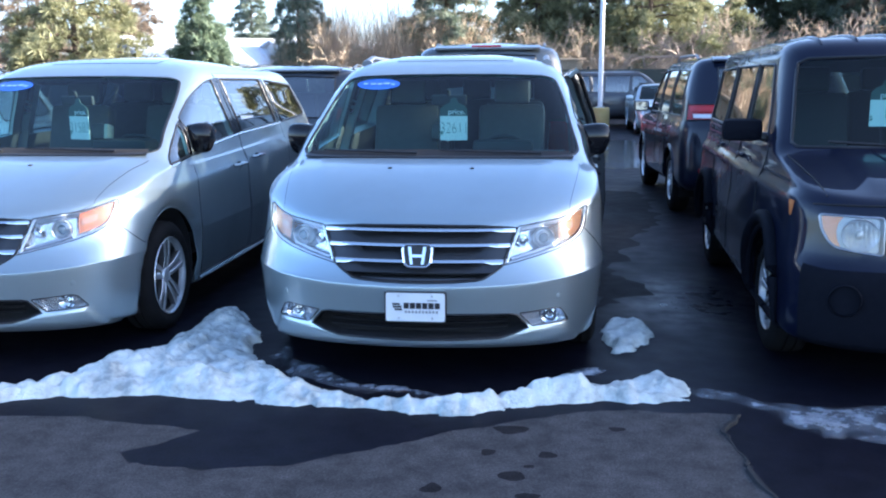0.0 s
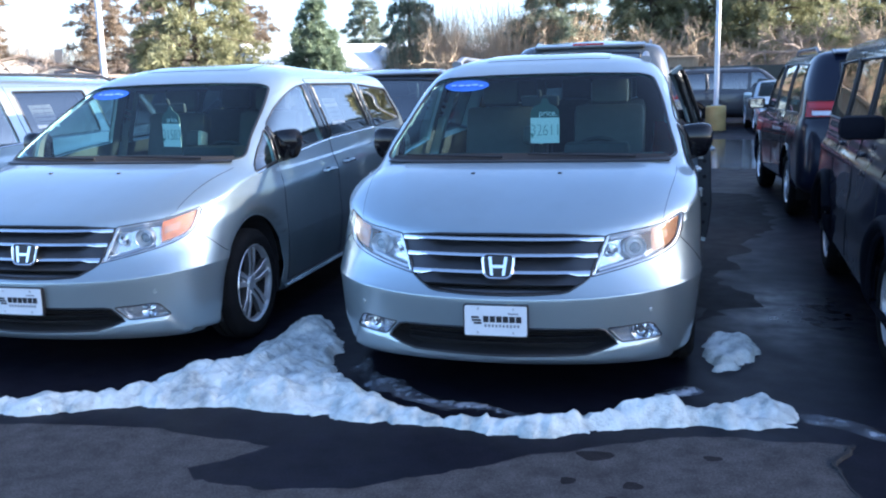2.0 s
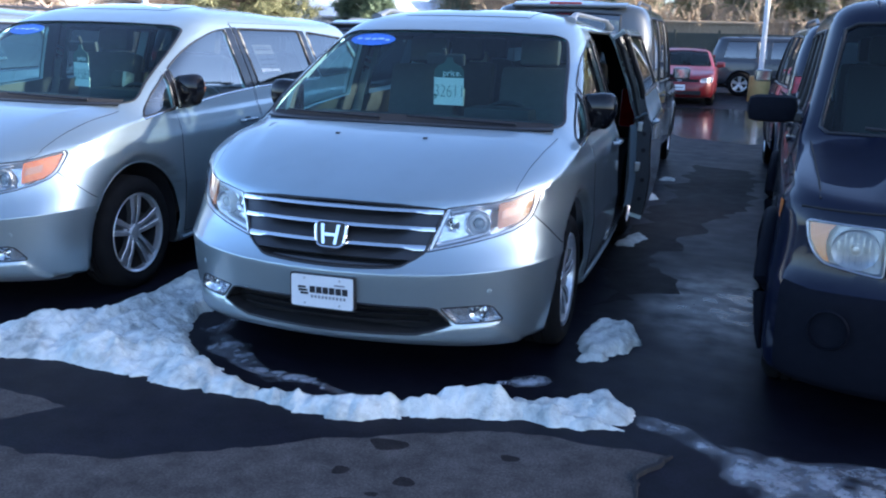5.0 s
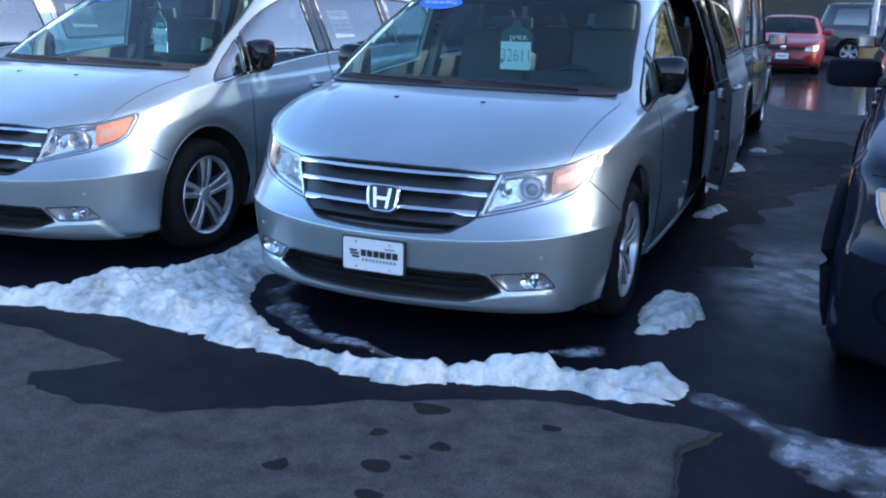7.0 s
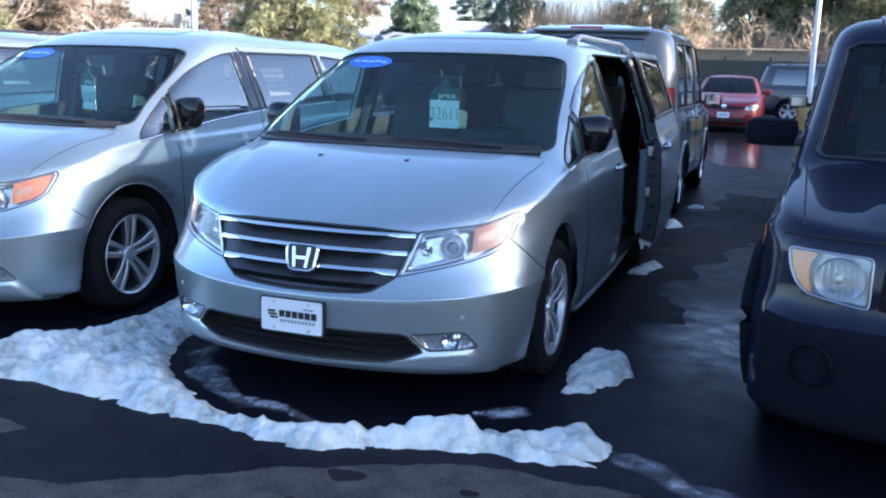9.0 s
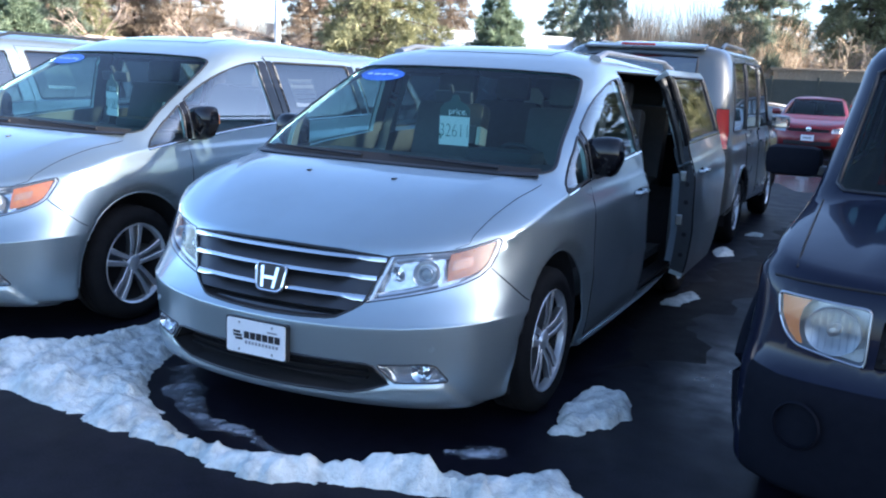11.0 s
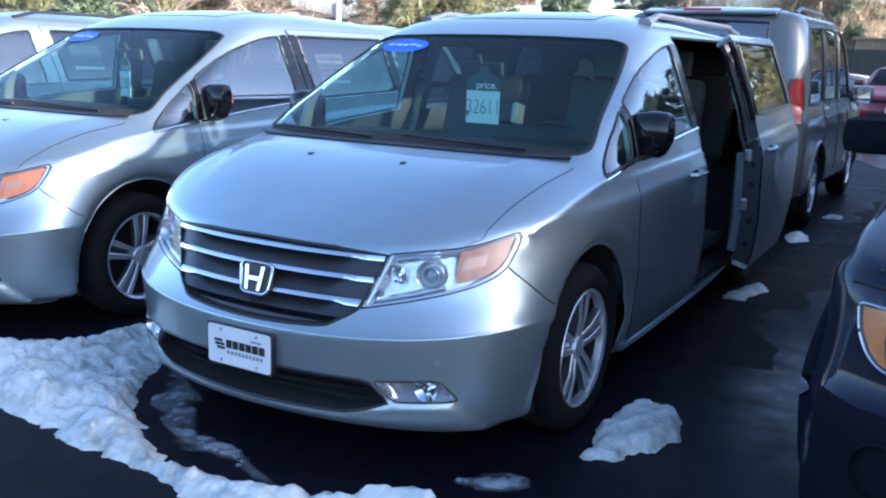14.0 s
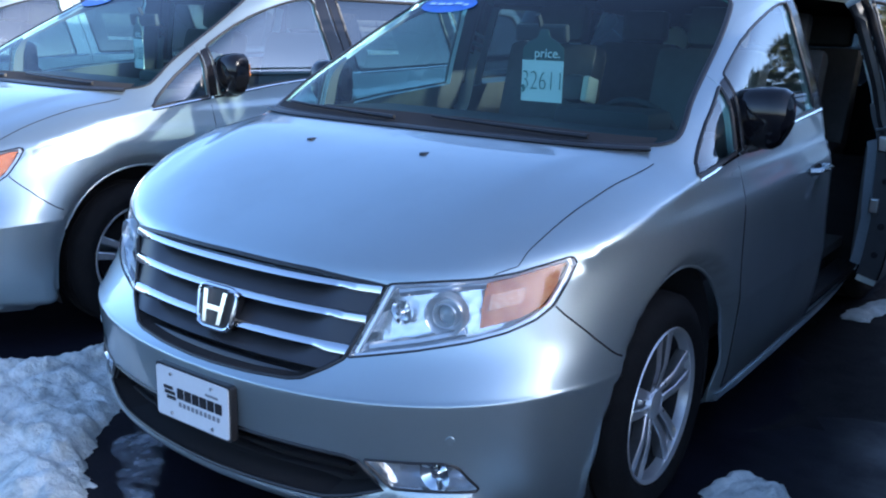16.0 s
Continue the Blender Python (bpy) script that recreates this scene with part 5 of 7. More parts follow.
for side in (1, -1):
    sh = box_shell
    ring = part("fog_recess", lathe([(-0.004, 0.082), (-0.012, 0.075), (0.045, 0.066), (0.046, 0.001)], 28, "y"), cladding, boxy, smooth=True)
    p = sh.at(sh.find([(0.72, 0.50)], "front"), 0.004)[0] * (side, 1, 1)
    ring.location, ring.rotation_euler = p, (0, 0, side * 0.28)
    P = sh.at(sh.find([(0.828, 0.900), (0.820, 0.84), (0.794, 0.789), (0.764, 0.760), (0.742, 0.754), (0.757, 0.79), (0.762, 0.83), (0.754, 0.87), (0.732, 0.901)], "front"), -0.006) * (side, 1, 1)
    ind = mesh_object("indicator", P, [tuple(range(9))], corner_amber, boxy, "amber corner indicator", smooth=False)
    cup = part("beam_cup", lathe([(-0.002, 0.088), (-0.010, 0.086), (-0.006, 0.080), (0.030, 0.055), (0.040, 0.020), (0.010, 0.018), (0.008, 0.001)], 36, "y"), beam_silver, boxy, "round silvery beam reflector", smooth=True)
    cup.location, cup.rotation_euler = sh.at(sh.find([(0.655, 0.815)], "front"), -0.012)[0] * (side, 1, 1), (0, 0, side * 0.12)
    cup.scale = (1, 1, 0.92)
    for k in range(7):
        # upright flutes of the headlight glass
        x = 0.585 + 0.022 * k
        Q = sh.at(sh.find([(x, 0.755), (x, 0.815), (x, 0.875)], "front"), -0.004) * (side, 1, 1)
        part("lens_flute", tube([tuple(q) for q in Q], 0.0035, 5), lens_glass, boxy).visible_shadow = False
    shield = part("bulb_shield", lathe([(-0.006, 0.001), (-0.004, 0.016), (0.012, 0.018)], 20, "y"), satin_metal, boxy, smooth=True)
    shield.location = sh.at(sh.find([(0.655, 0.812)], "front"), -0.006)[0] * (side, 1, 1)
    P = sh.at(sh.find([(0.29, 0.955), (0.37, 0.955), (0.335, 0.885), (0.315, 0.875)], "side"), 0.006) * (side, 1, 1)
    mk = mesh_object("side_marker", P, [(0, 1, 2, 3)], amber, boxy, "amber side marker", smooth=False)
    for y in (0.86, 3.435):
        # broad plastic flare round each wheel opening
        a = np.linspace(-0.15, math.pi + 0.15, 26)
        P = sh.at(sh.find([(y + 0.445 * math.cos(q), 0.34 + 0.445 * math.sin(q)) for q in a], "side"), 0.014) * (side, 1, 1)
        part("wheel_flare", tube([tuple(q) for q in P], lambda t: 0.042 * min(1, 0.25 + 4 * min(t, 1 - t)), 10), cladding, boxy, "charcoal plastic wheel flare", smooth=True)
    for x in (0.14, 0.36, 0.57):
        P = sh.at(sh.find([(x, y) for y in (1.47, 1.50, 1.54, 1.60, 1.68, 1.80, 2.0, 2.5, 3.0, 3.6)], "top"), 0.001) * (side, 1, 1)
        part("roof_rib", tube([tuple(q) for q in P], lambda t: 0.013 * min(1, 0.2 + 9 * t), 8), black_paint, boxy, smooth=True)
    for x in (0.34,):
        P = sh.at(sh.find([(x + 0.05 * (y - 0.2), y) for y in np.linspace(0.22, 0.96, 10)], "top"), 0.001) * (side, 1, 1)
        part("hood_rib", tube([tuple(q) for q in P], 0.010, 8, flat=0.5), black_paint, boxy, smooth=True)
    P = sh.at(sh.find([(y, 1.03) for y in np.linspace(0.55, 1.25, 8)], "side"), 0.002) * (side, 1, 1)
    part("fender_groove", tube([tuple(q) for q in P], 0.006, 6), cavity, boxy)
    P = sh.at(sh.find([(0.795 + 0.04 * (y - 0.17), y) for y in np.linspace(0.19, 1.0, 10)], "top"), 0.001) * (side, 1, 1)
    part("hood_gap", tube([tuple(q) for q in P], 0.004, 6), cavity, boxy)
P = box_shell.at(box_shell.find([(x, 0.955) for x in np.linspace(0, 0.86, 12)], "front"), 0.001)
part("hood_gap", tube([tuple(q * (-1, 1, 1)) for q in P[:0:-1]] + [tuple(q) for q in P], 0.005, 6), cavity, boxy)
for x0, x1 in ((0.60, 0.05), (-0.05, -0.60)):
    P = [(x0 + (x1 - x0) * t, 0.985 + 0.035 * t, 1.178 + 0.03 * t) for t in np.linspace(0, 1, 8)]
    part("wiper", tube(P, 0.009, 6), black_trim, boxy)


def suv_shell(length, w, height, hood_z, boxiness, tail_in):
    """Belts of a tall estate or SUV of a given size."""
    h, L = height, length
    cow = 1.22
    R = [row(0.10, 0.28, w * 0.92, 0.7, 2.6, 0.3, 0.28, 2, L - 0.10, 0.34, 0.2),
         row(0.02, 0.36, w * 0.985, 0.7, 2.6, 0.3, 0.36, 2, L - 0.01, 0.42, 0.18),
         row(0.0, 0.52, w, 0.7, 2.6, 0.3, 0.54, 2, L, 0.56, 0.18),
         row(0.03, 0.66, w, 0.7, 2.8, 0.3, 0.70, 2, L - 0.02, 0.74, 0.18),
         row(0.06, 0.82, w * 0.995, 0.72, 2.8, 0.3, 0.86, 3, L - 0.04, 0.90, 0.18),
         row(0.10, hood_z - 0.08, w * 0.985, 0.75, 2.9, 0.3, 0.98, 3, L - 0.06, 1.02, 0.18),
         row(0.20, hood_z - 0.03, w * 0.975, 0.8, 3.0, 0.28, 1.02, 4, L - 0.07, 1.06, 0.18),
         row(0.70, hood_z + 0.04, w * 0.965, 1.1, 3.6, 0.2, 1.06, 6, L - 0.08, 1.09, 0.18)]
    R2 = [row(cow, hood_z + 0.08, w * 0.955, 1.6, 4.2, 0.13, 1.10, 8, L - 0.09, 1.12, 0.18),
          row(cow + 0.28, hood_z + 0.28, w * (0.90 + 0.03 * boxiness), 1.85, 4.6, 0.12, h * 0.73, 8, L - 0.09 - tail_in * 0.35, h * 0.74, 0.16),
          row(cow + 0.58, h - 0.26, w * (0.83 + 0.06 * boxiness), 2.1, 5.0, 0.12, h - 0.28, 8, L - 0.09 - tail_in * 0.75, h - 0.28, 0.16),
          row(cow + 0.74, h - 0.14, w * (0.77 + 0.07 * boxiness), 2.25, 5.0, 0.13, h - 0.15, 8, L - 0.09 - tail_in, h - 0.15, 0.16),
          row(cow + 0.84, h - 0.085, w * (0.71 + 0.07 * boxiness), 2.35, 4.5, 0.15, h - 0.09, 8, L - 0.14 - tail_in, h - 0.09, 0.16),
          row(cow + 1.0, h - 0.04, w * 0.60, 2.5, 4.0, 0.18, h - 0.04, 6, L - 0.25 - tail_in, h - 0.05, 0.2),
          row(cow + 1.3, h - 0.01, w * 0.36, 2.7, 3.0, 0.2, h - 0.01, 4, L - 0.5 - tail_in, h - 0.02, 0.25),
          row(cow + 1.6, h, 0.002, 2.9, 2.0, 0.3, h, 2, L - 0.9 - tail_in, h - 0.01, 0.3)]
    return Shell(R + R2, L / 2, 0.006)


def suv(name, label, L, w, h, paint, hood_z=1.04, boxiness=0.5, tail_in=0.25, rails=True, tails=None, clad=None, rim=None):
    sh = suv_shell(L, w, h, hood_z, boxiness, tail_in)
    a1 = L - 1.05
    c = car(name, sh, paint, (0.95, a1), 0.37, w - 0.13,
            [(0, hood_z + 0.11), (w * 0.80, hood_z + 0.12), (w * 0.84, hood_z + 0.15), (w * 0.72, h - 0.16), (0, h - 0.14)],
            [[(1.55, 1.14), (2.42, 1.14), (2.40, h - 0.18), (2.12, h - 0.19)], [(2.52, 1.14), (3.30, 1.15), (3.28, h - 0.18), (2.49, h - 0.18)], [(3.40, 1.15), (L - 0.42 - tail_in * 0.4, 1.16), (L - 0.42 - tail_in, h - 0.20), (3.37, h - 0.18)]],
            [(0, 1.12), (w * 0.57, 1.13), (w * 0.57, h - 0.17), (0, h - 0.15)],
            smooth_outline([(w * 0.90, 0.88), (w * 0.88, 0.76), (w * 0.56, 0.74), (w * 0.58, 0.87)], 0.03, 3),
            tails or [(w * 0.60, 1.08), (w * 0.915, 1.07), (w * 0.895, 1.24), (w * 0.62, 1.24)],
            [(0, 0.72), (w * 0.5, 0.72), (w * 0.5, 0.87), (0, 0.88)],
            [(0, 0.66), (w * 0.6, 0.66), (w * 0.9, 0.67), (w * 0.98, 0.70)], (1.62, 1.20, w * 0.98), 1.10,
            rails=(2.15, L - 0.7 - tail_in, w * 0.68, h - 0.065) if rails else None, clad=clad, rim_mat=rim, dashed=1.35)
    for side in (1, -1):
        part("bumper_reflector", box((0.16, 0.02, 0.05), tuple(sh.at(sh.find([(w * 0.72, 0.58)], "back"), 0.008)[0] * (side, 1, 1)), pose(0, 0, 0, 0, 0, side * -12)), tail_red, c, bevel=0.004)
    part("hatch_handle", box((0.5, 0.03, 0.04), tuple(sh.at(sh.find([(0.02, 1.02)], "back"), 0.012)[0])), chrome, c, bevel=0.008)
    part("rear_plate", box((0.30, 0.012, 0.15), tuple(sh.at(sh.find([(0.02, 0.84)], "back"), 0.012)[0])), plate_white, c, bevel=0.003)
    part("rear_spoiler", box((w * 1.25, 0.22, 0.03), (0, L - 0.20 - tail_in, h - 0.075), pose(0, 0, 0, -10)), paint, c, bevel=0.012, smooth=True)
    return tagged(c, label, "car")


blue_suv = suv("suv", "dark blue suv parked tail out, red tail lamps", 4.82, 0.97, 1.86, navy_paint, tail_in=0.32, tails=[(0.58, 1.13), (0.89, 1.12), (0.868, 1.29), (0.60, 1.29)])
blue_suv.matrix_basis = pose(3.13, 10.50, 0, 0, 0, 180)
grey_suv = suv("suv", "grey boxy suv with roof rails behind the minivan", 4.55, 0.93, 2.0, charcoal_paint, boxiness=1.0, tail_in=0.12,
            tails=[(0.74, 1.00), (0.872, 1.00), (0.842, 1.37), (0.75, 1.37)])
grey_suv.matrix_basis = pose(0.03, 10.15, 0, 0, 0, 180)
part("brake_lamp", box((0.32, 0.02, 0.022), (0, 4.50, 1.93)), tail_red, grey_suv, "red high-mounted brake lamp", bevel=0.004)
behind = suv("suv", "dark grey suv with roof rails, parked tail out", 4.7, 0.95, 1.78, slate_paint, boxiness=0.8, tail_in=0.2)
behind.matrix_basis = pose(-2.45, 11.2, 0, 0, 0, 180)
wagon = suv("suv", "long grey suv parked across the lane end", 5.3, 1.0, 1.90, grey_paint, boxiness=1.0, tail_in=0.15)
wagon.matrix_basis = pose(-0.7, 29.0, 0, 0, 0, 90)
dark_suv = suv("suv", "black suv with snow-dusted roof, parked farther back", 4.7, 0.95, 1.72, black_paint, boxiness=0.6)
dark_suv.matrix_basis = pose(-6.4, 13.5, 0, 0, 0, 180)
white_suv = suv("suv", "white suv parked by the far fence", 4.7, 0.95, 1.75, white_paint, boxiness=0.8)
white_suv.matrix_basis = pose(-1.6, 33.5, 0, 0, 0, 60)
copy_thing(white_suv, pose(12.5, 38.0, 0, 0, 0, 90))
lane_end = suv("suv", "dark grey suv parked across the lane end", 5.2, 1.0, 1.86, slate_paint, boxiness=0.8, tail_in=0.2)
lane_end.matrix_basis = pose(6.1, 27.6, 0, 0, 0, 90)


def sedan(name, label, paint, w=0.89, L=4.62, h=1.45):
    low_rows = [row(0.10, 0.20, w * 0.92, 0.8, 2.4, 0.3, 0.22, 2, L - 0.1, 0.28, 0.25),
                row(0.02, 0.28, w * 0.98, 0.8, 2.4, 0.3, 0.28, 2, L - 0.02, 0.36, 0.22),
                row(0.0, 0.42, w, 0.8, 2.4, 0.3, 0.44, 2, L, 0.5, 0.22),
                row(0.04, 0.58, w, 0.8, 2.5, 0.3, 0.62, 2, L - 0.02, 0.7, 0.22),
                row(0.10, 0.70, w * 0.99, 0.82, 2.6, 0.3, 0.76, 3, L - 0.04, 0.88, 0.22),
                row(0.22, 0.77, w * 0.975, 0.9, 2.8, 0.28, 0.84, 4, L - 0.08, 0.96, 0.22),
                row(0.70, 0.87, w * 0.96, 1.2, 3.4, 0.2, 0.90, 6, L - 0.25, 1.00, 0.2)]
    top_rows = [row(1.18, 0.96, w * 0.94, 1.6, 4.0, 0.14, 0.95, 8, L - 0.55, 1.0, 0.2),
                row(1.55, 1.16, w * 0.86, 1.95, 4.4, 0.13, 1.13, 8, L - 0.85, 1.15, 0.2),
                row(1.92, 1.33, w * 0.76, 2.25, 4.8, 0.14, 1.31, 8, L - 1.15, 1.31, 0.2),
                row(2.06, 1.385, w * 0.69, 2.4, 4.5, 0.16, 1.375, 8, L - 1.28, 1.37, 0.2),
                row(2.25, 1.425, w * 0.56, 2.6, 4.0, 0.2, 1.42, 6, L - 1.45, 1.41, 0.22),
                row(2.6, h, 0.002, 2.8, 2.0, 0.3, h, 2, L - 1.75, h - 0.01, 0.3)]
    sh = Shell(low_rows + top_rows, L / 2, 0.01)
    c = car(name, sh, paint, (0.88, 0.88 + 2.65), 0.325, w - 0.12,
            [(0, 0.985), (w * 0.80, 0.99), (w * 0.82, 1.01), (w * 0.66, 1.355), (0, 1.38)],
            [[(1.62, 0.985), (2.42, 1.0), (2.40, 1.34), (2.15, 1.33)], [(2.50, 1.0), (3.30, 1.02), (3.10, 1.33), (2.48, 1.345)]],
            [(0, 1.03), (w * 0.6, 1.04), (w * 0.58, 1.33), (0, 1.36)],
            smooth_outline([(w * 0.93, 0.73), (w * 0.90, 0.60), (w * 0.58, 0.59), (w * 0.60, 0.69)], 0.03, 3),
            [(w * 0.60, 0.72), (w * 0.94, 0.72), (w * 0.93, 0.88), (w * 0.62, 0.88)],
            [(0, 0.60), (w * 0.54, 0.60), (w * 0.55, 0.67), (0, 0.68)],
            [(0, 0.54), (w * 0.6, 0.54), (w * 0.9, 0.55), (w * 0.97, 0.6)], (1.72, 1.03, w * 0.95), 0.97, dashed=1.4)
    pl = part("plate", box((0.30, 0.014, 0.14), (0, -0.012, 0.46)), plate_white, c, bevel=0.003)
    part("print_bar", box((0.2, 0.004, 0.035), (0, -0.021, 0.46)), ink_grey, pl)
    part("badge", lathe([(-0.012, 0.001), (-0.014, 0.05), (-0.008, 0.062), (0.02, 0.064)], 24, "y"), chrome, c, smooth=True).location = (0, 0.065, 0.665)
    part("lower_intake", box((1.1, 0.03, 0.10), (0, 0.022, 0.33)), cavity, c, bevel=0.01)
    return tagged(c, label, "car")


red_car = sedan("sedan", "red four-door sedan facing the lane, white plate", red_paint)
red_car.matrix_basis = pose(0.42, 20.85, 0)
silver_car = sedan("sedan", "silver sedan parked behind the lamp post", silver)
silver_car.matrix_basis = pose(4.25, 21.5, 0)


# ---------- ground ----------
def fbm(x, y, scale, octaves=4, seed=0):
    """Layered value noise over arrays."""
    out, amp, tot = np.zeros_like(x, dtype=float), 1.0, 0.0
    for k in range(octaves):
        r = np.random.default_rng(seed + k).random((257, 257))
        a, b = x * scale * 2**k + 31.7 * k, y * scale * 2**k + 17.3 * k
        i, j = np.floor(a).astype(int), np.floor(b).astype(int)
        s, t = a - i, b - j
        s, t = s * s * (3 - 2 * s), t * t * (3 - 2 * t)
        i, j = i % 256, j % 256
        out += amp * ((1 - s) * (1 - t) * r[i, j] + s * (1 - t) * r[i + 1, j] + (1 - s) * t * r[i, j + 1] + s * t * r[i + 1, j + 1])
        tot += amp
        amp *= 0.5
    return out / tot


def edge_distance(poly, x, y):
    """Distance to an outline, positive inside."""
    p = np.stack([x.ravel(), y.ravel()], 1)
    a = np.asarray(poly, float)
    best = np.full(len(p), 9e9)
    for q, r in zip(a, np.roll(a, -1, 0)):
        d = r - q
        t = np.clip(((p - q) @ d) / max(1e-9, d @ d), 0, 1)
        best = np.minimum(best, np.hypot(*(p - q - t[:, None] * d).T))
    return (np.where(inside(a, p), 1, -1) * best).reshape(x.shape)


def ragged(poly, step, amount, seed):
    """An outline made uneven."""
    a = dense(poly, step)
    n = np.roll(a, -1, 0) - np.roll(a, 1, 0)
    n = np.stack([n[:, 1], -n[:, 0]], 1) / np.maximum(1e-9, np.linalg.norm(n, axis=1, keepdims=True))
    return a + n * ((fbm(a[:, 0], a[:, 1], 3.0, 5, seed) - 0.5) * 2 * amount + (fbm(a[:, 0], a[:, 1], 17.0, 3, seed + 3) - 0.5) * amount * 0.9)[:, None]


def asphalt_mat(name, dark, light, rough0, rough1, tint_scale, relief):
    m = varied(name, dark, light, rough0, tint_scale, bumped=relief, dist=0.004, rough2=rough1)
    # aggregate: pale and dark grains a few millimetres wide, and hand-sized blotches
    base = bsdf(m).inputs["Base Color"].links[0].from_node
    grain, blotch = noise_tex(m, 95, 3, rough=0.8), noise_tex(m, 7, 6, rough=0.7)
    g = ramp(m, grain, [(0.34, (0.6,) * 3), (0.5, (0.97,) * 3), (0.68, (1.45,) * 3)])
    k = ramp(m, blotch, [(0.32, (0.62,) * 3), (0.5, (1.0,) * 3), (0.66, (1.3,) * 3)])
    m1, m2 = nd(m, "MixRGB", blend_type="MULTIPLY"), nd(m, "MixRGB", blend_type="MULTIPLY")
    for mx in (m1, m2):
        mx.inputs[0].default_value = 1.0
    wire(m, base, m1, 0, 1)
    wire(m, g, m1, 0, 2)
    wire(m, m1, m2, 0, 1)
    wire(m, k, m2, 0, 2)
    wire(m, m2, bsdf(m), 0, bsdf(m).inputs.find("Base Color"))
    return m


wet = asphalt_mat("wet_asphalt", (0.0055, 0.0055, 0.0105), (0.0105, 0.0105, 0.017), 0.36, 0.62, 0.45, 0.22)
dry = asphalt_mat("dry_asphalt", (0.048, 0.046, 0.047), (0.074, 0.071, 0.072), 0.85, 0.95, 1.3, 0.45)
damp = asphalt_mat("damp_asphalt", (0.013, 0.012, 0.013), (0.022, 0.020, 0.0215), 0.5, 0.75, 0.6, 0.35)
pool = asphalt_mat("standing_water", (0.010, 0.010, 0.011), (0.022, 0.022, 0.024), 0.04, 0.22, 0.5, 0.05)
for m in (wet, dry, damp, pool):
    bsdf(m).inputs["Specular IOR Level"].default_value = 0.5 if m is pool else 0.18 if m is dry else 0.05 if m is damp else 0.09

# a thin film of water lies smoother between the cars
tc, mp, gr = nd(wet, "TexCoord"), nd(wet, "Mapping"), nd(wet, "TexGradient")
mp.inputs["Location"].default_value, mp.inputs["Scale"].default_value = (-2.55, -1.80, 0), (1.42, 0.87, 0)
gr.gradient_type = "SPHERICAL"
wet.node_tree.links.new(tc.outputs["Object"], mp.inputs["Vector"])
wire(wet, mp, gr)
ripple = noise_tex(wet, 5.0, 4)
film = nd(wet, "Math", operation="MULTIPLY")
wire(wet, gr, film, 1, 0)
wire(wet, ramp(wet, ripple, [(0.35, (0.3,) * 3), (0.65, (1.5,) * 3)]), film, 0, 1)
for socket, dry_end, wet_end in (("Roughness", None, 0.22), ("Specular IOR Level", 0.07, 0.22)):
    b = bsdf(wet)
    mx = nd(wet, "MixRGB")
    mx.use_clamp = True
    if dry_end is None:
        wet.node_tree.links.new(b.inputs[socket].links[0].from_socket, mx.inputs[1])
    else:
        mx.inputs[1].default_value = (dry_end, dry_end, dry_end, 1)
    mx.inputs[2].default_value = (wet_end, wet_end, wet_end, 1)
    wire(wet, film, mx)
    wet.node_tree.links.new(mx.outputs[0], b.inputs[socket])

# the dry area is carried on unseen behind the camera to brighten the bumpers
dry_edge = [(-30.0, -2.2), (-10.0, -0.95), (-6.5, -0.75), (-4.2, -0.62), (-2.8, -0.60), (-1.95, -0.51), (-1.55, -0.48), (-0.92, -0.61), (-1.18, -0.88), (-1.09, -1.0), (-0.72, -1.02), (-0.36, -0.91), (0.0, -0.68), (0.30, -0.47), (0.58, -0.33),
            (0.78, -0.22), (1.1, -0.17), (1.57, -0.19), (1.47, -0.40), (1.48, -0.77), (1.53, -1.1), (1.50, -1.8), (1.62, -2.6), (1.5, -4.0), (1.7, -7.0), (9.0, -8.0), (28.0, -8.5), (28.0, -60.0), (-30.0, -60.0)]
regions = [("spot%d" % i, [(x + rx * math.cos(a) + 0.2 * ry * math.sin(2 * a + i), y + ry * math.sin(a)) for a in np.linspace(0, 2 * math.pi, 14, endpoint=False)])
           for i, (x, y, rx, ry) in enumerate(((0.50, -0.47, 0.085, 0.055), (0.40, -0.73, 0.035, 0.04), (0.65, -0.74, 0.05, 0.05), (0.20, -1.09, 0.05, 0.055), (0.52, -0.96, 0.045, 0.035), (0.59, -0.86, 0.025, 0.02), (0.58, -1.14, 0.06, 0.05), (0.98, -0.42, 0.04, 0.03)))]
regions.append(("dry", dry_edge))
regions.append(("pool", [(1.0, 12.4), (2.0, 12.0), (2.9, 12.3), (3.4, 16), (3.0, 19.5), (1.5, 20.2), (-0.6, 20.4), (-1.2, 17), (0.2, 14)]))
regions.append(("damp", [(0.98, 1.8), (1.25, 1.95), (1.42, 2.6), (1.15, 3.0), (1.5, 4.2), (2.0, 6.4), (2.05, 8.5), (1.3, 9.0), (1.2, 6.2), (0.95, 4.4), (0.8, 3.0)]))
from mathutils.geometry import delaunay_2d_cdt
gx, gy = np.meshgrid(np.r_[-600, -150, -40, -12, np.arange(-8, 8.1, 0.5), 12, 40, 150, 600], np.r_[-200, -50, -15, np.arange(-8, 24.1, 0.5), 32, 60, 150, 400, 900])
gv = [Vector((a, b)) for a, b in zip(gx.ravel(), gy.ravel())]
ge, loops = [], []
for k, (nm, pl) in enumerate(regions):
    rg = ragged(pl, 0.03 if k < 8 else 0.04 if k == 8 else 0.12, 0.035 if nm.startswith("spot") else 0.05 if k < 9 else 0.25, 40 + k)
    n0 = len(gv)
    gv += [Vector(p) for p in rg]
    ge += [(n0 + i, n0 + (i + 1) % len(rg)) for i in range(len(rg))]
    loops.append((nm, rg))
vo, _, fo, *_ = delaunay_2d_cdt(gv, ge, [], 0, 1e-5)
vo = np.array([tuple(p) for p in vo])
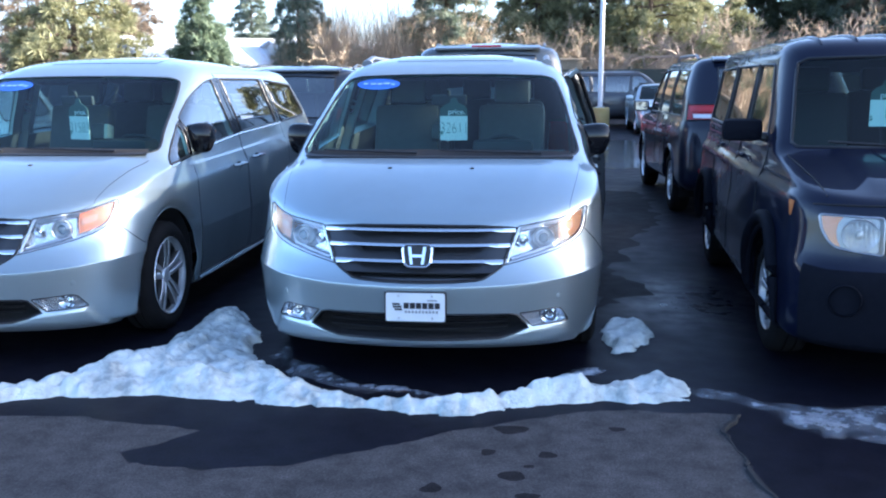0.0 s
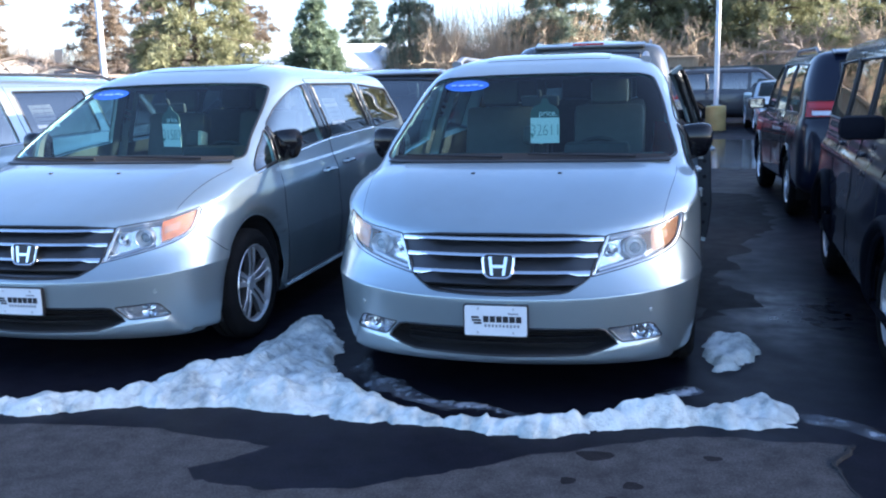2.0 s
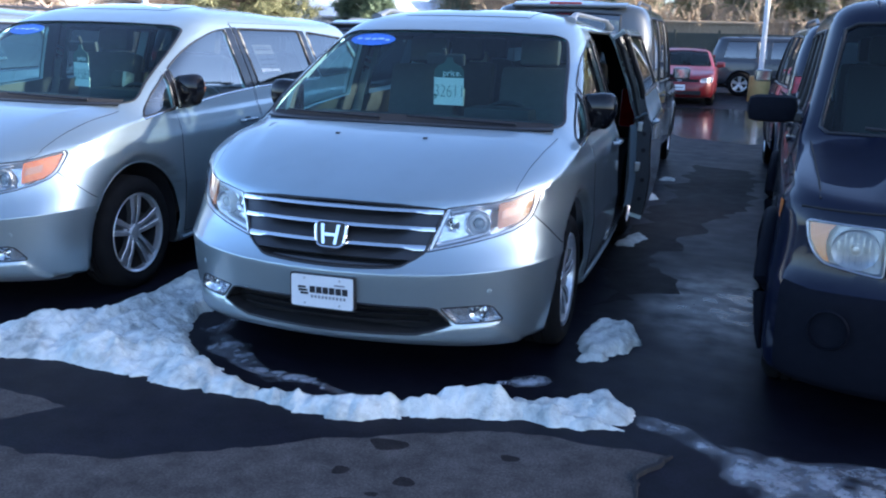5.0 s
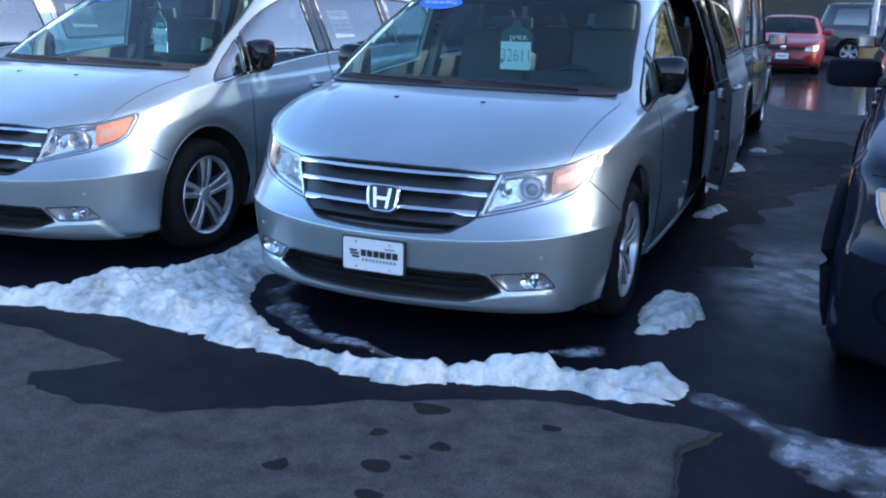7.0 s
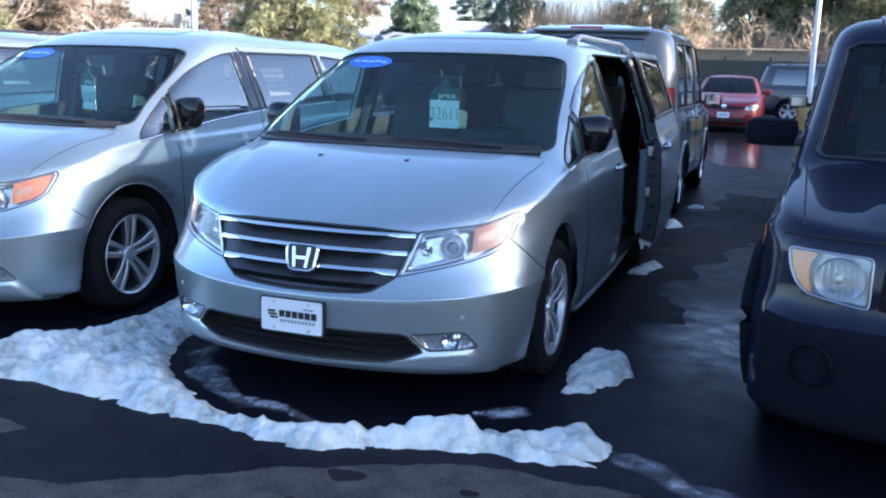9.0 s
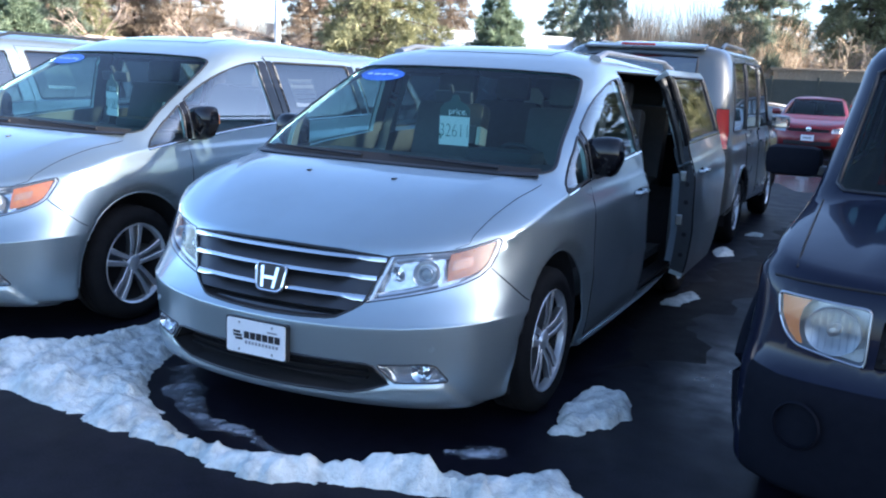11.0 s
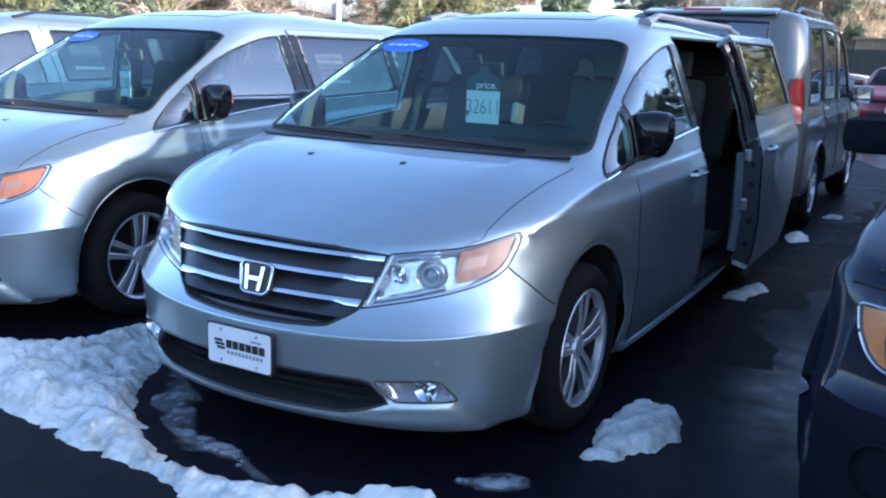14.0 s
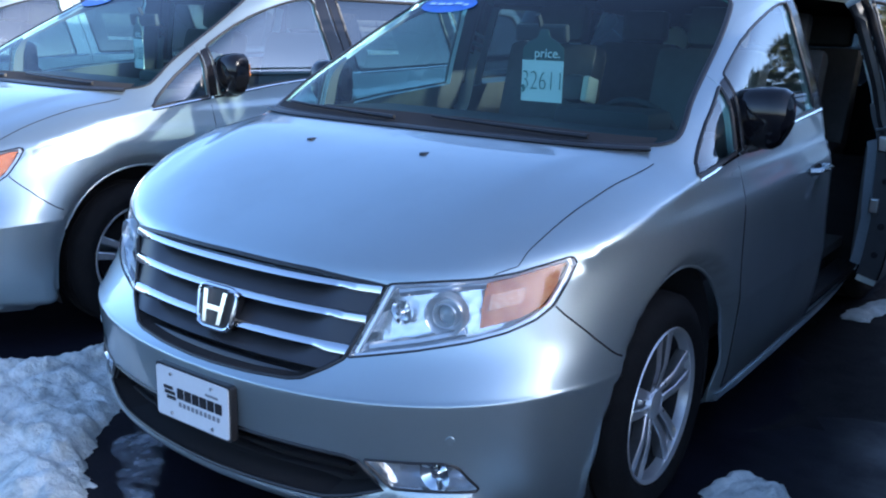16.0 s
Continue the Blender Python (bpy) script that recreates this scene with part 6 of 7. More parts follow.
fo = [f for f in fo if len(f) == 3]
mid = vo[np.array(fo)].mean(1)
slot = np.zeros(len(fo), int)
for nm, rg in loops[::-1]:
    slot[inside(rg, mid)] = {"dry": 1, "pool": 3}.get(nm, 2)
ground = mesh_object("ground", [(x, y, 0) for x, y in vo], fo, [wet, dry, damp, pool], smooth=False)
ground.data.polygons.foreach_set("material_index", slot.tolist())
tagged(ground, "patchy wet and dry asphalt of a car lot", "ground", kind="structure")

# the torn joint at the edge of the dry patch
joint = ragged([(1.57, -0.19), (1.47, -0.40), (1.48, -0.77), (1.53, -1.1), (1.50, -1.8), (1.62, -2.6), (1.5, -4.0), (1.52, -2.6), (1.49, -1.8), (1.51, -1.1), (1.47, -0.77), (1.46, -0.40)], 0.03, 0.05, 48)
half = joint[: len(joint) // 2]
tagged(part("asphalt_crack", tube([(x, y, -0.003) for x, y in half], lambda t: 0.013 + 0.006 * math.sin(40 * t), 6), cavity), "dark torn joint in the asphalt", "crack", kind="structure")

# ---------- snow ----------
snow = material("snow", (0.80, 0.84, 0.90), 0.75, 0.0, Subsurface_Weight=0.0)
sn, sf, sg = noise_tex(snow, 5, 6), noise_tex(snow, 60, 4), noise_tex(snow, 14, 5)
sm = nd(snow, "Math", operation="MULTIPLY_ADD")
half_sum = nd(snow, "Math", operation="MULTIPLY")
half_sum.inputs[1].default_value = 0.5
sm.inputs[1].default_value = 0.5
wire(snow, sn, half_sum)
wire(snow, sg, sm)
wire(snow, half_sum, sm, 0, 2)
sr = ramp(snow, sm, [(0.36, (0.29, 0.325, 0.33)), (0.44, (0.45, 0.495, 0.49)), (0.52, (0.59, 0.64, 0.63)), (0.64, (0.71, 0.755, 0.745))], out="Value")
wire(snow, sr, bsdf(snow), 0, bsdf(snow).inputs.find("Base Color"))
bump(snow, sf, 0.7, 0.016)


def ice_film(name, cover):
    """Thin melting ice: clear where it is thin and in holes, whitish where it is thicker."""
    m = varied(name, (0.30, 0.34, 0.40), (0.56, 0.61, 0.68), 0.25, 9, bumped=0.4, dist=0.006, rough2=0.5)
    co, sep, depth = nd(m, "TexCoord"), nd(m, "SeparateXYZ"), nd(m, "MapRange")
    wire(m, co, sep, 3, 0)
    depth.inputs["From Min"].default_value, depth.inputs["From Max"].default_value = -0.001, 0.008
    wire(m, sep, depth, 2, 0)
    holes = ramp(m, noise_tex(m, 6.5, 6, rough=0.7), [(0.36, (0.0,) * 3), (0.60, (cover,) * 3)])
    mul = nd(m, "Math", operation="MULTIPLY")
    mul.use_clamp = True
    wire(m, depth, mul)
    wire(m, holes, mul, 0, 1)
    wire(m, mul, bsdf(m), 0, bsdf(m).inputs.find("Alpha"))
    return m


thin_slush = ice_film("thin_slush", 0.9)
slush = ice_film("slush", 0.75)


def snow_heap(name, label, poly, height, mat, seed, step=0.016, rag=0.05, lumps=5.0, soft=0.07):
    """A bank of old snow: a lumpy crust with a ragged, undercut edge."""
    a = np.asarray(poly)
    x0, y0 = a.min(0) - 0.1
    x1, y1 = a.max(0) + 0.1
    X, Y = np.meshgrid(np.arange(x0, x1, step), np.arange(y0, y1, step))
    d = edge_distance(poly, X, Y) + (fbm(X, Y, 4.5, 5, seed) - 0.5) * 2 * rag + (fbm(X, Y, 16, 3, seed + 9) - 0.5) * rag * 1.3
    body = 1 - np.exp(-np.maximum(d, 0) / soft)
    lump = 0.10 + 1.42 * fbm(X, Y, lumps * 0.7, 4, seed + 5) ** 1.3 + 0.55 * np.abs(fbm(X, Y, lumps * 1.6, 3, seed + 7) - 0.5) * 2
    Z = height * body * lump - 0.006 + (0.034 if height > 0.04 else 0.010) * (fbm(X, Y, 34, 4, seed + 3) - 0.5) * body - (0.09 if height > 0.04 else 0) * height * body * np.maximum(0, 0.5 - fbm(X, Y, 11, 3, seed + 13)) * 4
    if height > 0.04:
        Z = np.where(d > 0, np.maximum(Z, 0.004), Z)
    Z = np.where(d < 0, -0.006 + 0.5 * d, Z)
    keep = d > -0.035
    idx = -np.ones(X.shape, int)
    cell = keep[:-1, :-1] & keep[1:, :-1] & keep[:-1, 1:] & keep[1:, 1:]
    used = np.zeros_like(keep)
    for dj, di in ((0, 0), (1, 0), (0, 1), (1, 1)):
        used[dj:dj + cell.shape[0], di:di + cell.shape[1]] |= cell
    idx[used] = np.arange(used.sum())
    J, I = np.nonzero(cell)
    F = np.stack([idx[J, I], idx[J, I + 1], idx[J + 1, I + 1], idx[J + 1, I]], 1)
    jx = (fbm(X, Y, 30, 2, seed + 11) - 0.5) * step * 1.2
    V = np.stack([(X + jx)[used], (Y + jx)[used], Z[used]], 1)
    return tagged(mesh_object(name, V, F, mat), label, "snow", kind="stuff")


bank_near = [(-4.6, -0.75), (-3.4, -0.62), (-2.34, -0.45), (-1.92, -0.28), (-1.35, -0.19), (-0.98, -0.21), (-0.62, -0.23), (-0.33, -0.28), (-0.02, -0.32), (0.22, -0.30), (0.47, -0.25), (0.72, -0.12), (0.95, -0.06), (1.17, -0.06), (1.38, 0.01)]
bank_far = [(1.40, 0.15), (1.25, 0.38), (1.06, 0.19), (0.85, 0.13), (0.63, 0.04), (0.40, -0.08), (0.12, -0.15), (-0.20, -0.15), (-0.45, -0.06), (-0.70, 0.12), (-0.92, 0.33), (-1.05, 0.58), (-1.15, 1.0), (-1.40, 1.45), (-1.60, 1.35),
            (-1.60, 0.85), (-1.64, 0.45), (-1.72, 0.20), (-1.98, -0.10), (-2.52, -0.28), (-3.4, -0.44), (-4.6, -0.55)]
snow_heap("snow_bank", "ridge of melting white snow on wet asphalt", bank_near + bank_far, 0.115, snow, 3, 0.012)
snow_heap("snow_lump", "lump of white snow beside the minivan wheel", [(1.06, 0.76), (1.0, 1.02), (1.02, 1.22), (1.12, 1.36), (1.26, 1.34), (1.34, 1.18), (1.28, 0.96), (1.18, 0.80)], 0.088, snow, 21, 0.010, 0.05, 3.0, 0.016)
snow_heap("snow_lump", "small thin patch of snow on the asphalt", [(0.92, 3.50), (0.91, 3.72), (0.98, 3.95), (1.07, 4.05), (1.14, 3.86), (1.06, 3.52)], 0.05, snow, 33, 0.014, 0.04)
snow_heap("snow_lump", "small patch of snow behind the minivan wheel", [(0.84, 5.95), (0.88, 6.25), (1.01, 6.12), (1.06, 5.84), (0.94, 5.72)], 0.07, snow, 35, 0.014, 0.03)
snow_heap("snow_lump", "small patch of snow by the parked suv", [(0.96, 7.2), (1.0, 7.5), (1.12, 7.5), (1.15, 7.25)], 0.05, snow, 37, 0.014, 0.03)
snow_heap("ice_patch", "thin grey ice sheet breaking up on wet asphalt", [(1.34, 0.16), (1.46, 0.25), (1.64, 0.17), (1.78, 0.02), (1.92, 0.0), (2.3, 0.02), (2.8, -0.02), (2.8, -0.55), (2.15, -0.56), (1.92, -0.50), (1.74, -0.36), (1.72, -0.2), (1.58, -0.09), (1.44, 0.01)], 0.022, slush, 51, 0.014, 0.05, 7.0, 0.09)
snow_heap("ice_patch", "thin melting ice under the bumper edge", [(0.70, 0.32), (0.86, 0.52), (1.02, 0.50), (1.0, 0.30), (0.84, 0.24)], 0.022, thin_slush, 57, 0.014, 0.06, 9.0, 0.06)
snow_heap("ice_patch", "thin melting ice behind the snow ridge", [(-1.0, 0.5), (-0.75, 0.22), (-0.45, 0.02), (-0.1, -0.08), (0.2, -0.06), (0.0, 0.06), (-0.4, 0.2), (-0.7, 0.5), (-0.9, 0.8)], 0.020, thin_slush, 59, 0.014, 0.06, 9.0, 0.06)


# ---------- price tags, banners ----------
def letters(text, size, mat, parent, place, thin=0.0):
    cu = bpy.data.curves.new("text", "FONT")
    cu.body, cu.size, cu.align_x, cu.align_y, cu.extrude, cu.offset = text, size, "CENTER", "CENTER", 0.0008, -thin
    tmp = new("tmp_text", cu)
    me = bpy.data.meshes.new_from_object(tmp.evaluated_get(bpy.context.evaluated_depsgraph_get()))
    bpy.data.objects.remove(tmp)
    bpy.data.curves.remove(cu)
    me.materials.clear()
    me.materials.append(mat)
    ob = new("lettering", me)
    ob.parent, ob.matrix_basis = parent, place
    return ob


pen_green = material("pen_green", (0.02, 0.10, 0.07), 0.6)


def price_tag(number, at, turn, label):
    """A hang tag: white number card under a dark header with a hook hole."""
    tag = part("price_tag", prism([(-0.092, -0.155), (0.092, -0.155), (0.092, 0.0), (-0.092, 0.0)], 0.003), card_white)
    tagged(tag, label, "price tag", "price tags")
    tag.matrix_basis = pose(*at, 0, 0, turn)
    head = [(-0.092, 0.0), (0.092, 0.0), (0.092, 0.055), (0.06, 0.085), (0.028, 0.095), (0.018, 0.13), (-0.018, 0.13), (-0.028, 0.095), (-0.06, 0.085), (-0.092, 0.055)]
    part("tag_header", prism(rounded(head, 0.012, 3), 0.004), card_green, tag, "dark green header strip")
    letters("price.", 0.052, card_white, tag, pose(0.02, -0.002, 0.035, 90))
    part("tag_rule", box((0.184, 0.004, 0.008), (0, 0.0005, 0.004)), card_white, tag)
    letters(number, 0.082, pen_green, tag, pose(0.004, -0.002, -0.075, 90) @ Matrix.Diagonal((0.95, 1.32, 1, 1)), 0.0022)
    letters("$", 0.04, pen_green, tag, pose(-0.083, -0.002, -0.105, 90))
    return tag


price_tag("32611", (0.035, 1.735, 1.325), 2, "white price tag reading 32611 hung inside the windscreen")
price_tag("31583", (-2.63, 1.76, 1.325), -20, "white price tag reading 31583 hung inside the windscreen")
price_tag("1", (2.73, 1.50, 1.43), 0, "white price tag hung inside the boxy suv windscreen")


def banner(van_at):
    P = van_shell.at(van_shell.find([(0.485 + 0.150 * math.cos(a), 1.545 + 0.036 * math.sin(a)) for a in np.linspace(0, 2 * math.pi, 28, endpoint=False)], "front"), 0.001) * (-1, 1, 1)
    P = P + np.array(van_at)
    b = mesh_object("windscreen_sticker", P, [tuple(range(28))], banner_blue, smooth=False)
    tagged(b, "blue oval sticker at the windscreen top", "sticker", "windscreen stickers")
    for x, w in ((0.575, 0.030), (0.520, 0.036), (0.475, 0.030), (0.430, 0.040), (0.385, 0.026)):
        C = van_shell.at(van_shell.find([(x, 1.546 + 0.004 * math.sin(60 * x))], "front"), 0.003)[0] * (-1, 1, 1) + np.array(van_at)
        part("print_bar", box((w, 0.020, 0.001), tuple(C), pose(0, 0, 0, 28, 0, -6)), banner_print, b)
    return b


banner((0, 0, 0))
banner((-2.67, 0.06, 0))


# window forms in the second and third vans, papers seen through the side glass
def window_form(at, turn):
    f = part("window_form", box((0.004, 0.30, 0.22), (0, 0, 0)), card_white)
    tagged(f, "white paper price form on a side window", "paper", "window forms")
    f.matrix_basis = pose(*at, 0, turn, 0)
    for i in range(4):
        part("print_bar", box((0.002, 0.24, 0.008), (0.003, 0, 0.07 - 0.04 * i)), ink_grey, f)
    part("print_rule", box((0.002, 0.006, 0.20), (0.003, 0.02, 0)), ink_grey, f)
    return f


window_form((-2.67 + 0.845, 2.92, 1.37), -24)
window_form((-5.42 + 0.845, 3.0, 1.37), -24)

# added cream piece that paints the sunlight on the rear headrest
hang = part("headrest_cover", prism(rounded([(-0.05, -0.09), (-0.015, -0.09), (0.0, 0.0), (0.015, -0.09), (0.05, -0.09), (0.055, 0.05), (0.02, 0.09), (-0.02, 0.09), (-0.055, 0.05)], 0.015), 0.03), cream)
tagged(hang, "added cream piece for sunlight on a rear headrest", "cover")
hang.matrix_basis = pose(-0.51, 4.40, 1.35) @ Matrix.Diagonal((1.5, 1.5, 1.5, 1))


# ---------- lamp posts ----------
pole_paint = varied("pole_paint", (0.55, 0.57, 0.60), (0.66, 0.68, 0.70), 0.45, 3)
base_paint = varied("base_paint", (0.42, 0.30, 0.10), (0.55, 0.42, 0.18), 0.8, 4, bumped=0.3)


def lamp_post(at, r, base, label, h=9.0):
    p = new("lamp_post")
    p.location = at
    part("pole", tube([(0, 0, base - 0.02 if base else 0), (0, 0, h * 0.5), (0, 0, h)], lambda t: r * (1 - 0.25 * t), 16), pole_paint, p, smooth=True)
    if base:
        part("base", lathe([(0, 0.30), (base - 0.03, 0.29), (base, 0.26), (base, 0.001)], 32, "z"), base_paint, p, "painted concrete base", smooth=True)
        part("foot_plate", box((0.26, 0.26, 0.025), (0, 0, base + 0.012)), satin_metal, p, bevel=0.004)
    for s in (1, -1):
        part("arm", tube([(0, 0, h - 0.15), (s * 0.6, 0, h - 0.05)], 0.03, 8), pole_paint, p)
        part("lamp_head", box((0.55, 0.34, 0.14), (s * 0.85, 0, h - 0.03)), dark_alloy, p, bevel=0.03, smooth=True)
    return tagged(p, label, "lamp post", "lamp posts")


lamp_post((2.47, 24.0, 0), 0.075, 0.72, "white metal lamp post on a yellow concrete base")
lamp_post((-17.2, 23.2, 0), 0.11, 0, "thick white metal lamp post among parked cars")
lamp_post((-12.6, 47.0, 0), 0.08, 0, "slim white metal pole near the fence", 8.0)


# ---------- fences, houses ----------
wood_dark = varied("fence_wood", (0.035, 0.042, 0.036), (0.06, 0.066, 0.055), 0.85, 1.5, bumped=0.3)
wire_metal = varied("wire_metal", (0.30, 0.31, 0.32), (0.4, 0.41, 0.42), 0.4, 5, 0.8)
fence = new("board_fence")
tagged(fence, "dark green board fence along the lot", "fence")
one = box((1.96, 0.05, 2.05), (0, 0, 1.03))
panel0 = part("fence_panel", one, wood_dark, fence, bevel=0.01)
panel0.location = (-6, 41.5, 0)
post0 = part("fence_post", box((0.12, 0.12, 2.2), (0, 0, 1.10)), wood_dark, fence, bevel=0.01)
post0.location = (-7, 41.48, 0)
for i in range(1, 24):
    for src in (panel0, post0):
        ob = new(src.name, src.data)
        ob.parent, ob.location = fence, src.location + Vector((2.0 * i, 0.0, 0))
shed_wood = varied("weathered_boards", (0.20, 0.15, 0.10), (0.32, 0.25, 0.17), 0.85, 1.2, bumped=0.3)
shed = new("board_shed")
shed.matrix_basis = pose(-0.2, 43.6, 0)
tagged(shed, "low brown board shed behind the fence", "shed")
for i in range(24):
    part("board", box((0.24, 0.04, 2.55), (-2.88 + 0.25 * i, 0, 1.275)), shed_wood, shed)
part("roof", box((6.4, 2.6, 0.10), (0, 1.2, 2.62), pose(0, 0, 0, 3)), shed_wood, shed, bevel=0.02)
part("back_wall", box((6.0, 0.05, 2.55), (0, 2.3, 1.275)), shed_wood, shed)
wire_fence = new("wire_fence")
tagged(wire_fence, "chain-link fence with barbed-wire arms on its posts", "fence")
post_bm = tube([(0, 0, 0), (0, 0, 2.1)], 0.035, 8)
for s in (1, -1):
    tube([(0, 0, 2.05), (s * 0.22, 0, 2.36)], 0.025, 6, post_bm)
post_m = part("fence_post", post_bm, wire_metal, wire_fence)
post_m.location = (-62, 40.0, 0)
for i in range(1, 18):
    ob = new("fence_post", post_m.data)
    ob.parent, ob.location = wire_fence, (-62 + 3.2 * i, 40.0, 0)
for z, dx in ((0.1, 0), (1.0, 0), (2.05, 0)):
    part("fence_wire", tube([(-62, 40, z), (-7.4, 40, z)], 0.012, 4), wire_metal, wire_fence)

siding = varied("siding", (0.40, 0.38, 0.34), (0.50, 0.47, 0.42), 0.8, 1.0, bumped=0.2)
white_wall = varied("white_wall", (0.60, 0.60, 0.58), (0.70, 0.70, 0.68), 0.8, 0.8)
roof_snow = varied("roof_snow", (0.62, 0.66, 0.72), (0.82, 0.84, 0.87), 0.8, 0.5, bumped=0.3, dist=0.05)
roof_shingle = varied("roof_shingle", (0.13, 0.10, 0.085), (0.22, 0.18, 0.15), 0.9, 0.7, bumped=0.4, dist=0.03)


def house(at, turn, w, d, eave, ridge, wall_mat, roof_mat, label):
    h = new("house")
    h.matrix_basis = pose(*at, 0, 0, turn)
    bm = prism([(-w / 2, 0), (w / 2, 0), (w / 2, eave), (0, ridge), (-w / 2, eave)], d)
    part("wall", bm, wall_mat, h)
    for s in (1, -1):
        n = math.hypot(w / 2, ridge - eave)
        m = Matrix.Translation((s * (w / 4 + 0.12), d / 2, (eave + ridge) / 2 + 0.09)) @ pose(0, 0, 0, 0, s * math.degrees(math.atan2(ridge - eave, w / 2)), 0)
        part("roof", box((n + 0.5, d + 0.7, 0.16), (0, 0, 0), m), roof_mat, h, bevel=0.03)
    for x in (-w * 0.28, w * 0.05, w * 0.30):
        win = part("window", box((1.1, 0.10, 1.1), (x, -0.02, eave * 0.55)), white_wall, h, bevel=0.02)
        part("pane", box((0.94, 0.04, 0.94), (x, -0.075, eave * 0.55)), gloss_black, win)
    if roof_mat is not roof_snow:
        part("chimney", box((0.6, 0.6, 1.4), (w * 0.18, d * 0.6, ridge + 0.1)), siding, h, bevel=0.02)
    return tagged(h, label, "house", "houses behind the lot")


house((-26.5, 54, 0), -48, 9, 12, 2.6, 4.3, white_wall, roof_snow, "white single-storey house with a snowy roof")
house((-17.8, 58, 0), -45, 9, 11, 2.7, 4.2, white_wall, roof_snow, "small white house with a snow-covered roof")
house((-41, 50, 0), 35, 13, 10, 2.5, 4.0, siding, roof_shingle, "low tan house with a brown shingle roof")
house((-58, 46, 0), 50, 12, 10, 2.5, 4.1, siding, roof_snow, "low tan house with snow on its roof")

# ---------- trees ----------
bark = varied("bark", (0.07, 0.05, 0.038), (0.14, 0.10, 0.075), 0.9, 6, bumped=0.5, dist=0.02)
twig_grey = varied("twig_grey", (0.24, 0.185, 0.15), (0.36, 0.285, 0.235), 0.9, 4)
twig_orange = varied("twig_orange", (0.46, 0.33, 0.22), (0.60, 0.46, 0.33), 0.85, 2)
twig_tan = varied("twig_tan", (0.28, 0.215, 0.155), (0.42, 0.33, 0.25), 0.9, 2)


def needles(name, a, b):
    m = material(name, a, 0.65)
    g = nd(m, "NewGeometry")
    r = ramp(m, g, [(0.0, a), (1.0, b)], "Random Per Island")
    wire(m, r, bsdf(m), 0, bsdf(m).inputs.find("Base Color"))
    back = nd(m, "BsdfTranslucent")
    wire(m, r, back)
    mixer = nd(m, "MixShader")
    mixer.inputs[0].default_value = 0.4
    wire(m, bsdf(m), mixer, 0, 1)
    wire(m, back, mixer, 0, 2)
    m.node_tree.links.new(mixer.outputs[0], m.node_tree.nodes["Material Output"].inputs[0])
    return m


pine_gold = needles("pine_needles", (0.145, 0.16, 0.085), (0.37, 0.36, 0.20))
pine_green = needles("spruce_needles", (0.10, 0.155, 0.105), (0.27, 0.33, 0.22))
pine_dark = needles("fir_needles", (0.09, 0.13, 0.10), (0.26, 0.30, 0.22))


def conifer(name, label, h, r, mat, seed, bare=0.12, shape=0.8, tufts=26, levels=20, droop=0.15):
    """A conifer: tapered trunk, whorls of limbs, tufts of needles along each limb with gaps between."""
    rng = np.random.default_rng(seed)
    tree = new(name)
    tagged(tree, label, "tree")
    part("trunk", tube([(0.05 * math.sin(z), 0.04 * math.cos(1.7 * z), z) for z in np.linspace(0, h, 9)], lambda t: 0.022 * h * (1 - t) + 0.02, 8), bark, tree, smooth=True)
    limbs = bmesh.new()
    tips, dirs, size = [], [], []
    for k in range(levels):
        f = bare + (0.98 - bare) * (k + rng.random() * 0.6) / levels
        reach = r * (1 - f) ** shape * (0.7 + 0.5 * rng.random()) + 0.15
        n = int(rng.integers(4, 7))
        off = rng.random() * 6.28
        for j in range(n):
            a = off + 6.283 * (j + 0.5 * rng.random()) / n
            L = reach * (0.65 + 0.5 * rng.random())
            d = np.array((math.cos(a), math.sin(a), 0))
            z0 = f * h
            pts = [np.array((0, 0, z0)) + d * L * t + np.array((0, 0, 0.25 * L * t - (droop + 0.25) * L * t * t)) for t in (0, 0.35, 0.7, 1.0)]
            tube([tuple(p) for p in pts], lambda t, L=L: 0.018 * L * (1 - t) + 0.008, 4, limbs)
            for q in range(max(4, int(1.7 * tufts * L / r))):
                t = 0.25 + 0.75 * rng.random() ** 0.7
                i = min(2, int(t * 3))
                u = t * 3 - i
                p = pts[i] * (1 - u) + pts[i + 1] * u
                s = 0.16 * L * (1.25 - t)
                tips.append(p + rng.normal(0, 1, 3) * (s, s, s * 0.45))
                dirs.append(d * 0.6 + rng.normal(0, 0.55, 3))
                size.append(0.26 * (0.6 + 0.8 * rng.random()))
    tagged(part("limb_work", limbs, bark, tree), kind="stuff")
    T, D, S = np.array(tips), np.array(dirs), np.array(size)
    V, F = [], []
    blades = 10
    for b in range(blades):
        d = D + rng.normal(0, 0.6, D.shape)
        d /= np.linalg.norm(d, axis=1, keepdims=True)
        e = np.cross(d, rng.normal(0, 1, D.shape))
        e /= np.maximum(1e-6, np.linalg.norm(e, axis=1, keepdims=True))
        A = T + e * S[:, None] * 0.06
        B = T - e * S[:, None] * 0.06
        C = T + d * S[:, None] * (1.1 + 0.7 * rng.random((len(S), 1)))
        E = T + d * S[:, None] * 0.6 + e * S[:, None] * 0.11
        base = 4 * np.arange(len(S)) + 4 * len(S) * b
        V.append(np.stack([A, B, C, E], 1).reshape(-1, 3))
        F.append(np.stack([base, base + 1, base + 2, base + 3], 1))
    mesh_object("crown", np.concatenate(V), np.concatenate(F), mat, tree, smooth=False)
    return tree


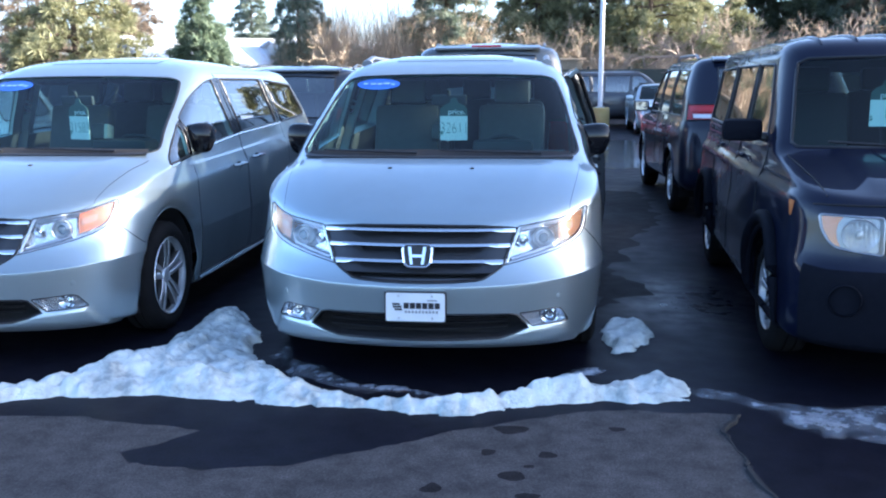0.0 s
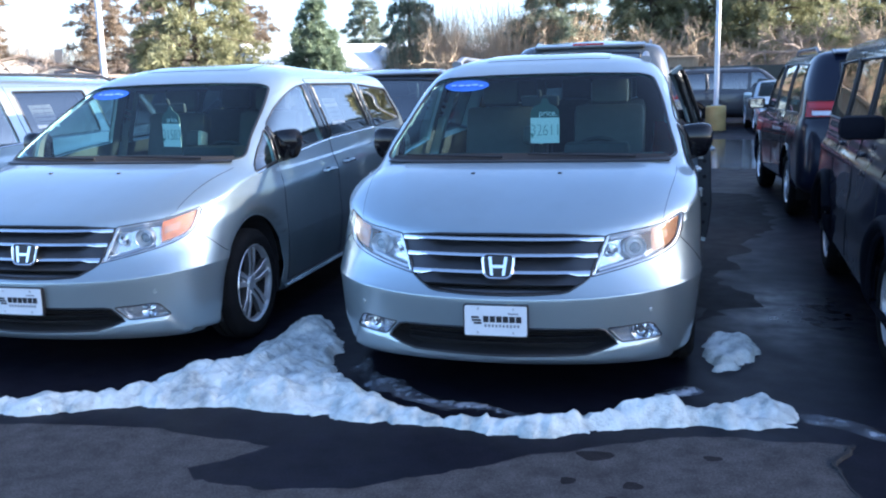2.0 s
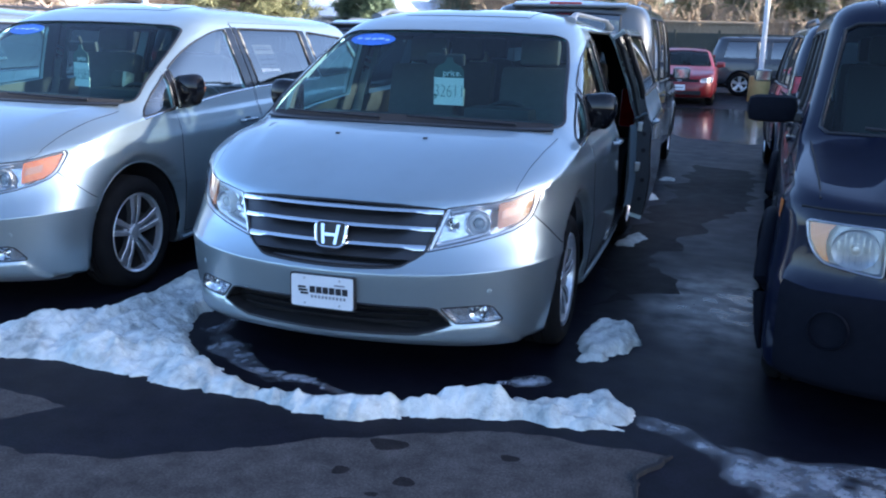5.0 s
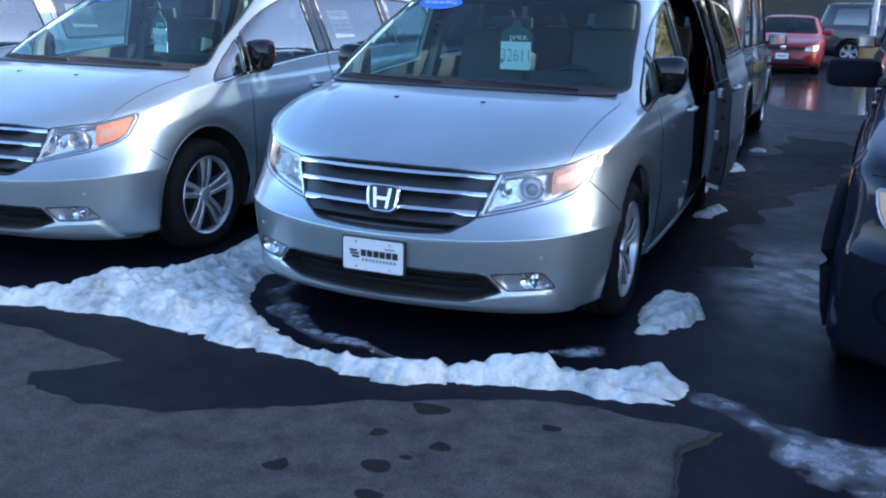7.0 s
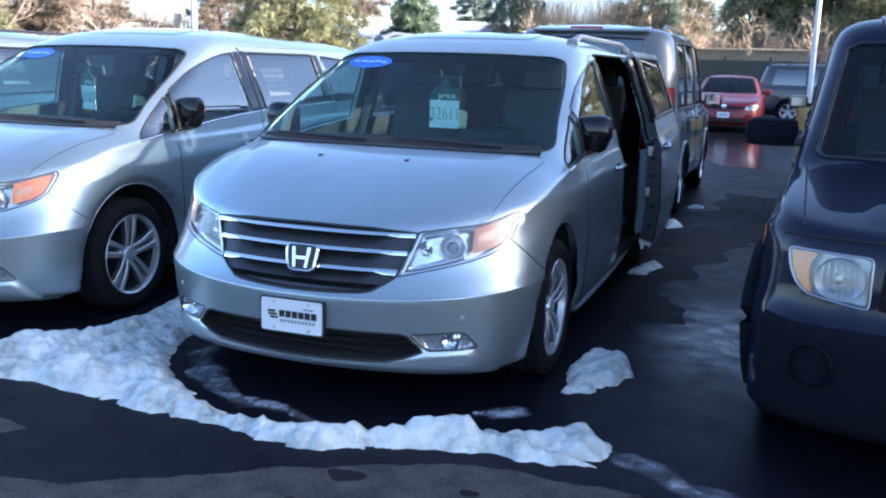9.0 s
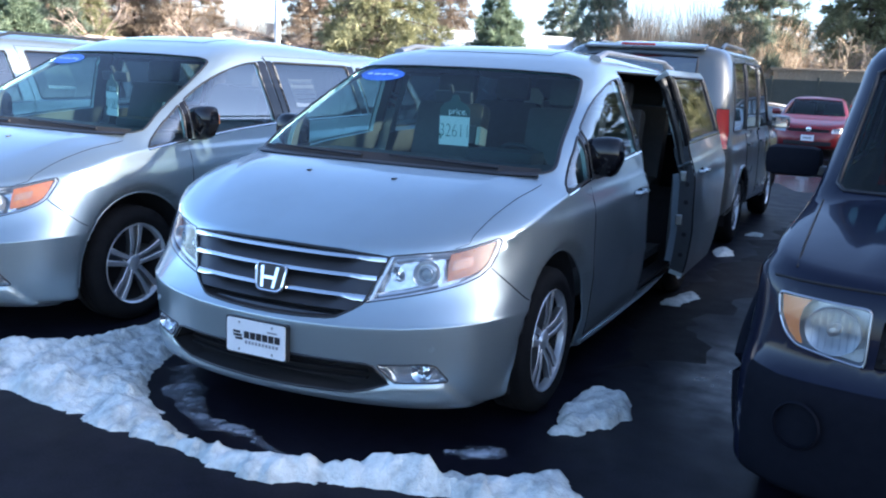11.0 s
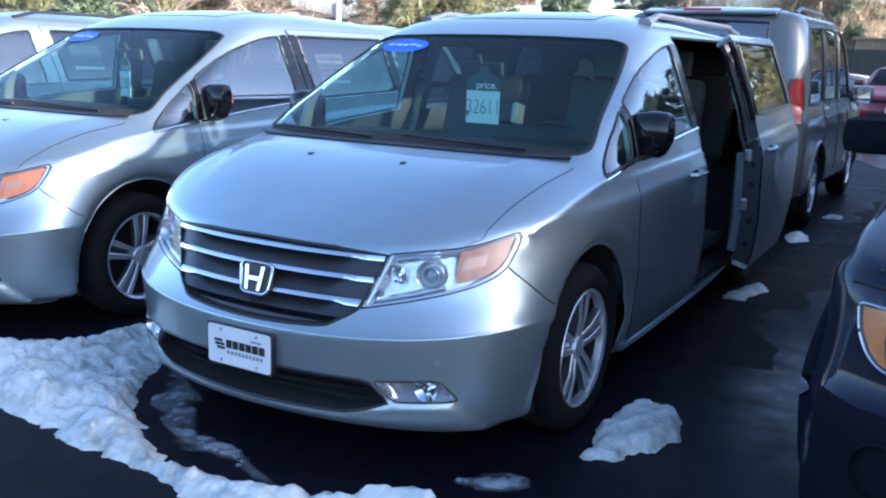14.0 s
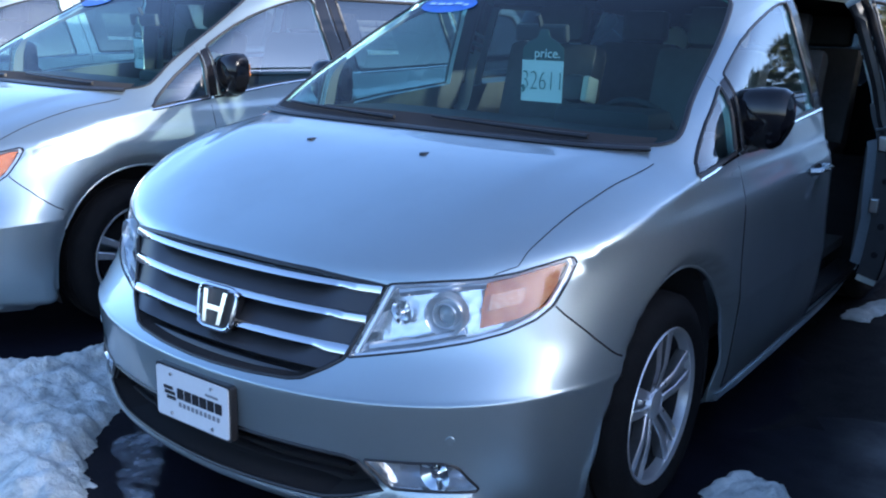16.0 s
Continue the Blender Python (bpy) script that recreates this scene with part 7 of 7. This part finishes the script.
def bare_tree(name, label, h, seed, mat, spread=0.55, depth=6):
    """A leafless tree: trunk that forks again and again down to fine twigs."""
    rng = np.random.default_rng(seed)
    tree = new(name)
    tagged(tree, label, "tree")
    wood, fine = bmesh.new(), bmesh.new()

    def grow(p, d, L, rad, k):
        q = p + d * L
        m = (p + q) / 2 + rng.normal(0, 0.05 * L, 3)
        tube([tuple(p), tuple(m), tuple(q)], lambda t: rad * (1 - 0.35 * t), 6 if k > 3 else 3, wood if k > 3 else fine)
        if k == 0:
            return
        for _ in range(3 if k < 4 or rng.random() < 0.5 else 2):
            e = d + rng.normal(0, spread, 3)
            e[2] += 0.12
            e /= np.linalg.norm(e)
            grow(m + (q - m) * (0.3 + 0.7 * rng.random()), e, L * (0.62 + 0.2 * rng.random()), rad * 0.6, k - 1)

    grow(np.zeros(3), np.array((0.03, 0, 1.0)), h * 0.28, 0.025 * h, depth)
    part("trunk", wood, mat, tree, smooth=True)
    tagged(part("twig_work", fine, mat, tree), kind="stuff")
    return tree


def thicket(name, label, length, depth, h, count, mat, seed):
    """A bank of upright leafless shoots."""
    rng = np.random.default_rng(seed)
    n = count
    B = np.stack([(rng.random(n) - 0.5) * length, (rng.random(n) - 0.5) * depth, np.zeros(n)], 1)
    hump = 0.6 + 0.5 * np.abs(np.sin(B[:, 0] * 0.9 + seed)) * (1 - (2 * B[:, 0] / length) ** 4)
    H = h * hump * (0.5 + 0.6 * rng.random(n))
    lean = rng.normal(0, 0.26, (n, 2))
    V, F = [], []
    segs = 4
    for s in range(segs + 1):
        t = s / segs
        c = B + np.stack([lean[:, 0] * H * t**1.4, lean[:, 1] * H * t**1.4, H * t], 1) + rng.normal(0, 0.07, (n, 3)) * t
        w = (0.012 * (1 - 0.8 * t))
        a = rng.random(n) * 0 + np.arctan2(lean[:, 1], lean[:, 0]) + 1.57
        o = np.stack([np.cos(a) * w, np.sin(a) * w, 0 * a], 1)
        V.append(np.stack([c - o, c + o], 1))
    V = np.stack(V, 1).reshape(-1, 3)
    for s in range(segs):
        b = np.arange(n) * 2 * (segs + 1) + 2 * s
        F.append(np.stack([b, b + 1, b + 3, b + 2], 1))
    return tagged(mesh_object(name, V, np.concatenate(F), mat, smooth=False), label, "bushes", kind="stuff")


def polar(az, dist):
    return 0.6 + dist * math.sin(radians(az)), -4.4 + dist * math.cos(radians(az))


def stand(tree, az, dist, turn=0.0, scale=1.0):
    x, y = polar(az, dist)
    tree.matrix_basis = pose(x, y, 0, 0, 0, turn) @ Matrix.Diagonal((scale, scale, scale, 1))
    return tree


def again(tree, az, dist, turn, scale=1.0):
    x, y = polar(az, dist)
    c = copy_thing(tree, Matrix())
    c.matrix_basis = pose(x, y, 0, 0, 0, turn) @ Matrix.Diagonal((scale, scale, scale, 1))
    return c


gold = conifer("pine_tree", "tall sunlit pine with yellow-green needles", 11, 4.2, pine_gold, 5, 0.10, 0.6, 46, 18)
stand(gold, -27.6, 46)
spruce = conifer("spruce_tree", "small green spruce behind the lot", 6.2, 2.2, pine_green, 8, 0.06, 0.8, 34, 20)
stand(spruce, -20.6, 48)
fir = conifer("fir_tree", "dark green fir with dense needles", 12, 3.6, pine_dark, 13, 0.05, 0.75, 44, 22)
stand(fir, -14.8, 52)
fir.scale = (0.62, 0.62, 0.95)
again(fir, -17.6, 72, 80, 0.8)
dark_pine = conifer("pine_tree", "dark broad pine with a bare lower trunk", 10.5, 3.1, pine_dark, 17, 0.26, 0.42, 44, 16, 0.10)
stand(dark_pine, -5.7, 51)
again(gold, 1.0, 58, 100, 1.15)
again(gold, 6.6, 54, 30, 1.1)
again(fir, 17.2, 66, 40, 0.95)
again(gold, -53.5, 52, 60, 1.0)
again(fir, -57, 55, 10, 0.9)
again(spruce, -48.6, 46, 90, 0.9)
again(fir, -47.5, 60, 10, 0.8)
# darker copy of the pine needles: the unlit, backlit side put into the colour
pine_painted_shade = needles("shade_pine_needles", (0.03, 0.045, 0.025), (0.08, 0.10, 0.055))
shade_pine = conifer("pine_tree", "pine in the row beside the lot, needles painted dark as if backlit", 11, 4.2, pine_painted_shade, 5, 0.10, 0.6, 46, 18)
stand(shade_pine, 31, 66, 10)
for i, (az, dist, sc) in enumerate(((12.4, 68, 1.15), (14.6, 66, 1.05), (17.8, 72, 1.15), (22.5, 66, 1.05), (26.4, 68, 1.1), (35, 66, 1.05))):
    again(shade_pine, az, dist, 37 * i, sc)
# the line of trees beside the lot, out of view, that shades it and that the side windows mirror
for i in range(8, 23):
    x, y, sc = 33 + 2.5 * math.sin(2.4 * i), -45 + 3.6 * i, 0.80 + 0.04 * math.sin(1.7 * i)
    c = copy_thing(shade_pine, Matrix())
    c.matrix_basis = pose(x, y, 0, 0, 0, 67 * i) @ Matrix.Diagonal((sc * 1.25, sc * 1.25, min(sc, 0.785) * 1.13 if i % 3 else min(sc, 0.785) * 1.115, 1))
# three more unseen rows, added at set heights to block the low sun
for i in range(13):
    c = copy_thing(shade_pine, Matrix())
    c.matrix_basis = pose(30.0 + 0.5 * math.sin(7 * i), -7 + 1.9 * i, 0, 0, 0, 29 * i) @ Matrix.Diagonal((0.9, 0.9, 0.805 + 0.01 * math.sin(3 * i), 1))
for i in range(15):
    c = copy_thing(shade_pine, Matrix())
    c.matrix_basis = pose(35.5 + 0.9 * math.sin(5 * i), -12 + 2.5 * i, 0, 0, 0, 41 * i) @ Matrix.Diagonal((1.15, 1.15, 0.912 + 0.015 * math.sin(3 * i), 1))
for i in range(15):
    c = copy_thing(shade_pine, Matrix())
    c.matrix_basis = pose(39.5 + 0.6 * math.sin(4 * i), -9 + 2.1 * i, 0, 0, 0, 57 * i) @ Matrix.Diagonal((1.2, 1.2, 1.03 + 0.015 * math.sin(5 * i), 1))
rust = needles("dry_leaves", (0.20, 0.155, 0.115), (0.36, 0.285, 0.21))
beech = conifer("brown_tree", "round-topped tree with dry brown leaves", 9, 3.4, rust, 29, 0.16, 0.42, 30, 16, 0.05)
stand(beech, -51.5, 66)
for i, (az, dist, sc) in enumerate(((-56.5, 68, 1.0), (-47, 70, 1.1), (-43.2, 72, 0.95), (-40, 70, 1.1), (-33, 74, 1.0), (-30, 66, 0.9), (-24.5, 72, 0.9), (2, 74, 0.8), (19, 66, 0.9))):
    again(beech, az, dist, 71 * i, sc)
oak = bare_tree("bare_tree", "leafless tree with spreading brown limbs", 9, 3, twig_grey)
stand(oak, -35.5, 44)
again(oak, -44.8, 46, 120, 1.0)
again(oak, -39.5, 58, 210, 1.1)
again(oak, 12.6, 60, 60, 1.1)
again(oak, 15.0, 52, 80, 1.15)
again(oak, 11.2, 50, 10, 1.1)
again(oak, -31.2, 56, 300, 1.0)
again(oak, -50.5, 58, 20, 1.2)
thicket("willow_bushes", "orange leafless willow shoots behind the lot", 12, 4, 5.6, 11000, twig_orange, 4).location = (*polar(-9.6, 52), 0)
thicket("willow_bushes", "tan leafless brush along the fence", 18, 3, 3.6, 9000, twig_orange, 6).location = (*polar(4.5, 53), 0)
thicket("willow_bushes", "brown leafless brush behind the wire fence", 30, 6, 8.5, 9000, twig_tan, 9).location = (*polar(-46, 80), 0)
thicket("willow_bushes", "orange leafless brush under the pines", 20, 3, 2.8, 8000, twig_tan, 12).location = (*polar(13, 50), 0)

twig_pale = varied("twig_pale", (0.34, 0.26, 0.18), (0.50, 0.40, 0.29), 0.9, 2)
shrub = bare_tree("bare_shrub", "pale tan leafless shrub behind the board fence", 7.0, 17, twig_pale, 0.75, 6)
stand(shrub, -8.6, 50)
for i, (az, dist, sc) in enumerate(((-6.6, 52, 1.1), (-5.2, 49, 0.9), (-1.6, 50, 0.95), (0.2, 52, 1.1), (3.0, 51, 0.8), (9.0, 52, 0.9), (14.6, 50, 1.0), (16.8, 52, 1.2), (20.0, 50, 0.9), (-11.5, 52, 1.0), (-12.6, 50, 0.95), (-10.2, 51, 1.1), (-9.4, 53, 1.15), (-7.6, 51, 1.0), (-3.2, 50, 1.0), (1.6, 50, 0.95), (4.8, 50, 0.9), (10.8, 51, 1.05), (12.8, 52, 1.15))):
    again(shrub, az, dist, 83 * i, sc)

# brush and trees that fill the far side
fill = 0
for az, dist, sc, kind in ((3.6, 56, 1.2, "gold"), (9.4, 58, 1.15, "gold"), (-0.2, 56, 1.05, "gold"), (-13.4, 60, 1.0, "oak"), (-10.4, 57, 1.0, "oak"), (-8.2, 60, 1.15, "oak"), (-2.6, 58, 1.1, "oak"), (-1.0, 54, 0.95, "oak"), (0.8, 62, 1.2, "oak"), (5.2, 60, 1.2, "oak"), (8.4, 58, 1.2, "oak"), (11.2, 56, 1.15, "oak"), (12.6, 54, 1.1, "oak"),
                           (13.4, 64, 1.3, "oak"), (15.6, 67, 1.05, "fir"), (18.8, 68, 1.1, "fir"), (20.8, 66, 1.15, "fir"), (-29.4, 62, 1.0, "oak"), (-37.2, 50, 1.0, "oak"), (-22.6, 70, 0.7, "oak"), (-60, 58, 1.0, "fir"), (-55.5, 60, 0.9, "oak"), (-52, 62, 1.0, "oak"), (-46.3, 66, 0.9, "gold"), (-42, 64, 1.1, "oak"), (-37.5, 66, 1.0, "oak"), (-33.5, 70, 1.0, "oak"),
                           (-12.2, 66, 0.7, "oak"), (2.2, 68, 1.0, "oak"), (4.0, 52, 1.1, "oak"), (9.6, 50, 1.1, "oak"), (13.8, 62, 1.0, "oak"), (19.5, 56, 1.1, "oak"), (25.5, 56, 1.1, "oak"), (28, 60, 1.0, "oak")):
    fill += 1
    again({"fir": fir, "oak": oak, "gold": gold}[kind], az, dist, 53 * fill, sc)
thicket("willow_bushes", "brown leafless brush beyond the houses", 46, 6, 7.5, 12000, twig_tan, 15).location = (*polar(-36, 82), 0)
thicket("willow_bushes", "brown leafless brush behind the far cars", 40, 5, 3.6, 6000, twig_grey, 16).location = (*polar(8, 76), 0)
thicket("willow_bushes", "orange leafless brush behind the pines", 34, 6, 7.0, 9000, twig_tan, 18).location = (*polar(-14, 80), 0)
snow_heap("snow_patch", "old snow lying by the wire fence", [(-30, 37), (-24, 36.6), (-16, 37.2), (-9, 37.0), (-9, 38.5), (-20, 38.8), (-30, 38.4)], 0.25, snow, 77, 0.15, 0.3, 0.6, 0.4)
